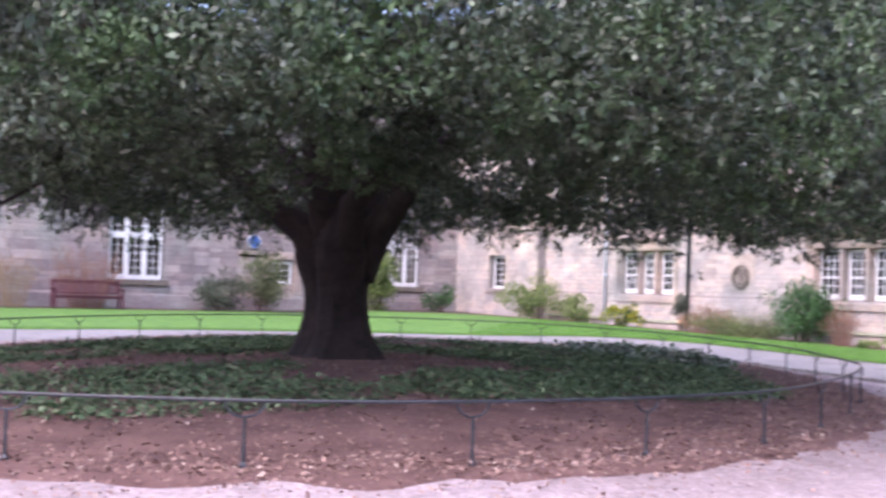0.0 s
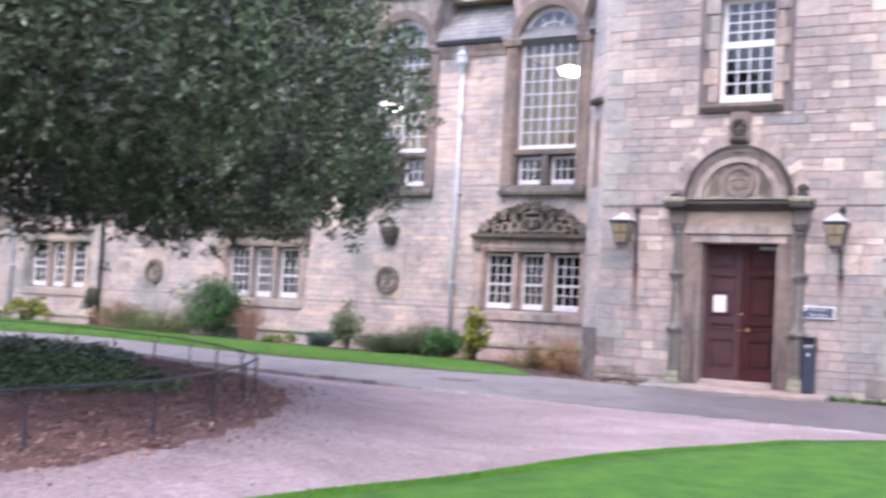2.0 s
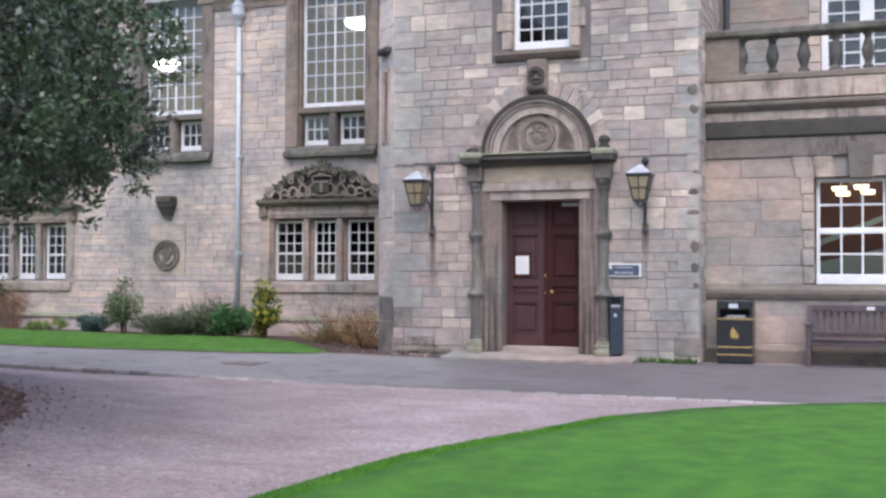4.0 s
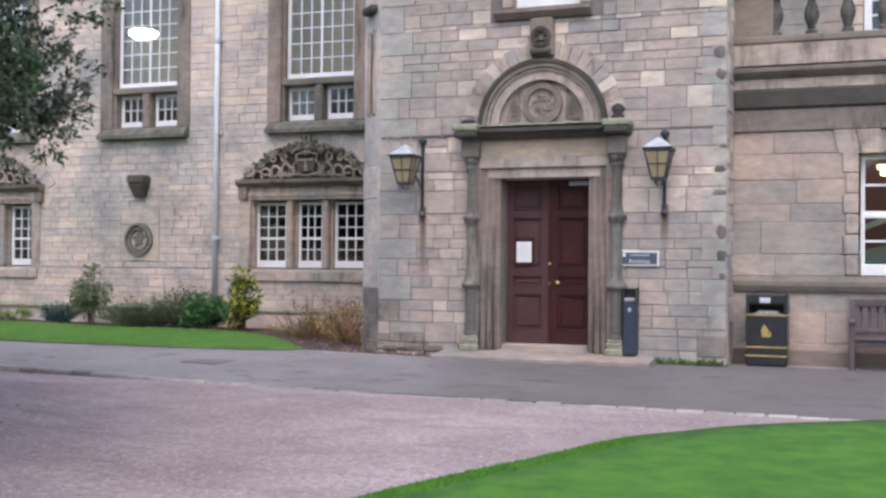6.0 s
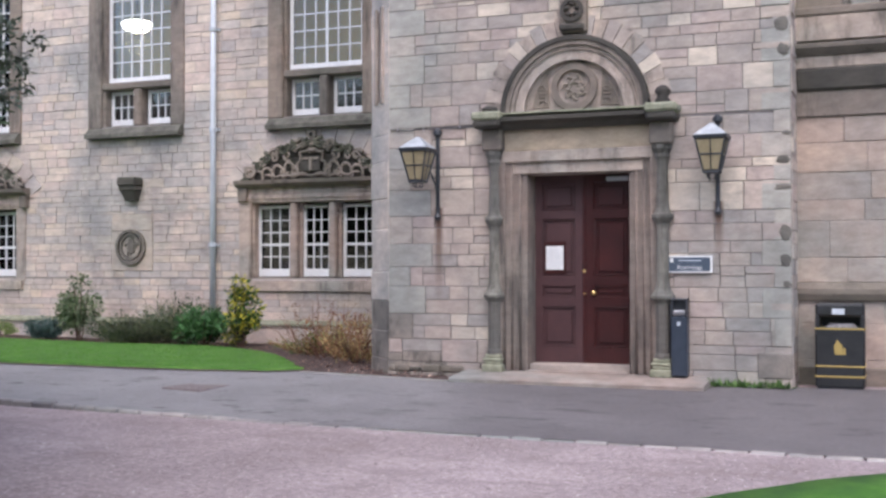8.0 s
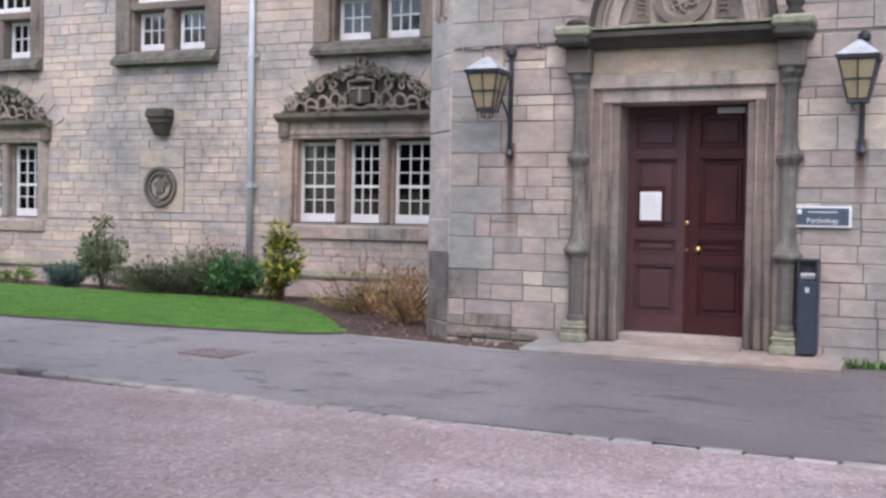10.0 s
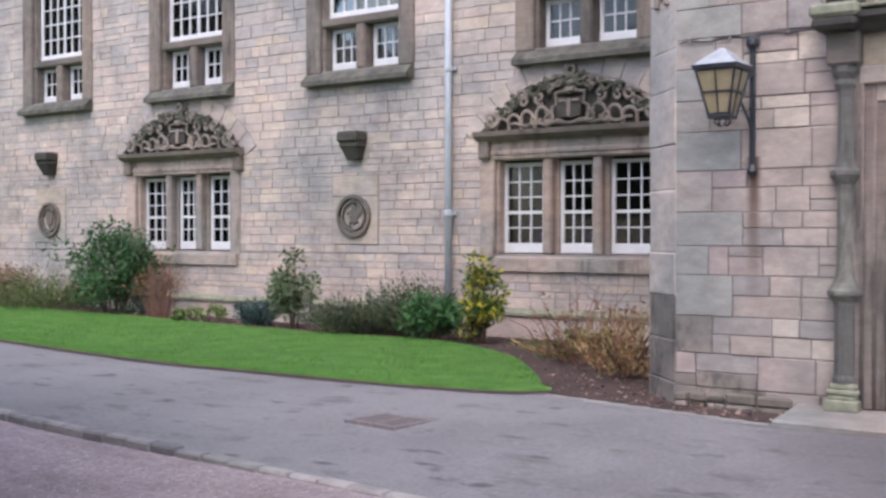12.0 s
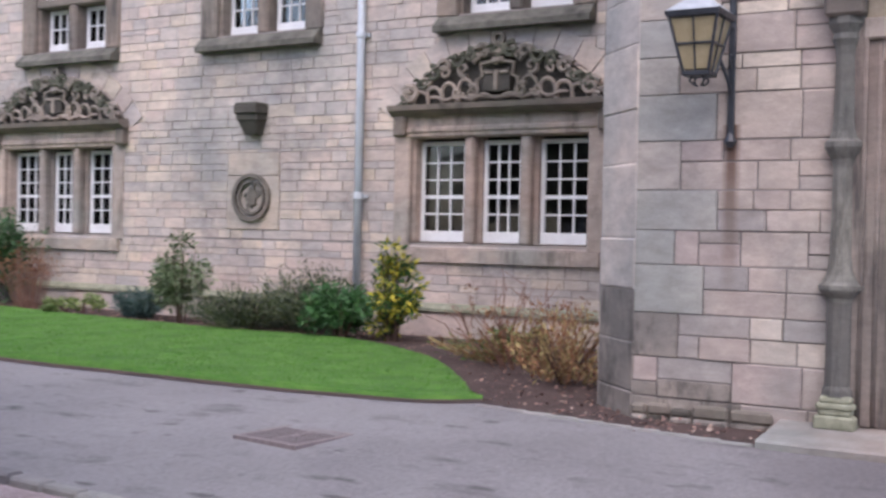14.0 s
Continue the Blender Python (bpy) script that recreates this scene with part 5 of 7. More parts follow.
def wall_lantern(y, yl):
    """A tapered four-sided lantern on a wrought-iron wall bracket."""
    top = thing("wall_lantern", "black iron wall lantern with amber panes and pale roof", "lantern", "lanterns beside the door")
    part("wall_bar", Build().soft(T - 0.06, T - 0.026, y - 0.025, y + 0.025, 2.12, 3.2, 0.008).lathe([(0.02, 3.18), (0.06, 3.22), (0.06, 3.26), (0.02, 3.3)], T - 0.045, y, 10).lathe([(0.02, 2.08), (0.05, 2.12), (0.02, 2.18)], T - 0.045, y, 8), iron, top)
    br = Build()
    x = 19.62
    br.tube([(T - 0.05, y, 2.95), (T - 0.2, (y + yl) / 2, 2.98), (x, yl, 3.0)], 0.016, 8)
    br.tube([(T - 0.05, y, 2.45 + 0.0), (T - 0.13, y, 2.55), (T - 0.2, (y + yl) / 2, 2.75), (x + 0.17, yl, 2.96)], 0.013, 8)
    br.tube([(T - 0.06 - 0.05 * math.sin(i * 0.7) * (1 - i / 12), y, 2.7 + 0.06 * math.cos(i * 0.7) * (1 - i / 12)) for i in range(10)], 0.01, 6)
    part("bracket", br, iron, top)
    def frustum(r0, z0, r1, z1):
        b = Build()
        b.v = [(x + sx * r, yl + sy * r, z) for r, z in ((r0, z0), (r1, z1)) for sx, sy in ((-1, -1), (1, -1), (1, 1), (-1, 1))]
        b.f = [(0, 1, 5, 4), (1, 2, 6, 5), (2, 3, 7, 6), (3, 0, 4, 7), (3, 2, 1, 0), (4, 5, 6, 7)]
        return b
    b = frustum(0.19, 2.96, 0.2, 3.0)
    part("roof_rim", b, iron, top)
    # The pale tone paints the sky's reflection on the roof panels.
    part("roof", frustum(0.195, 3.0, 0.02, 3.15), sky_pale, top, "pyramid roof in a pale grey that imitates sky reflection")
    part("globe", frustum(0.085, 2.6, 0.165, 2.95), lantern_glass, top, "amber frosted panes")
    for sx, sy in ((-1, -1), (1, -1), (1, 1), (-1, 1), (-1, 0), (1, 0), (0, -1), (0, 1)):
        part("cage_bar", Build().tube([(x + sx * 0.09, yl + sy * 0.09, 2.58), (x + sx * 0.175, yl + sy * 0.175, 2.97)], 0.011 if sx and sy else 0.007, 6), iron, top)
    for k in (0.0, 0.5):
        r, z = 0.09 + 0.085 * k, 2.58 + 0.39 * k
        ring = [(x - r, yl - r, z), (x + r, yl - r, z), (x + r, yl + r, z), (x - r, yl + r, z), (x - r, yl - r, z)]
        part("cage_ring", Build().tube(ring, 0.009, 6), iron, top)
    cr = Build().soft(x - 0.1, x + 0.1, yl - 0.1, yl + 0.1, 2.555, 2.58, 0.006)
    for k in range(4):
        a = radians(90 * k + 45)
        cr.tube([(x + 0.05 * math.cos(a) * (1 + 0.5 * math.sin(i)), yl + 0.05 * math.sin(a) * (1 + 0.5 * math.sin(i)), 2.55 - 0.015 * i) for i in range(5)], 0.008, 6)
    part("foot", cr, iron, top)


# Pale grey stands in for sky mirrored in the lantern tops.
sky_pale = mottled("sky_pale_roof", (0.26, 0.28, 0.3), (0.46, 0.48, 0.5), 9.0, 0.45, 0.002)
lantern_glass = mottled("amber_glass", (0.27, 0.22, 0.13), (0.36, 0.30, 0.19), 6.0, 0.25, 0.001)
wall_lantern(7.51, 7.63)
wall_lantern(3.85, 3.86)


def wall_sign():
    top = thing("wall_sign", "small slate-blue sign with white border reading Psychology", "sign")
    part("board", Build().soft(T - 0.055, T - 0.026, 3.92, 4.47, 1.38, 1.59, 0.004), white_paint, top)
    part("face", Build().soft(T - 0.059, T - 0.054, 3.945, 4.445, 1.4, 1.57, 0.002), sign_blue, top)
    font = bpy.data.curves.new("sign_text", "FONT")
    font.body, font.size, font.align_x = "Psychology", 0.068, "CENTER"
    font.extrude = 0.001
    txt = new("lettering", font)
    txt.parent = top
    txt.matrix_world = pose(T - 0.061, 4.19, 1.425, 90, 0, -90)
    font.materials.append(white_paint)
    part("text_bar", Build().box(T - 0.0605, T - 0.0585, 4.05, 4.33, 1.525, 1.537), grey_paint, top)
    part("crest", Build().soft(T - 0.061, T - 0.058, 4.39, 4.43, 1.51, 1.56, 0.004), white_paint, top)


sign_blue = mottled("slate_blue_sign", (0.05, 0.07, 0.10), (0.07, 0.095, 0.13), 5.0, 0.4, 0.0005)
wall_sign()


def ash_bin():
    top = thing("cigarette_bin", "tall narrow dark blue-grey metal cigarette bin on the step", "bin")
    x0, x1, y0, y1, z = 19.83, 20.01, 4.2, 4.4, 0.12
    part("body", Build().soft(x0, x1, y0, y1, z, 0.86, 0.02), bin_blue, top)
    part("hood", Build().soft(x0 + 0.1, x1, y0, y1, 0.85, 1.07, 0.01).soft(x0, x1, y0, y0 + 0.025, 0.85, 1.07, 0.01).soft(x0, x1, y1 - 0.025, y1, 0.85, 1.07, 0.01).soft(x0, x1, y0, y1, 1.04, 1.07, 0.01), iron, top)
    part("stubber", Build().soft(x0 - 0.005, x0 + 0.1, y0 + 0.02, y1 - 0.02, 0.86, 0.93, 0.02), steel, top, "bare metal stub plate")
    part("emblem", Build().soft(x0 - 0.004, x0, 4.28, 4.32, 0.74, 0.79, 0.004), grey_paint, top)


bin_blue = mottled("blue_grey_metal", (0.02, 0.029, 0.045), (0.036, 0.048, 0.068), 5.0, 0.4, 0.001)
steel = mottled("bare_steel", (0.4, 0.4, 0.42), (0.6, 0.6, 0.62), 12.0, 0.35, 0.001, metal=1.0)
ash_bin()


def litter_bin():
    top = thing("litter_bin", "black square litter bin with gold bands and emblem by the wall", "bin")
    x0, x1, y0, y1 = 20.12, 20.6, 2.2, 2.75
    part("body", Build().soft(x0, x1, y0, y1, 0.03, 0.66, 0.02), bin_black, top)
    part("plinth", Build().soft(x0 + 0.02, x1 - 0.02, y0 + 0.02, y1 - 0.02, -0.02, 0.04, 0.01), iron, top)
    part("hood", Build().soft(x0, x1, y0, y1, 0.86, 1.02, 0.03).soft(x0, x1, y0, y0 + 0.05, 0.64, 0.88, 0.01).soft(x0, x1, y1 - 0.05, y1, 0.64, 0.88, 0.01).soft(x1 - 0.05, x1, y0, y1, 0.64, 0.88, 0.01).soft(x0 - 0.002, x0 + 0.02, y0, y1, 0.64, 0.74, 0.005), bin_black, top)
    part("litter", Build().soft(x0 + 0.05, x1 - 0.06, y0 + 0.08, y1 - 0.1, 0.6, 0.78, 0.05), litter_white, top, "pale rubbish heaped in the opening")
    for z in (0.71, 0.27, 0.15):
        part("band", Build().soft(x0 - 0.008, x1 + 0.006, y0 - 0.008, y1 + 0.008, z, z + 0.022, 0.004), gold, top, "gold band")
    part("emblem", Build().prism([(2.44, 0.42), (2.53, 0.42), (2.54, 0.52), (2.5, 0.6), (2.48, 0.56), (2.45, 0.54)], x0 - 0.006, x0 - 0.001).soft(x0 - 0.006, x0, 2.41, 2.44, 0.42, 0.5, 0.003), gold, top)
    part("crest", Build().soft(x0 - 0.006, x0, 2.42, 2.56, 0.89, 0.96, 0.01), grey_paint, top)


bin_black = mottled("black_plastic", (0.012, 0.013, 0.014), (0.028, 0.028, 0.03), 6.0, 0.35, 0.001)
gold = mottled("dull_gold_paint", (0.30, 0.21, 0.06), (0.42, 0.31, 0.1), 12.0, 0.45, 0.0005)
litter_white = mottled("crumpled_litter", (0.08, 0.075, 0.08), (0.6, 0.58, 0.58), 12.0, 0.7, 0.02)
litter_bin()


def bench(m, mat, label, length=1.8):
    """A slatted timber park bench facing -x, seat centre at the origin."""
    top = thing("bench", label, "bench", m=m)
    h = length / 2
    for s in (-1, 1):
        b = Build().soft(-0.28, -0.2, s * h - 0.035, s * h + 0.035, 0, 0.64, 0.008)
        part("leg", b, mat, top)
        part("leg", Build().along_y([(0.2, 0), (0.28, 0), (0.3, 0.42), (0.4, 0.93), (0.34, 0.93), (0.22, 0.42)], s * h - 0.035, s * h + 0.035), mat, top)
        part("armrest", Build().soft(-0.33, 0.3, s * h - 0.045, s * h + 0.045, 0.62, 0.665, 0.01), mat, top)
        part("side_rail", Build().soft(-0.25, 0.26, s * h - 0.025, s * h + 0.025, 0.33, 0.4, 0.008), mat, top)
    for k in range(5):
        part("seat_slat", Build().soft(-0.28 + 0.105 * k, -0.19 + 0.105 * k, -h, h, 0.405, 0.43, 0.006), mat, top)
    part("front_rail", Build().soft(-0.25, -0.21, -h, h, 0.32, 0.4, 0.008), mat, top)
    part("top_rail", Build().soft(0.335, 0.39, -h, h, 0.83, 0.94, 0.012), mat, top)
    part("lower_rail", Build().soft(0.25, 0.3, -h, h, 0.47, 0.53, 0.008), mat, top)
    n = int(length / 0.105)
    for k in range(n):
        y = -h + (k + 0.5) * length / n
        part("back_slat", Build().along_y([(0.27, 0.52), (0.295, 0.52), (0.37, 0.84), (0.345, 0.84)], y - 0.032, y + 0.032), mat, top)
    return top


bench_wood = mottled("weathered_purple_brown_wood", (0.055, 0.042, 0.045), (0.11, 0.085, 0.088), 4.0, 0.75, 0.004, 60.0)
bench_red = mottled("dark_red_bench_wood", (0.075, 0.018, 0.026), (0.125, 0.035, 0.045), 4.0, 0.6, 0.003)
b1 = bench(pose(20.33, 0.47, gz(20.3, 0.5) + 0.012), bench_wood, "weathered grey-brown slatted wooden bench against the wing wall")
part("plaque", Build().soft(0.327, 0.336, -0.06, 0.06, 0.86, 0.91, 0.002), white_paint, b1, "small pale plaque")

# ---- the right wing ----
bands = thing("string_course", "moulded and soot-streaked stone bands of the low wing", "moulding", kind="structure")
part("sill_band", Build().along_y([(R + 0.02, 1.04), (R - 0.06, 1.04), (R - 0.1, 1.12), (R - 0.1, 1.18), (R - 0.03, 1.26), (R + 0.02, 1.26)], -10, 2.998), weathered, bands)
part("foot_band", Build().soft(R - 0.05, R + 0.02, -10, 2.998, -0.3, 0.22, 0.02), weathered, bands)
part("lower_band", Build().soft(R - 0.05, R + 0.02, -10, 2.998, 3.3, 3.62, 0.015), brown_jamb, bands)
part("frieze_band", Build().soft(R - 0.09, R + 0.02, -10, 2.998, 3.62, 3.9, 0.03), blackened, bands)
part("plain_band", Build().soft(R - 0.05, R + 0.02, -10, 2.998, 3.9, 4.06, 0.01), dressed, bands)
part("drip_band", Build().along_y([(R + 0.02, 4.06), (R - 0.08, 4.06), (R - 0.16, 4.14), (R - 0.16, 4.18), (R + 0.02, 4.24)], -10, 2.998), weathered, bands)
part("parapet_band", Build().soft(R - 0.06, R + 0.02, -10, 2.998, 4.24, 4.55, 0.01), dressed, bands)
part("balcony_floor", Build().box(R + 0.03, 23.0, -10, 2.99, 4.4, 4.54), mortar, bands)


def balustrade():
    top = thing("balustrade", "grey stone balustrade with turned balusters on the low wing", "balustrade")
    part("base_rail", Build().soft(R - 0.08, R + 0.26, -10, 2.998, 4.55, 4.66, 0.02), weathered, top)
    part("top_rail", Build().soft(R - 0.1, R + 0.28, -10, 2.998, 5.27, 5.4, 0.03), sill_stone, top)
    part("pier", Build().soft(R - 0.03, R + 0.22, 2.45, 2.995, 4.65, 5.28, 0.015), weathered, top)
    prof = [(0.085, 4.655), (0.085, 4.72), (0.055, 4.75), (0.06, 4.8), (0.1, 4.92), (0.105, 4.98), (0.07, 5.1), (0.05, 5.16), (0.065, 5.18), (0.05, 5.2), (0.085, 5.22), (0.085, 5.275)]
    me = Build().lathe(prof, 0, 0, 12).mesh("baluster", column_foot)
    y = 2.42
    while y > -9:
        ob = new("baluster", me)
        ob.parent = top
        ob.location = (R + 0.09, y, 0)
        y -= 0.485


balustrade()


def right_window():
    top = window_thing("broad white many-paned sash window of the low wing")
    x = R + 0.14
    sash(top, x, -0.12, 1.28, 1.27, 2.13, 4, 2, 0.06, foot=0.16, bar_w=0.03)
    sash(top, x + 0.05, -0.12, 1.28, 2.1, 2.96, 4, 2, 0.06, foot=0.07, bar_w=0.03)
    for s in (-1, 1):
        for k in range(6):
            z = 1.27 + 0.285 * k
            y = 0.58 + s * 0.72
            w = 0.21 if k % 2 else 0.17
            part("jamb_stone", Build().soft(R - 0.045, R + 0.14, min(y, y + s * w), max(y, y + s * w), z + 0.006, z + 0.279, 0.015), dressed, top)
    for k, a in enumerate((-1.0, -0.68, -0.4, 0.4, 0.68)):
        y = 0.58 + a
        part("arch_stone", Build().prism([(y + 0.004, 2.97), (y + 0.3, 2.97), (y + 0.3 + 0.1 * (a + 0.15), 3.3), (y + 0.1 * a, 3.3)], R - 0.045, R + 0.14), dressed, top)
    part("keystone", Build().prism([(0.44, 2.94), (0.76, 2.94), (0.8, 3.5), (0.4, 3.5)], R - 0.13, R + 0.1), weathered, top)
    up = window_thing("white glazed double doors behind the balustrade")
    xx = 23.12
    for y0, y1 in ((0.49, 1.26), (-0.28, 0.49)):
        sash(up, xx, y0, y1, 4.6, 6.68, 2, 7, 0.12, foot=0.3, bar_w=0.025)
    part("lintel", Build().soft(22.95, 23.2, -0.6, 1.6, 6.7, 6.95, 0.015).soft(22.86, 23.1, 0.35, 0.65, 6.8, 7.05, 0.02), dressed, up)
    for s in (-1, 1):
        for k in range(7):
            y = 0.49 + s * 0.78
            part("jamb_stone", Build().soft(22.955, 23.15, min(y, y + s * 0.2), max(y, y + s * 0.2), 4.6 + 0.3 * k + 0.006, 4.9 + 0.3 * k - 0.006, 0.012), stone_pink, up)


right_window()
dp = thing("downpipe", "thin dark iron waste pipe in the corner of the upper wall", "drainpipe")
part("pipe", Build().tube([(22.6, 2.86, 4.56), (22.6, 2.86, 10)], 0.06, 8), iron, dp)
part("bracket", Build().soft(22.5, 22.99, 2.75, 2.97, 5.55, 5.75, 0.03), iron, dp)

# ---- lit rooms ----
room_wine = mottled("brown_red_room", (0.12, 0.05, 0.04), (0.2, 0.09, 0.07), 0.8, 0.8, 0.002)
room_teal = mottled("pale_teal_paint", (0.30, 0.40, 0.40), (0.42, 0.50, 0.50), 2.0, 0.6, 0.001)
room("room_right", R + 0.5, R + 3.2, -2.8, 2.9, 0.3, 4.1, room_wine, "lit stairwell room behind the low wing's window")
room("room_right_upper", 23.4, 26, -3, 2.9, 4.4, 8, room_dark, "plain room behind the balcony doors")
flight = thing("staircase", "pale sloping stair flight seen through the window", "staircase")
part("stringer", Build().prism([(1.3, 1.95), (-0.9, 2.85), (-0.9, 2.95), (1.3, 2.05)], R + 2.4, R + 2.5), room_teal, flight)
part("soffit", Build().prism([(1.6, 0.9), (-1.6, 0.9), (-1.6, 2.1), (-0.2, 2.0), (1.6, 1.6)], R + 2.6, R + 2.8), room_teal, flight)
for k, (x, y, z) in enumerate(((R + 1.3, 0.95, 2.9), (R + 1.3, 0.6, 2.92), (R + 1.75, 0.9, 2.84), (R + 1.75, 0.5, 2.86))):
    fl = thing("ceiling_light", "lit warm ceiling light panel in the stairwell", "lamp", "ceiling lights of the stairwell")
    part("diffuser", Build().soft(x - 0.1, x + 0.1, y - 0.11, y + 0.11, z - 0.05, z, 0.01), lamp_tube, fl)
    part("frame", Build().soft(x - 0.12, x + 0.12, y - 0.13, y + 0.13, z, z + 0.02, 0.01), white_paint, fl)
    part("stem", Build().tube([(x, y, z + 0.02), (x, y, 4.1)], 0.01, 6), iron, fl)
box_teal = thing("storage_box", "teal plastic box on the window ledge", "box")
bin_teal = mottled("teal_plastic", (0.02, 0.12, 0.10), (0.04, 0.18, 0.15), 4.0, 0.5, 0.001)
part("body", Build().soft(R + 0.26, R + 0.48, 0.95, 1.22, 1.245, 1.44, 0.02), bin_teal, box_teal)
part("lid", Build().soft(R + 0.25, R + 0.49, 0.94, 1.23, 1.44, 1.47, 0.008), bin_teal, box_teal)
PENDANTS = [(27.4, 12.32, 7.7), (27.4, 17.9, 7.0)]
for p in PENDANTS:
    pendant(*p)
hall = new("hall_light", bpy.data.lights.new("hall_light", "POINT"))
hall.data.energy, hall.data.color, hall.data.shadow_soft_size = 26, (1.0, 0.82, 0.5), 0.3
hall.location = (27.4, 12.15, 7.3)
hall2 = new("hall_light", hall.data)
hall2.location = (27.4, 17.9, 6.6)
stair = new("stair_light", bpy.data.lights.new("stair_light", "POINT"))
stair.data.energy, stair.data.color, stair.data.shadow_soft_size = 22, (1.0, 0.85, 0.62), 0.3
stair.location = (R + 1.5, 0.5, 3.2)

# ---- the far range ----
NW = pose(0, N, 0, 0, 0, 90)


def north_window(c, half, z0, z1, cross):
    top = window_thing("tall white mullioned window of the far range", NW)
    part("window_sill", Build().soft(-0.12, 0.3, c - half - 0.2, c + half + 0.2, z0 - 0.2, z0, 0.02), weathered, top)
    n = 3
    for k in range(n):
        a, b = c - half + 2 * half * k / n, c - half + 2 * half * (k + 1) / n
        sash(top, 0.12, a, b, z0, cross, 2, 5, 0.1, bar_w=0.02, foot=0.16)
        sash(top, 0.12, a, b, cross, z1, 2, 5, 0.1, bar_w=0.02, foot=0.12)


north_window(-11.22, 0.96, 1.2, 4.1, 2.75)
north_window(-21.85, 0.9, 1.25, 4.2, 2.85)
nd = window_thing("small arched niche window of the far range", NW)
sash(nd, 0.15, -17.25, -16.35, 1.2, 2.05, 2, 3, 0.1)
part("window_sill", Build().soft(-0.06, 0.3, -17.6, -14.2, 0.62, 0.76, 0.02).soft(0.1, 0.3, -17.3, -16.3, 0.76, 1.2, 0.01), stone_pale, nd)
part("surround", Build().soft(-0.03, 0.15, -17.6, -17.28, 0.76, 2.3, 0.02).soft(-0.03, 0.15, -16.3, -15.0, 0.76, 2.3, 0.02).soft(-0.03, 0.15, -17.6, -15.0, 2.12, 2.4, 0.02), stone_pale, nd)
plq = thing("wall_plaque", "small blue round plaque on the dark wall", "plaque", m=NW)
plaque_blue = mottled("blue_enamel", (0.03, 0.08, 0.25), (0.05, 0.13, 0.36), 4.0, 0.3, 0.0005)
part("disc", Build().arc(-15.6, 2.75, 0.01, 0.24, 0, 360, -0.06, -0.02, 20), plaque_blue, plq)
part("rim", Build().arc(-15.6, 2.75, 0.235, 0.27, 0, 360, -0.07, -0.02, 20), grey_paint, plq)
nplinth = part("plinth_north", Build().soft(-0.08, 0.0, -24.5, 14, -0.3, 0.68, 0.03), stone_plum)
nplinth.matrix_world = NW
tagged(nplinth, "dark stone plinth of the far range", "plinth", kind="structure")
bench(pose(9.2, 38.4, gz(9.2, 38.4) + 0.05, 0, 0, 90), bench_red, "dark red painted wooden bench before the far range", 2.2)
room_n = Build().box(7, 24, N + 2.8, N + 2.9, 0, 5).box(7, 24, N + 0.5, N + 2.8, 0.2, 0.3).box(7, 24, N + 0.5, N + 2.8, 4.6, 4.7).box(7, 7.1, N + 0.5, N + 2.8, 0.3, 4.6).box(24, 24.1, N + 0.5, N + 2.8, 0.3, 4.6)
tagged(part("room_north", room_n, room_dark), "room behind the far range's windows, coloured dark to look unlit", "room", kind="structure")
lamp_warm = glow("lit_warm_shade", (1.0, 0.62, 0.22), 6.0)
for x, z in ((20.9, 2.95), (21.4, 1.8)):
    ob = thing("desk_lamp", "small lit warm lamp inside the far window", "lamp", "lamps in the far room")
    part("shade", Build().lathe([(0.16, z), (0.09, z + 0.2), (0.02, z + 0.22)], x, N + 1.3, 12), lamp_warm, ob)
    part("stem", Build().tube([(x, N + 1.3, 0.3), (x, N + 1.3, z + 0.02)], 0.015, 6), iron, ob)

room("room_tower", T + 0.62, T + 3.0, 3.4, 8.0, 4.6, 8.2, room_dark, "room behind the tower window, coloured dark to look unlit")
room("room_porch", T + 0.62, T + 2.0, 4.4, 6.8, 0.1, 3.0, room_dark, "hall behind the closed door, coloured dark to look unlit")


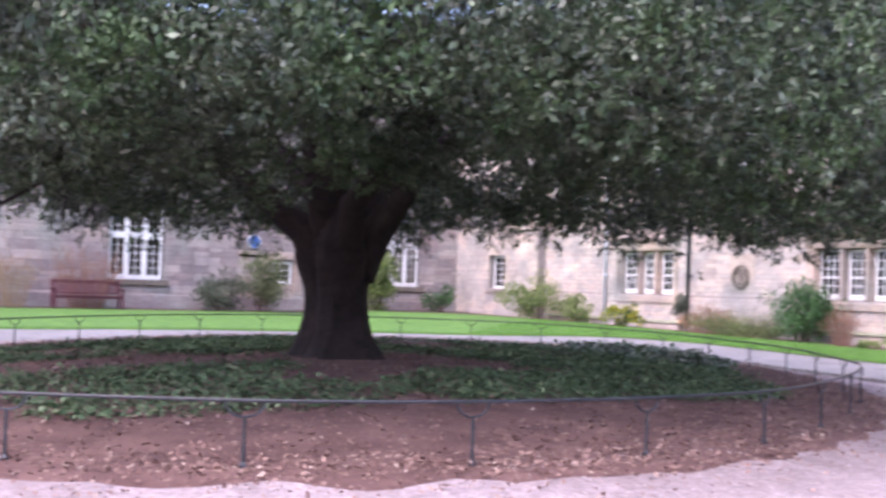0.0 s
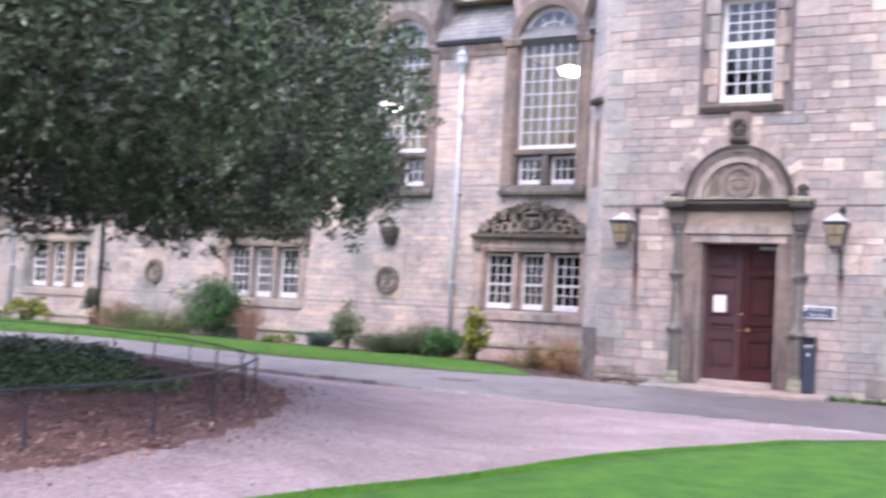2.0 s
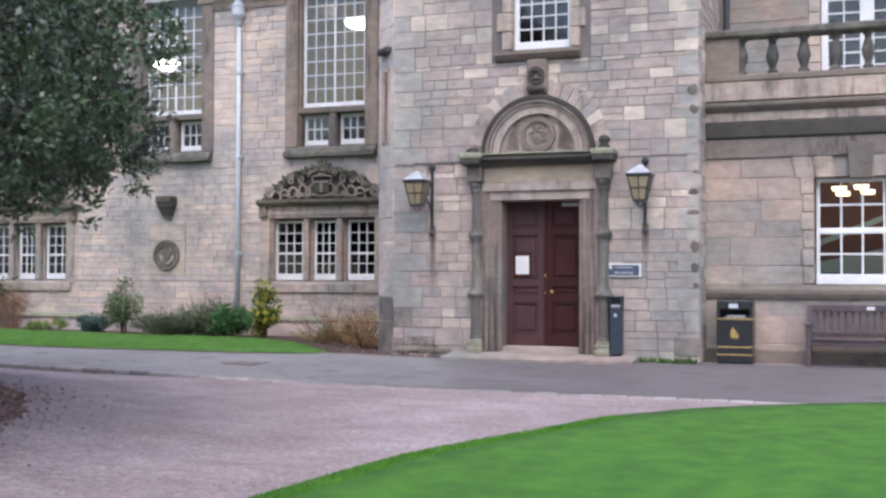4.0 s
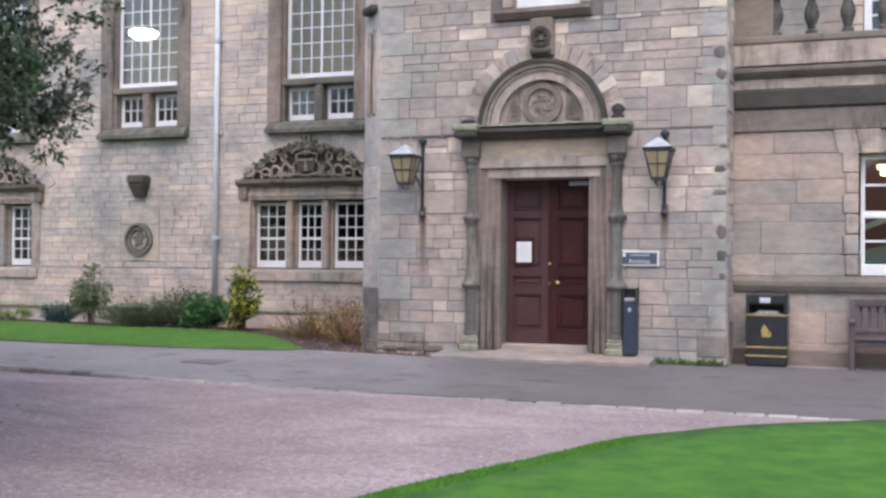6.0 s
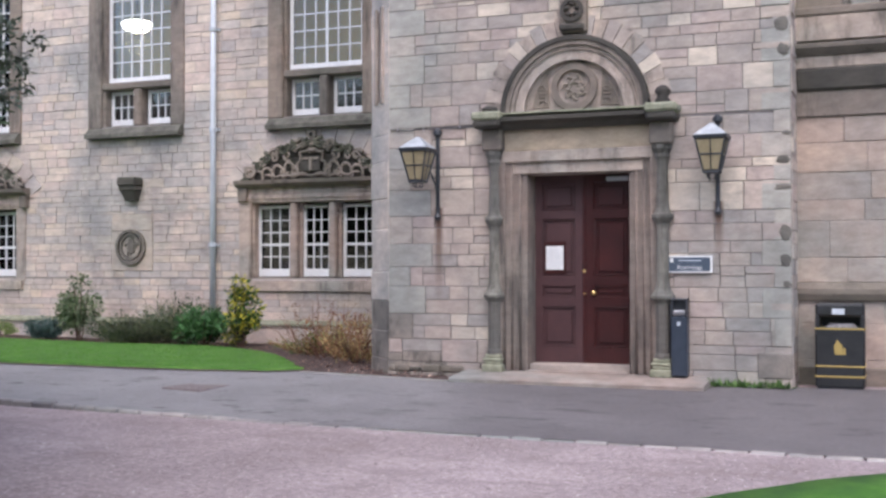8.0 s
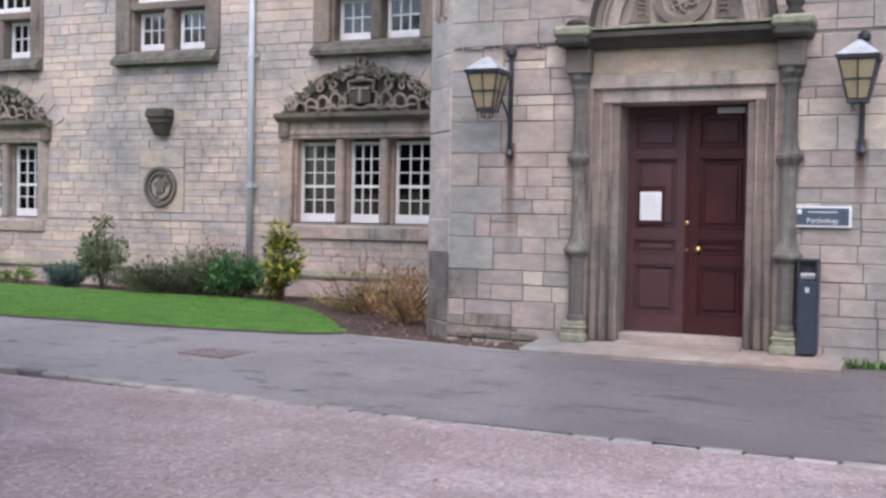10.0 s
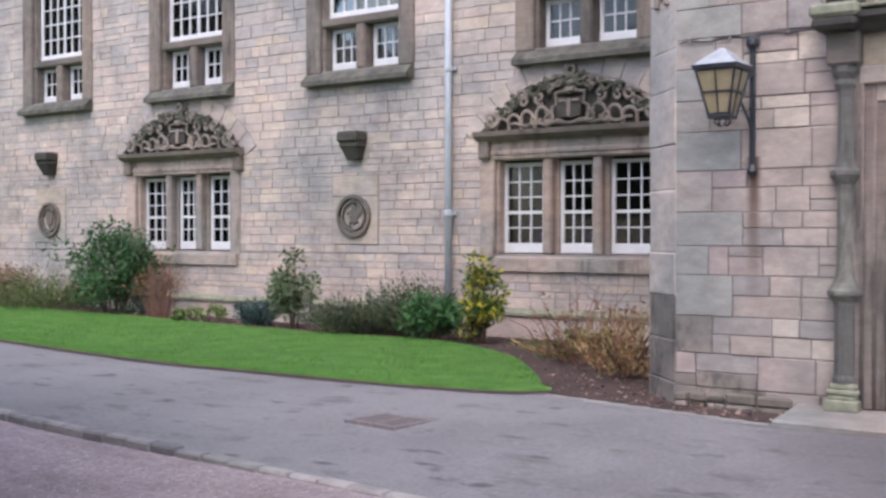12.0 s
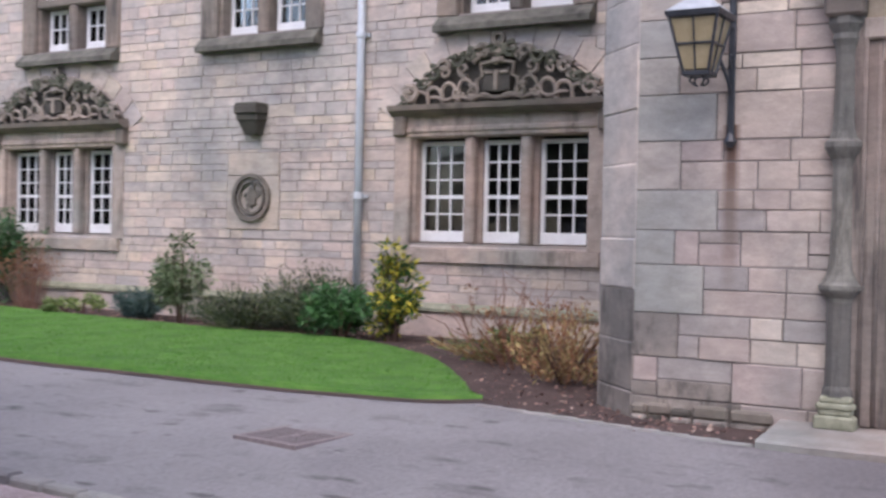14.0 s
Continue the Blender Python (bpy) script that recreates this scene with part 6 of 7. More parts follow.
def tower_quoins():
    """Large grey-green corner stones up the tower's left edge, and dark toothed stones up its right edge."""
    top = thing("quoins", "large grey-green dressed corner stones of the tower", "quoin", kind="structure")
    rng = random.Random(12)
    for a, b, w in QUOINS:
        part("block", Build().soft(T - rng.uniform(0.01, 0.018), T + 0.02, 8.24 - w + 0.004, 8.238, a + 0.003, b - 0.003, 0.005), sooty if a < 0.8 else stone_grey, top)
    for k, (a, b, w) in enumerate(QUOINS):
        w = 0.34 if k % 2 else 0.2
        part("block", Build().soft(T - rng.uniform(0.012, 0.02), T + 0.02, 3.004, 3.0 + w, a + 0.003, b - 0.003, 0.006), stone_grey, top)
    for z, h, d in ((1.2, 0.1, 0.12), (1.42, 0.2, 0.15), (1.76, 0.2, 0.14), (2.36, 0.09, 0.2), (2.68, 0.1, 0.18), (3.02, 0.06, 0.1), (3.98, 0.15, 0.16), (4.28, 0.16, 0.19)):
        bm = bmesh.new()
        bmesh.ops.create_icosphere(bm, subdivisions=2, radius=1.0)
        for q in bm.verts:
            k = 1 + 0.5 * noise.noise((q.co.x * 1.6 + z * 5, q.co.y * 1.6, q.co.z * 1.6))
            q.co = Vector((T - 0.012 + 0.014 * q.co.x * k, 3.0 + 0.5 * d + 0.5 * d * q.co.y * k, z + 0.5 * h + 0.5 * h * q.co.z * k))
        part("pitted_stone", bm, pitted, top, "blackened pitted stone")
    part("block", Build().soft(T - 0.025, T + 0.02, 3.004, 3.4, 0.12, 0.42, 0.01), sooty, top)
    # broken footing under the front
    y = 7.15
    while y < 8.2:
        n = min(8.24, y + rng.uniform(0.16, 0.4))
        for z0, z1 in ((-0.1, 0.06), (0.06, rng.uniform(0.12, 0.17))):
            part("footing_stone", Build().soft(T - rng.uniform(0.03, 0.085), T + 0.02, y + 0.006, n - 0.006, z0, z1, 0.02), rng.choice((sooty, weathered, blackened)), top)
        y = n


tower_quoins()
# ---- leaves ----
def leaf_quads(rng, base, way, size, width=0.42, curl=0.25, lay=0.0):
    """Arrays of folded leaves: base (n, 3), way (n, 3) along the leaf, size (n,)."""
    n = len(base)
    way = way / np.maximum(np.linalg.norm(way, axis=1, keepdims=True), 1e-6)
    side = np.cross(way, rng.normal(size=(n, 3)) + np.array([0, 0, lay]))
    side /= np.maximum(np.linalg.norm(side, axis=1, keepdims=True), 1e-6)
    up = np.cross(side, way)
    s = size[:, None]
    mid = base + way * s * 0.5 + up * s * curl * 0.3
    tip = base + way * s - up * s * curl * 0.25
    v = np.stack([base, mid + side * s * width * 0.5, tip, mid - side * s * width * 0.5], 1).reshape(-1, 3)
    f = np.arange(4 * n).reshape(-1, 4)
    return v, f


def scatter_ball(rng, centres, radii, per, size, outward=1.0, droop=0.0, flat=0.8):
    """Leaves through balls round the centres."""
    c = np.repeat(centres, per, 0)
    r = np.repeat(radii, per)
    d = rng.normal(size=c.shape)
    d /= np.linalg.norm(d, axis=1, keepdims=True)
    rad = rng.uniform(0.25, 1.0, len(c)) ** 0.6
    pos = c + d * (r * rad)[:, None] * np.array([1, 1, flat])
    way = d * outward + rng.normal(size=c.shape) * 0.55 + np.array([0, 0, -droop])
    return leaf_quads(rng, pos, way, rng.uniform(0.7, 1.3, len(c)) * size, 0.34)


# ---- the tree ----
def evergreen_oak():
    rng = np.random.default_rng(7)
    tx, ty = 6.53, 13.8
    tz = gz(tx, ty)
    top = thing("evergreen_oak", "broad dark evergreen oak with a forked trunk and low grey-green crown", "tree")
    b = Build()
    n, rings = 84, 34
    for k in range(rings + 1):
        h = k / rings * 3.3
        flare = 0.385 + 0.46 * math.exp(-h * 3.4) - 0.025 + 0.1 * smooth_step(0.9, 1.5, h) - 0.3 * smooth_step(1.5, 2.4, h)
        for i in range(n):
            a = 2 * math.pi * i / n
            r = flare * (1 + 0.10 * math.sin(3 * a + 0.8) + 0.08 * math.sin(5 * a + h) + 0.22 * math.exp(-h * 4) * math.sin(4 * a) + 0.05 * noise.noise((3 * math.cos(a), 3 * math.sin(a), h * 1.5)) + 0.09 * abs(noise.noise((7 * math.cos(a), 7 * math.sin(a), h * 0.8))) + 0.06 * abs(noise.noise((14 * math.cos(a), 14 * math.sin(a), h * 1.4))) + 0.1 * smooth_step(0.9, 1.6, h) * math.sin(3 * a + 0.3))
            b.v.append((tx + r * math.cos(a) - 0.03 * h, ty + r * math.sin(a), tz - 0.12 + h))
    b.f += [(k * n + i, k * n + (i + 1) % n, (k + 1) * n + (i + 1) % n, (k + 1) * n + i) for k in range(rings) for i in range(n)]
    b.f.append(tuple(rings * n + i for i in range(n)))
    part("trunk", b, bark, top, smooth=True)
    limb_ends = []
    side = Vector((0.855, -0.52, 0))
    ahead = Vector((0.52, 0.855, 0))
    limbs = [
        (0.26, 0.0, ((-0.2, 1.1), (-0.5, 1.68), (-1.0, 2.1), (-2.0, 2.8), (-3.6, 4.4))),
        (0.27, -0.15, ((-0.08, 1.2), (-0.24, 2.0), (-0.36, 2.7), (-0.5, 3.6), (-0.7, 5.8))),
        (0.27, 0.0, ((0.2, 1.1), (0.45, 1.68), (0.78, 2.2), (1.15, 2.75), (3.6, 4.6))),
        (0.22, 0.9, ((0.1, 1.2), (0.25, 2.0), (0.6, 2.8), (1.2, 3.8), (1.8, 5.6))),
        (0.2, 1.1, ((-0.15, 1.2), (-0.3, 2.0), (-0.9, 2.7), (-1.7, 3.5), (-2.6, 5.2))),
        (0.2, -1.0, ((0.12, 1.3), (0.2, 2.0), (0.7, 2.6), (1.4, 3.4), (2.0, 4.8))),
    ]
    for r, back, pts in limbs:
        line = [Vector((tx, ty, tz + h)) + side * o + ahead * (0.9 * back * max(0.0, h - 1.1)) for o, h in pts]
        smooth_line = [p.lerp(q, t) for p, q in zip(line, line[1:]) for t in (0.0, 0.33, 0.67)] + [line[-1]]
        k = len(smooth_line) - 1
        part("limb", Build().tube(smooth_line, [r * (1 - 0.62 * i / k) for i in range(k + 1)], 12), bark, top, smooth=True)
        limb_ends.append((line[-2], line[-1], r * 0.45))
    for p2, p3, r in limb_ends:
        for k in range(10):
            a = p2.lerp(p3, rng.uniform(0, 1))
            az = rng.uniform(0, 6.28)
            e = a + Vector((math.cos(az), math.sin(az), rng.uniform(-0.45, 0.35))) * rng.uniform(1.8, 4.5)
            m = a.lerp(e, 0.5) + Vector((0, 0, rng.uniform(0, 0.5)))
            part("branch", Build().tube([a, m, e, e + Vector((0.2 * math.cos(az), 0.2 * math.sin(az), -0.7))], [r * 0.4, r * 0.26, 0.025, 0.008], 6), bark, top)

    def outline(z):
        return np.interp(z, [1.6, 1.9, 2.5, 3.3, 4.8, 6.5, 8.5, 10.4], [6.9, 7.5, 8.35, 8.8, 8.3, 7.2, 5.2, 1.2])

    def hem(az):
        """Height of the drooping lower edge of the crown."""
        return 2.0 + 0.15 * np.cos(az + 2.1) + np.array([0.5 * noise.noise((2.6 * math.cos(a), 2.6 * math.sin(a), 4.0)) + 0.5 * noise.noise((8 * math.cos(a), 8 * math.sin(a), 1.0)) for a in az])

    # boughs: flattened domes of leaf sprays in three layers, with dark hollows between them
    centres, outs, sizes = [], [], []
    for n, inset, spread, lift in ((620, 0.5, 0.6, 0.25), (300, 1.7, 1.0, 0.35), (180, 2.9, 2.2, 0.45), (60, 4.8, 1.5, 1.2)):
        az = rng.uniform(0, 2 * math.pi, n)
        z = 1.75 + 8.2 * rng.uniform(0, 1, n) ** 1.9
        low = hem(az) + lift
        z = np.maximum(z, low + rng.uniform(0, 0.5, n))
        lobes = np.array([noise.noise((2.2 * math.cos(a), 2.2 * math.sin(a), h * 0.5)) for a, h in zip(az, z)])
        r = outline(z) * (1 + 0.05 * lobes) - inset - rng.uniform(0, spread, n)
        spot, size = np.stack([tx + r * np.cos(az), ty + r * np.sin(az), z], 1), rng.uniform(0.36, 0.8, n)
        kept = []
        for i in np.argsort(-size):
            if lobes[i] > -0.42 and all(np.linalg.norm((spot[i] - spot[j]) * np.array([1, 1, 1.35])) > 0.58 * (size[i] + size[j]) for j in kept):
                kept.append(i)
        centres.append(spot[kept])
        outs.append(np.stack([np.cos(az) * 0.75, np.sin(az) * 0.75, np.full(n, 0.6)], 1)[kept])
        sizes.append(size[kept])
    n = 84
    o, back, h = rng.uniform(-3.0, 3.2, n), rng.uniform(-4.2, -0.9, n), rng.uniform(2.35, 3.9, n)
    ok = (np.abs(o + 0.35) > 0.3) | (h > 3.3)
    centres.append(np.stack([tx + side.x * o + ahead.x * back, ty + side.y * o + ahead.y * back, h], 1)[ok])
    outs.append(np.tile(np.array([[-0.3, -0.55, 0.6]]), (n, 1))[ok])
    sizes.append(rng.uniform(0.32, 0.58, n)[ok])
    centres, outs, sizes = np.concatenate(centres), np.concatenate(outs), np.concatenate(sizes)
    sprays = 54
    c, o, a = np.repeat(centres, sprays, 0), np.repeat(outs, sprays, 0), np.repeat(sizes, sprays)
    d = rng.normal(size=c.shape) + 0.75 * o
    d /= np.linalg.norm(d, axis=1, keepdims=True)
    c = c + d * (a * rng.uniform(0.7, 1.12, len(a)))[:, None] * np.array([1, 1, 0.68])
    axis = d + np.array([0, 0, 0.15]) + rng.normal(size=d.shape) * 0.35
    axis /= np.linalg.norm(axis, axis=1, keepdims=True)
    leaves = 20
    base, way = np.repeat(c, leaves, 0), np.repeat(axis, leaves, 0)
    base = base + way * rng.uniform(-0.11, 0.06, (len(base), 1)) + rng.normal(size=base.shape) * 0.018
    v1, f1 = leaf_quads(rng, base, way * 0.75 + rng.normal(size=way.shape) * 0.55, rng.uniform(0.042, 0.078, len(base)), 0.44, 0.25, 0.9)
    m = 210000
    az = rng.uniform(0, 2 * math.pi, m)
    z = 2.1 + 7.9 * rng.uniform(0, 1, m) ** 1.35
    r = np.maximum(outline(z) - 0.75 - rng.uniform(0, 3.4, m), 0.3)
    lumps = np.array([noise.noise((0.8 * q * math.cos(b), 0.8 * q * math.sin(b), 0.9 * h)) for q, b, h in zip(r, az, z)])
    ok = (z > hem(az) + 0.45) & ((lumps > -0.22) | (z > 4.5))
    pos = np.stack([tx + r * np.cos(az), ty + r * np.sin(az), z], 1)[ok]
    v2, f2 = leaf_quads(rng, pos, rng.normal(size=pos.shape), rng.uniform(0.07, 0.14, len(pos)), 0.5)
    m = 110000
    az = rng.uniform(0, 2 * math.pi, m)
    z = 2.0 + 4.2 * rng.uniform(0, 1, m) ** 1.2
    r = outline(z) - 0.45 - rng.uniform(0, 1.0, m)
    lumps = np.array([noise.noise((0.9 * q * math.cos(b), 0.9 * q * math.sin(b), 1.1 * h)) for q, b, h in zip(r, az, z)])
    ok = (z > hem(az) + 0.3) & (lumps > 0.0)
    pos = np.stack([tx + r * np.cos(az), ty + r * np.sin(az), z], 1)[ok]
    v3, f3 = leaf_quads(rng, pos, rng.normal(size=pos.shape), rng.uniform(0.06, 0.1, len(pos)), 0.5)
    v = np.concatenate([v1, v2, v3])
    f = np.concatenate([f1, f2 + len(v1), f3 + len(v1) + len(v2)])
    crown = new("crown", quads("crown", v, f, oak_leaf))
    crown.parent = top
    tagged(crown, "dense grey-green leaf clumps with gaps", kind="stuff")


evergreen_oak()


# ---- railing round the tree ----
def hoop_railing():
    top = thing("tree_railing", "low black iron hoop railing round the tree bed", "railing")
    loop = resample(RIM + [RIM[0]], 241)
    part("top_rail", Build().tube([(x, y, gz(x, y) + 0.44) for x, y in loop], 0.0125, 6), iron, top)
    n = int(sum(math.dist(p, q) for p, q in zip(loop, loop[1:])) / 1.53)
    posts = resample(RIM + [RIM[0]], n + 1)
    for (x, y), (x2, y2) in zip(posts, posts[1:]):
        d = (Vector((x2, y2)) - Vector((x, y))).normalized()
        g = gz(x, y)
        p = part("post", Build().tube([(x, y, g - 0.1), (x, y, g + 0.335)], [0.014, 0.0115], 6).lathe([(0.03, g - 0.02), (0.028, g + 0.03), (0.014, g + 0.05)], x, y, 8), iron, top)
        part("fork", Build().tube([(x + d.x * 0.13 * math.cos(a), y + d.y * 0.13 * math.cos(a), g + 0.435 + 0.1 * math.sin(a)) for a in np.linspace(math.pi, 2 * math.pi, 9)], 0.0085, 6), iron, p)


hoop_railing()


# ---- planting ----
def ground_leaves(name, label, pts, size, mat, per=1, lift=0.02, flat=0.3, category="ground cover", up=0.6):
    rng = np.random.default_rng(len(pts))
    base = np.array([(x, y, gz(x, y) + lift) for x, y in pts])
    base = np.repeat(base, per, 0) + rng.normal(size=(len(pts) * per, 3)) * np.array([0.09, 0.09, 0.0])
    base[:, 2] += np.abs(rng.normal(size=len(base))) * 0.05 * flat / 0.3
    way = rng.normal(size=base.shape) * np.array([1, 1, 0.4]) + np.array([0, 0, up])
    v, f = leaf_quads(rng, base, way, rng.uniform(0.6, 1.4, len(base)) * size, 0.75, 0.25, 3.0)
    ob = new(name, quads(name, v, f, mat))
    return tagged(ob, label, category, kind="stuff")


ivy_leaf = leaf_material("ground_cover_leaf", [(0.0, (0.055, 0.1, 0.05)), (0.5, (0.1, 0.165, 0.08)), (0.85, (0.16, 0.23, 0.11)), (1.0, (0.24, 0.29, 0.17))], 0.65, 0.3, 0.6)
variegated = leaf_material("variegated_leaf", [(0.0, (0.08, 0.13, 0.06)), (0.6, (0.22, 0.28, 0.18)), (1.0, (0.5, 0.52, 0.42))], 0.5)
dead_leaf = leaf_material("fallen_leaf", [(0.0, (0.18, 0.11, 0.095)), (0.5, (0.25, 0.16, 0.135)), (0.85, (0.34, 0.225, 0.18)), (1.0, (0.46, 0.36, 0.30))], 0.9, 0.1, 0.3)
rng0 = random.Random(21)


def in_island(scale):
    a = rng0.uniform(0, 2 * math.pi)
    r = rim_radius(math.atan2(math.sin(a), math.cos(a))) * scale * math.sqrt(rng0.random())
    return HUB[0] + r * math.cos(a), HUB[1] + r * math.sin(a)


cover, tries = [], 0
while len(cover) < 7000 and tries < 60000:
    tries += 1
    x, y = in_island(0.86)
    m = noise.noise((x * 0.45, y * 0.45, 1.0)) + 0.4 * noise.noise((x * 1.6, y * 1.6, 7.0))
    near_trunk = math.hypot(x - 6.6, y - 13.4)
    band = (9.2 < y < 12.6 and 1.5 < x < 11.5) or (y > 14.3 and x > 2) or (x > 8 and 10.5 < y < 16)
    if band and m > -0.22 and near_trunk > 1.2 + 0.5 * rng0.random():
        cover.append((x, y))
ground_leaves("ivy_ground_cover", "dark green low ground cover under the oak", cover, 0.055, ivy_leaf, 9, 0.012, 0.22, up=0.1)
edge_plants = [(14.0 + rng0.gauss(0, 0.25), 16.6 + rng0.gauss(0, 0.9)) for _ in range(500)] + [(13.3 + rng0.gauss(0, 0.3), 14.6 + rng0.gauss(0, 0.5)) for _ in range(300)]
ground_leaves("variegated_ivy", "pale-edged variegated trailing plant on the tree bed", edge_plants, 0.11, variegated, 4, 0.02, 0.4)
litter = [in_island(1.03) for _ in range(26000)]
for _ in range(9000):
    x, y = rng0.choice(RIM)
    q = 1.0 + rng0.gauss(0.015, 0.045)
    litter.append((HUB[0] + (x - HUB[0]) * q + rng0.gauss(0, 0.25), HUB[1] + (y - HUB[1]) * q + rng0.gauss(0, 0.25)))
ground_leaves("fallen_leaves", "scattered brown and tan fallen leaves", litter, 0.036, dead_leaf, 1, 0.02, 0.05, "leaves", 0.05)

bed_bits = []
for _ in range(2600):
    k, t = rng0.randrange(0, 70), rng0.random()
    (ax, ay), (bx, by) = BED_EDGE[k], BED_WALL[k]
    bed_bits.append((ax + (bx - ax) * t, ay + (by - ay) * t))
ground_leaves("bed_litter", "small fallen leaves and chips on the bare soil", bed_bits, 0.04, dead_leaf, 1, 0.026, 0.08, "leaves", 0.1)


def shrub(name, label, x, y, w, h, mat, leaf=0.09, count=3000, stems=7, stem_mat=None, seed=1):
    """A leafy bush of stems and clumps, its foot on the soil."""
    rng = np.random.default_rng(seed)
    g = gz(x, y) + 0.02
    top = thing(name, label, "shrub")
    b = Build()
    ends = []
    for k in range(stems):
        a, q = rng.uniform(0, 6.28), rng.uniform(0.2, 0.95)
        e = Vector((x + 0.5 * w * q * math.cos(a), y + 0.5 * w * q * math.sin(a), g + h * rng.uniform(0.55, 0.98)))
        s = Vector((x + 0.08 * w * math.cos(a), y + 0.08 * w * math.sin(a), g - 0.05))
        b.tube([s, s.lerp(e, 0.5) + Vector((0, 0, 0.08 * h)), e], [0.016, 0.011, 0.004], 5)
        ends.append(e)
    part("stem_clump", b, stem_mat or twig, top)
    n = max(8, int(count / 60))
    d = rng.normal(size=(n, 3))
    d /= np.linalg.norm(d, axis=1, keepdims=True)
    rad = rng.uniform(0.25, 1.0, (n, 1)) ** 0.5
    c = np.array([x, y, g + 0.52 * h]) + d * rad * np.array([0.42 * w, 0.42 * w, 0.44 * h]) * (1 + 0.25 * rng.normal(size=(n, 1)))
    c[:, 2] = np.maximum(c[:, 2], g + 0.06)
    v, f = scatter_ball(rng, c, np.full(n, 0.17 * min(w, h) + 0.03), int(count / n), leaf, 0.7, 0.1)
    v[:, 2] = np.maximum(v[:, 2], g)
    ob = new("foliage", quads("foliage", v, f, mat))
    ob.parent = top
    tagged(ob, kind="stuff")


def twiggy(name, label, x, y, w, h, mat, count=60, seed=1, leaf_mat=None):
    """Bare upright stalks that fork and arch."""
    rng = np.random.default_rng(seed)
    g = gz(x, y) + 0.02
    top = thing(name, label, "shrub")
    b = Build()
    tips = []
    for k in range(count):
        a, q = rng.uniform(0, 6.28), math.sqrt(rng.uniform(0, 1))
        s = Vector((x + 0.22 * w * q * math.cos(a), y + 0.22 * w * q * math.sin(a), g - 0.03))
        e = Vector((x + 0.55 * w * q * math.cos(a), y + 0.55 * w * q * math.sin(a), g + h * rng.uniform(0.45, 1.0)))
        m = s.lerp(e, 0.55) + Vector((0, 0, 0.12 * h))
        b.tube([s, m, e], [0.008, 0.006, 0.003], 4)
        for j in range(2):
            o = m.lerp(e, rng.uniform(0, 0.8))
            t = o + Vector(rng.normal(size=3)) * 0.12 * h + Vector((0, 0, 0.1 * h))
            b.tube([o, t], [0.005, 0.002], 4)
            tips.append(t)
        tips.append(e)
    part("stalk_clump", b, mat, top)
    tagged(top.children[-1], kind="stuff")
    if leaf_mat:
        v, f = scatter_ball(rng, np.array(tips), np.full(len(tips), 0.07), 2, 0.07, 0.5, 0.4)
        v[:, 2] = np.maximum(v[:, 2], g)
        ob = new("withered_leaves", quads("withered_leaves", v, f, leaf_mat))
        ob.parent = top
        tagged(ob, kind="stuff")


def spiky(name, label, x, y, w, h, mats, count=900, seed=1, category="shrub"):
    """A bush of fine upright sprigs that fan out from its foot."""
    rng = np.random.default_rng(seed)
    g = gz(x, y) + 0.02
    top = thing(name, label, category)
    for k, mat in enumerate(mats):
        n = count // len(mats)
        az, q = rng.uniform(0, 6.28, n), np.sqrt(rng.uniform(0, 1, n))
        foot = np.stack([x + 0.3 * w * q * np.cos(az), y + 0.3 * w * q * np.sin(az), np.full(n, g)], 1)
        lean = np.stack([0.55 * w * q * np.cos(az), 0.55 * w * q * np.sin(az), h * rng.uniform(0.55, 1.05, n) * (1.05 - 0.35 * q * q)], 1) + rng.normal(size=(n, 3)) * 0.07 * h
        steps = 9
        t = np.tile(np.linspace(0.12, 1.0, steps), n)[:, None]
        base = np.repeat(foot, steps, 0) + np.repeat(lean, steps, 0) * t
        way = np.repeat(lean, steps, 0) / h + rng.normal(size=base.shape) * 0.5
        v, f = leaf_quads(rng, base, way, rng.uniform(0.05, 0.11, len(base)), 0.2)
        v[:, 2] = np.maximum(v[:, 2], g)
        ob = new("sprig_clump", quads("sprig_clump", v, f, mat))
        ob.parent = top
        tagged(ob, kind="stuff")
    stems = Build()
    for k in range(16):
        a = rng.uniform(0, 6.28)
        stems.tube([(x, y, g - 0.03), (x + 0.2 * w * math.cos(a), y + 0.2 * w * math.sin(a), g + 0.35 * h), (x + 0.4 * w * math.cos(a), y + 0.4 * w * math.sin(a), g + 0.7 * h)], [0.014, 0.01, 0.004], 5)
    part("stem_clump", stems, twig, top)


def greens(name, dark, mid, light):
    return leaf_material(name, [(0.0, dark), (0.55, mid), (1.0, light)], 0.5)


twig = mottled("brown_twigs", (0.05, 0.03, 0.022), (0.12, 0.07, 0.05), 10.0, 0.9, 0.003)
red_twig = mottled("reddish_stalks", (0.16, 0.08, 0.06), (0.32, 0.18, 0.13), 8.0, 0.85, 0.003)
tan_twig = mottled("tan_stalks", (0.20, 0.14, 0.075), (0.36, 0.27, 0.15), 8.0, 0.85, 0.003)
deep = greens("deep_green_leaf", (0.02, 0.055, 0.018), (0.04, 0.115, 0.035), (0.08, 0.18, 0.06))
dusky = greens("dusky_green_leaf", (0.035, 0.05, 0.03), (0.065, 0.085, 0.055), (0.11, 0.13, 0.09))
fresh = greens("fresh_green_leaf", (0.06, 0.11, 0.03), (0.13, 0.19, 0.05), (0.25, 0.29, 0.1))
olive = greens("olive_green_leaf", (0.05, 0.07, 0.03), (0.1, 0.125, 0.055), (0.19, 0.2, 0.1))
blue_leaf = greens("bluish_leaf", (0.03, 0.06, 0.05), (0.06, 0.11, 0.1), (0.11, 0.17, 0.16))
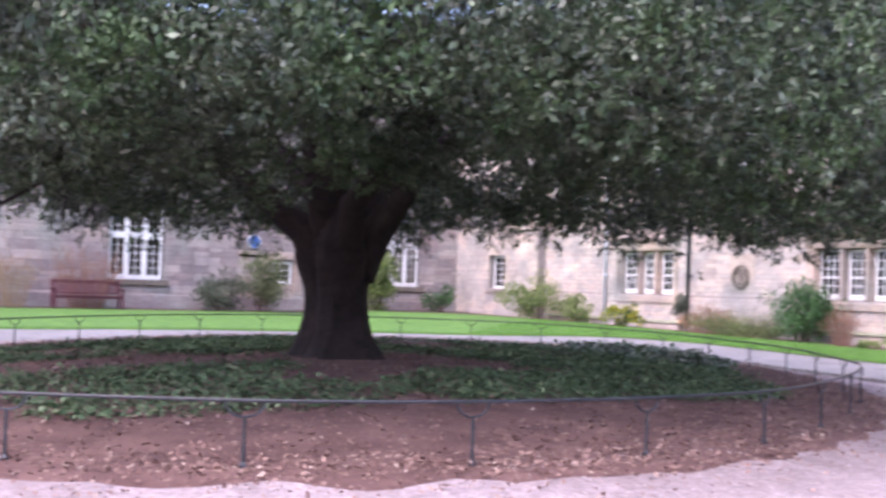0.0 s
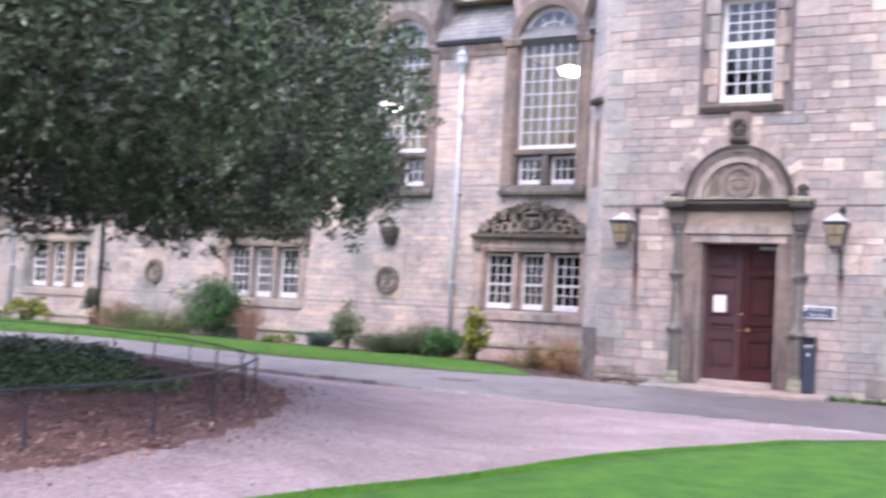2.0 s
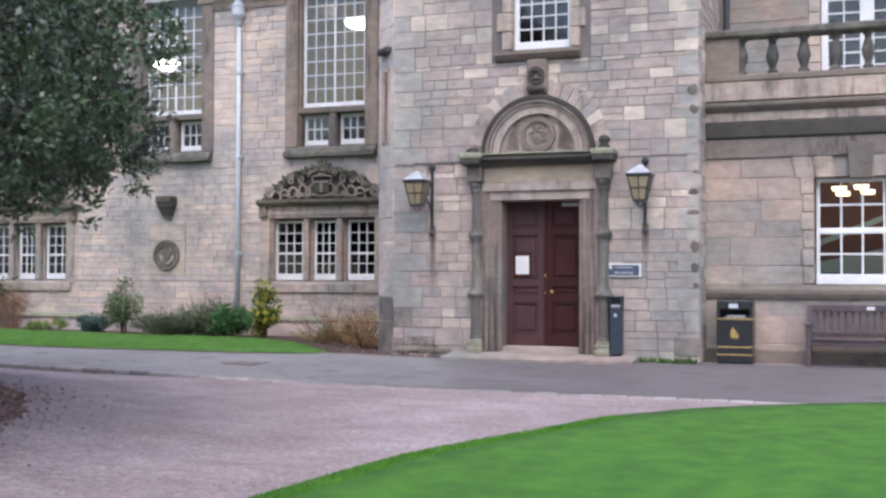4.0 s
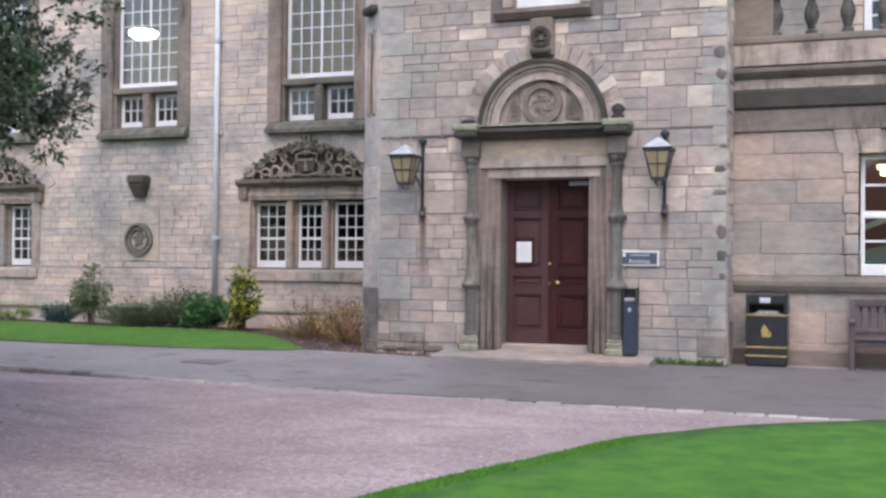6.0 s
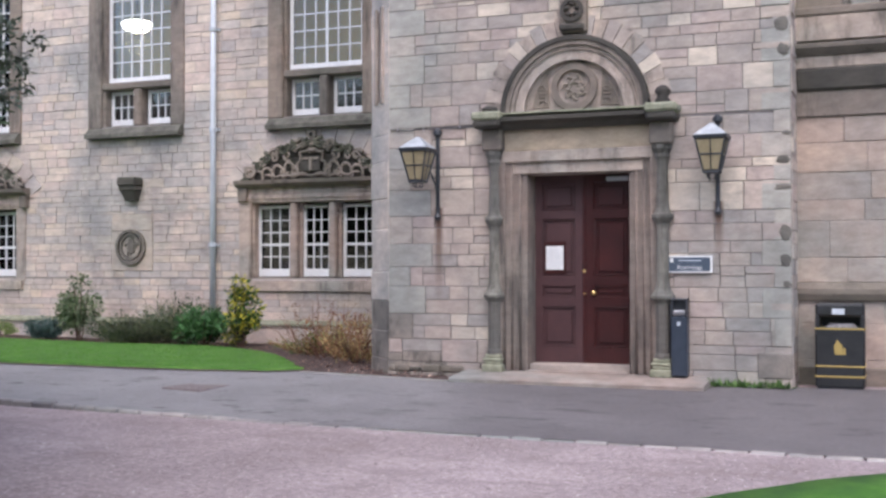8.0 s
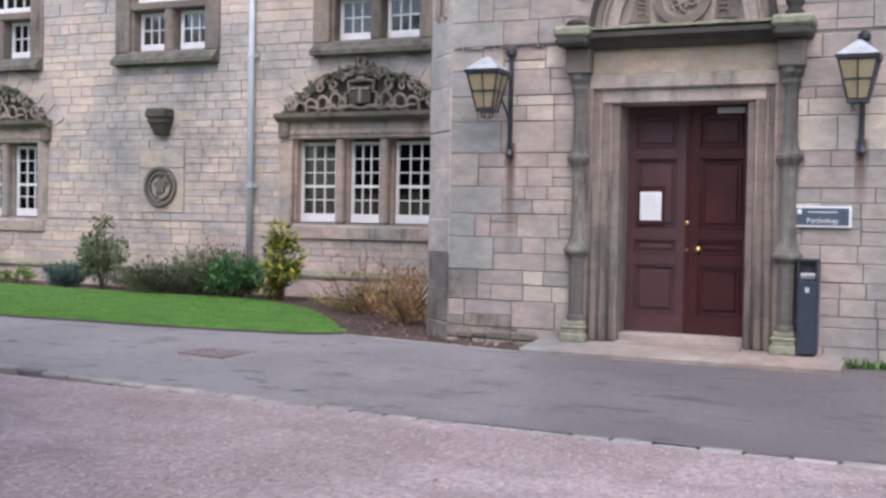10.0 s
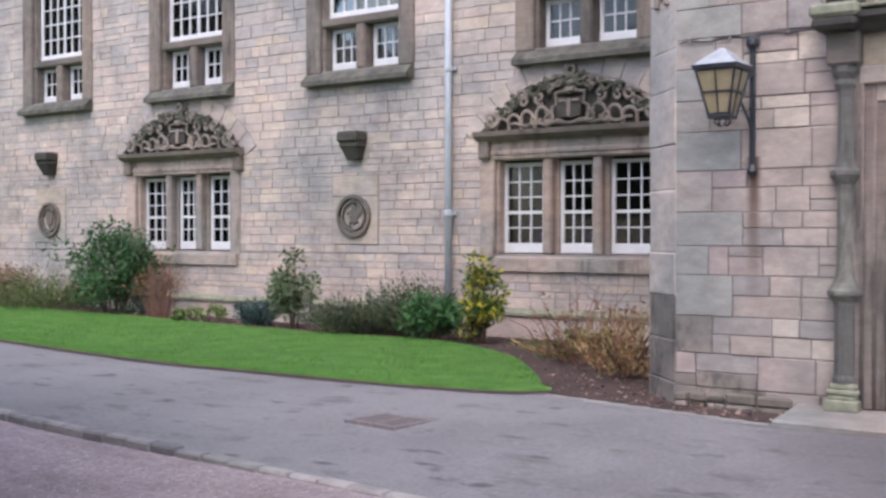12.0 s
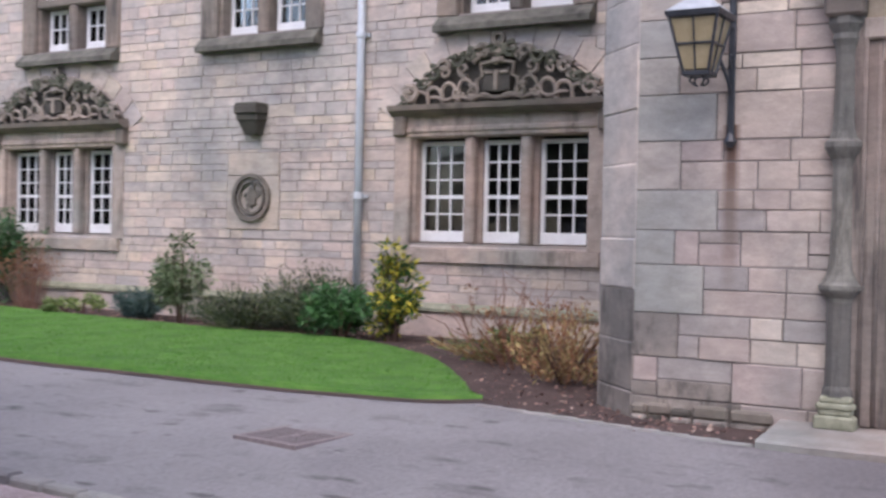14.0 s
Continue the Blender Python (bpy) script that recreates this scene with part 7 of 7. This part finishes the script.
golden = leaf_material("gold_splashed_leaf", [(0.0, (0.03, 0.075, 0.02)), (0.5, (0.06, 0.13, 0.03)), (0.62, (0.35, 0.33, 0.03)), (1.0, (0.6, 0.52, 0.06))], 0.4)
sage = greens("sage_green_leaf", (0.06, 0.09, 0.04), (0.12, 0.165, 0.08), (0.22, 0.26, 0.15))
straw = leaf_material("straw_leaf", [(0.0, (0.16, 0.11, 0.05)), (0.5, (0.30, 0.22, 0.1)), (1.0, (0.42, 0.36, 0.16))], 0.8, 0.2)
rust = leaf_material("rusty_leaf", [(0.0, (0.14, 0.06, 0.035)), (0.6, (0.3, 0.15, 0.08)), (1.0, (0.42, 0.26, 0.14))], 0.8, 0.2)

shrub("leafy_shrub", "tall deep green leafy shrub against the sandstone wall", 24.05, 21.3, 1.9, 1.6, deep, 0.1, 5200, 12, seed=3)
spiky("feathery_shrub", "low feathery olive shrub in the bed", 24.1, 23.3, 2.2, 0.75, (olive, fresh), 900, 4)
twiggy("withered_fern", "rust-brown withered fern in the bed", 24.0, 19.95, 0.9, 1.0, red_twig, 50, 5, rust)
twiggy("withered_fern", "low reddish withered plants at the wall foot", 24.1, 25.3, 1.6, 0.6, red_twig, 60, 6, rust)
shrub("grey_green_shrub", "upright grey-green small-leaved shrub in the bed", 24.05, 16.72, 0.72, 1.2, sage, 0.085, 2200, 8, seed=7)
spiky("blue_green_shrub", "small blue-green shrub beside the wall foot", 24.1, 17.6, 0.5, 0.42, (blue_leaf,), 320, 8)
spiky("lavender_bush", "dusky dark lavender bush in the bed", 24.0, 15.4, 1.15, 0.52, (dusky, olive), 700, 9)
spiky("lavender_bush", "dusky grey lavender bush below the downpipe", 24.2, 14.45, 0.85, 0.85, (dusky, olive), 520, 10)
shrub("laurel_bush", "low glossy deep green laurel bush", 23.75, 13.7, 1.0, 0.68, deep, 0.1, 1900, 8, seed=11)
shrub("gold_splashed_shrub", "gold-splashed evergreen shrub below the window", 23.8, 12.9, 0.72, 1.22, golden, 0.1, 1700, 9, seed=12)
twiggy("bare_rose_bush", "bare reddish rose stems beneath the mullioned window", 23.7, 11.4, 1.6, 0.9, red_twig, 18, 13)
spiky("dry_perennial", "dry tan arching leaves against the tower corner", 21.45, 9.45, 0.85, 0.66, (straw, rust), 190, 14)
twiggy("dry_perennial", "dry reddish stalks in the bare bed", 22.4, 10.3, 1.5, 0.72, red_twig, 30, 15, rust)
spiky("dry_perennial", "yellowing low foliage among dry stalks", 22.8, 10.75, 1.0, 0.3, (straw, fresh, rust), 220, 31)
shrub("low_green_plant", "low fresh green plants in the bare bed", 23.2, 10.9, 0.7, 0.3, fresh, 0.1, 500, 4, seed=16)
shrub("low_green_plant", "low yellow-green plants in the bed", 23.95, 18.8, 1.2, 0.28, fresh, 0.08, 700, 4, seed=17)
shrub("round_shrub", "rounded yellow-green shrub by the end bay", 23.7, 33.3, 2.2, 1.55, fresh, 0.12, 3000, 9, seed=18)
shrub("round_shrub", "small yellow-green shrub near the downpipe", 23.8, 30.9, 1.3, 1.0, fresh, 0.11, 1600, 7, seed=19)
shrub("yellow_flowering_plant", "low yellow flowering plant by the wall", 23.8, 28.5, 1.2, 0.75, golden, 0.12, 1200, 6, seed=20)
shrub("climbing_shrub", "narrow green shrub beside the dark downpipe", 24.3, 26.3, 0.5, 1.2, dusky, 0.1, 900, 6, seed=22)
twiggy("withered_fern", "reddish withered plants along the wall foot", 24.1, 24.6, 1.2, 0.9, red_twig, 50, 23, rust)
shrub("bamboo_clump", "tall yellow-green bamboo clump before the far range", 20.0, 38.4, 1.6, 2.6, fresh, 0.16, 3600, 14, seed=24)
shrub("grey_green_shrub", "broad dusky shrub before the far range", 14.0, 38.6, 2.4, 1.3, dusky, 0.12, 3000, 10, seed=25)
shrub("leafy_shrub", "tall olive shrub before the far range", 15.4, 38.5, 1.8, 2.2, olive, 0.13, 3000, 10, seed=26)
shrub("leafy_shrub", "small green shrub before the dark wall", 23.0, 38.8, 1.5, 1.0, deep, 0.12, 1300, 7, seed=27)
twiggy("red_stemmed_bush", "rust-red bare bush behind the far bench", 9.3, 39.1, 2.4, 2.0, red_twig, 110, 28, rust)
twiggy("withered_fern", "tan withered plants by the far range", 6.9, 39.0, 1.6, 1.8, tan_twig, 70, 29, rust)


weed_leaf = greens("weed_leaf", (0.03, 0.075, 0.02), (0.06, 0.13, 0.03), (0.13, 0.2, 0.06))


def weed_tuft(x, y, w, seed):
    """A flat tuft of arching grass blades at a wall foot."""
    rng = np.random.default_rng(seed)
    top = thing("weed_tuft", "low tuft of green weeds at the tower foot", "weeds", "weeds along the tower foot")
    n = 85
    base = np.stack([x + rng.normal(size=n) * 0.04, y + rng.normal(size=n) * w * 0.4, np.full(n, gz(x, y) + 0.015)], 1)
    way = rng.normal(size=(n, 3)) * np.array([0.7, 0.7, 0.2]) + np.array([-0.2, 0, 0.8])
    v, f = leaf_quads(rng, base, way, rng.uniform(0.05, 0.14, n), 0.2)
    v[:, 2] = np.maximum(v[:, 2], gz(x, y) + 0.014)
    ob = new("tuft", quads("tuft", v, f, weed_leaf))
    ob.parent = top
    tagged(ob, kind="stuff")


for k, (y, w) in enumerate(((3.15, 0.2), (3.4, 0.25), (3.65, 0.22), (3.88, 0.18))):
    weed_tuft(19.93 - 0.02 * (k % 2), y, w, 40 + k)


verge_blade = leaf_material("verge_grass_blades", [(0.0, (0.07, 0.2, 0.03)), (0.5, (0.105, 0.262, 0.046)), (0.9, (0.15, 0.3, 0.07)), (1.0, (0.26, 0.31, 0.14))], 0.8, 0.05, 0.35, 2.5)


def grass_blades():
    """Short blades along the edge of the lawn that the walk passes."""
    rng = np.random.default_rng(5)
    pts = []
    edge = np.array(LAWN)
    while len(pts) < 7000:
        x, y = rng.uniform(5, 16.4), rng.uniform(-3.5, 4.7)
        if -0.25 < y - np.interp(x, edge[:, 0], edge[:, 1]) < -0.01:
            pts.append((x, y, 0.035))
    base = np.array([(x, y, gz(x, y) + h - 0.004) for x, y, h in pts])
    way = rng.normal(size=base.shape) * np.array([0.55, 0.55, 0.1]) + np.array([0, 0, 1.0])
    v, f = leaf_quads(rng, base, way, rng.uniform(0.014, 0.03, len(base)), 0.3)
    tagged(new("grass_blades", quads("grass_blades", v, f, blade_green)), "short mown grass blades", "grass", kind="stuff")
    rows = []
    for k in range(0, 62):
        (ax, ay), (bx, by) = STRIP[k], STRIP_BACK[k]
        (cx, cy), (dx, dy) = STRIP[k + 1], STRIP_BACK[k + 1]
        n = int(1100 * math.dist((ax, ay), (cx, cy)) * max(0.3, math.dist((ax, ay), (bx, by))) / 0.9)
        t, u = rng.uniform(0.0, 1, (n, 1)) ** 1.2, rng.uniform(0, 1, (n, 1))
        p = np.array([[ax, ay]]) * (1 - u) + np.array([[cx, cy]]) * u
        q = np.array([[bx, by]]) * (1 - u) + np.array([[dx, dy]]) * u
        rows.append(p + (q - p) * t)
    pts = np.concatenate(rows)
    base = np.array([(x, y, gz(x, y) + 0.044) for x, y in pts])
    way = rng.normal(size=base.shape) * np.array([0.6, 0.6, 0.1]) + np.array([0, 0, 1.0])
    v, f = leaf_quads(rng, base, way, rng.uniform(0.014, 0.03, len(base)), 0.3)
    tagged(new("verge_blades", quads("verge_blades", v, f, verge_blade)), "short uneven grass blades of the verge", "grass", kind="stuff")


grass_blades()


def gravel_chips():
    """Loose chips on the gravel that the walk passes closest."""
    rng = np.random.default_rng(9)
    n = 52000
    x, y = rng.uniform(4, 16.0, n), rng.uniform(2.0, 13, n)
    edge = np.array(LAWN)
    ok = np.array([yy > np.interp(xx, edge[:, 0], edge[:, 1]) + 0.05 and math.hypot(xx - HUB[0], yy - HUB[1]) > rim_radius(math.atan2(yy - HUB[1], xx - HUB[0])) * rng.uniform(0.94, 1.06) for xx, yy in zip(x, y)])
    x, y = x[ok], y[ok]
    base = np.array([(a, b, gz(a, b) + (0.02 if math.hypot(a - HUB[0], b - HUB[1]) < 1.04 * rim_radius(math.atan2(b - HUB[1], a - HUB[0])) else 0.004)) for a, b in zip(x, y)])
    way = rng.normal(size=base.shape) * np.array([1, 1, 0.02])
    v, f = leaf_quads(rng, base, way, rng.uniform(0.012, 0.03, len(base)), 0.8, 0.08, 12.0)
    tagged(new("gravel_chips", quads("gravel_chips", v, f, chip)), "loose pale gravel chips", "gravel", kind="stuff")


chip = leaf_material("gravel_chip", [(0.0, (0.15, 0.115, 0.115)), (0.35, (0.29, 0.23, 0.228)), (0.65, (0.42, 0.35, 0.345)), (1.0, (0.62, 0.56, 0.55))], 0.9, 0.1, 0.2)
gravel_chips()


def drain_grate():
    cx, cy = 18.08, 9.98
    top = thing("drain_grate", "rusty square cast-iron drain grate in the asphalt", "drain", m=pose(cx, cy, gz(cx, cy) + 0.025, 0, 0, -6))
    part("frame", Build().soft(-0.3, 0.3, -0.3, -0.26, -0.03, 0.003, 0.002).soft(-0.3, 0.3, 0.26, 0.3, -0.03, 0.003, 0.002).soft(-0.3, -0.26, -0.26, 0.26, -0.03, 0.003, 0.002).soft(0.26, 0.3, -0.26, 0.26, -0.03, 0.003, 0.002), rusty, top)
    for k in range(9):
        part("grate_bar", Build().soft(-0.24 + 0.057 * k, -0.214 + 0.057 * k, -0.26, 0.26, -0.02, 0.0005, 0.001), rusty, top)
    part("grate_bar", Build().soft(-0.26, 0.26, -0.015, 0.015, -0.02, 0.0, 0.001), rusty, top)
    # Shallow plate whose dark colour stands in for the shade of a deep pit.
    part("pit", Build().box(-0.26, 0.26, -0.26, 0.26, -0.04, -0.003), pit_shade, top)


# Near-black: the depth under the grate is put into the colour.
pit_shade = mottled("painted_pit_shade", (0.02, 0.017, 0.017), (0.045, 0.038, 0.037), 9.0, 0.95, 0.002)
rusty = mottled("rusty_iron", (0.17, 0.14, 0.137), (0.26, 0.22, 0.217), 14.0, 0.8, 0.003)
drain_grate()

cable = thing("wall_cable", "thin dark cable clipped along the tower wall", "cable")
part("cable_run", Build().tube([(T - 0.035, 8.2 - 0.1 * k, 3.3 + 0.012 * math.sin(k * 1.7)) for k in range(14)], 0.008, 5), iron, cable)
for y in (8.1, 7.72, 7.2):
    part("clip", Build().soft(T - 0.045, T - 0.02, y - 0.01, y + 0.01, 3.29, 3.32, 0.005), steel, cable)
lay_stones()
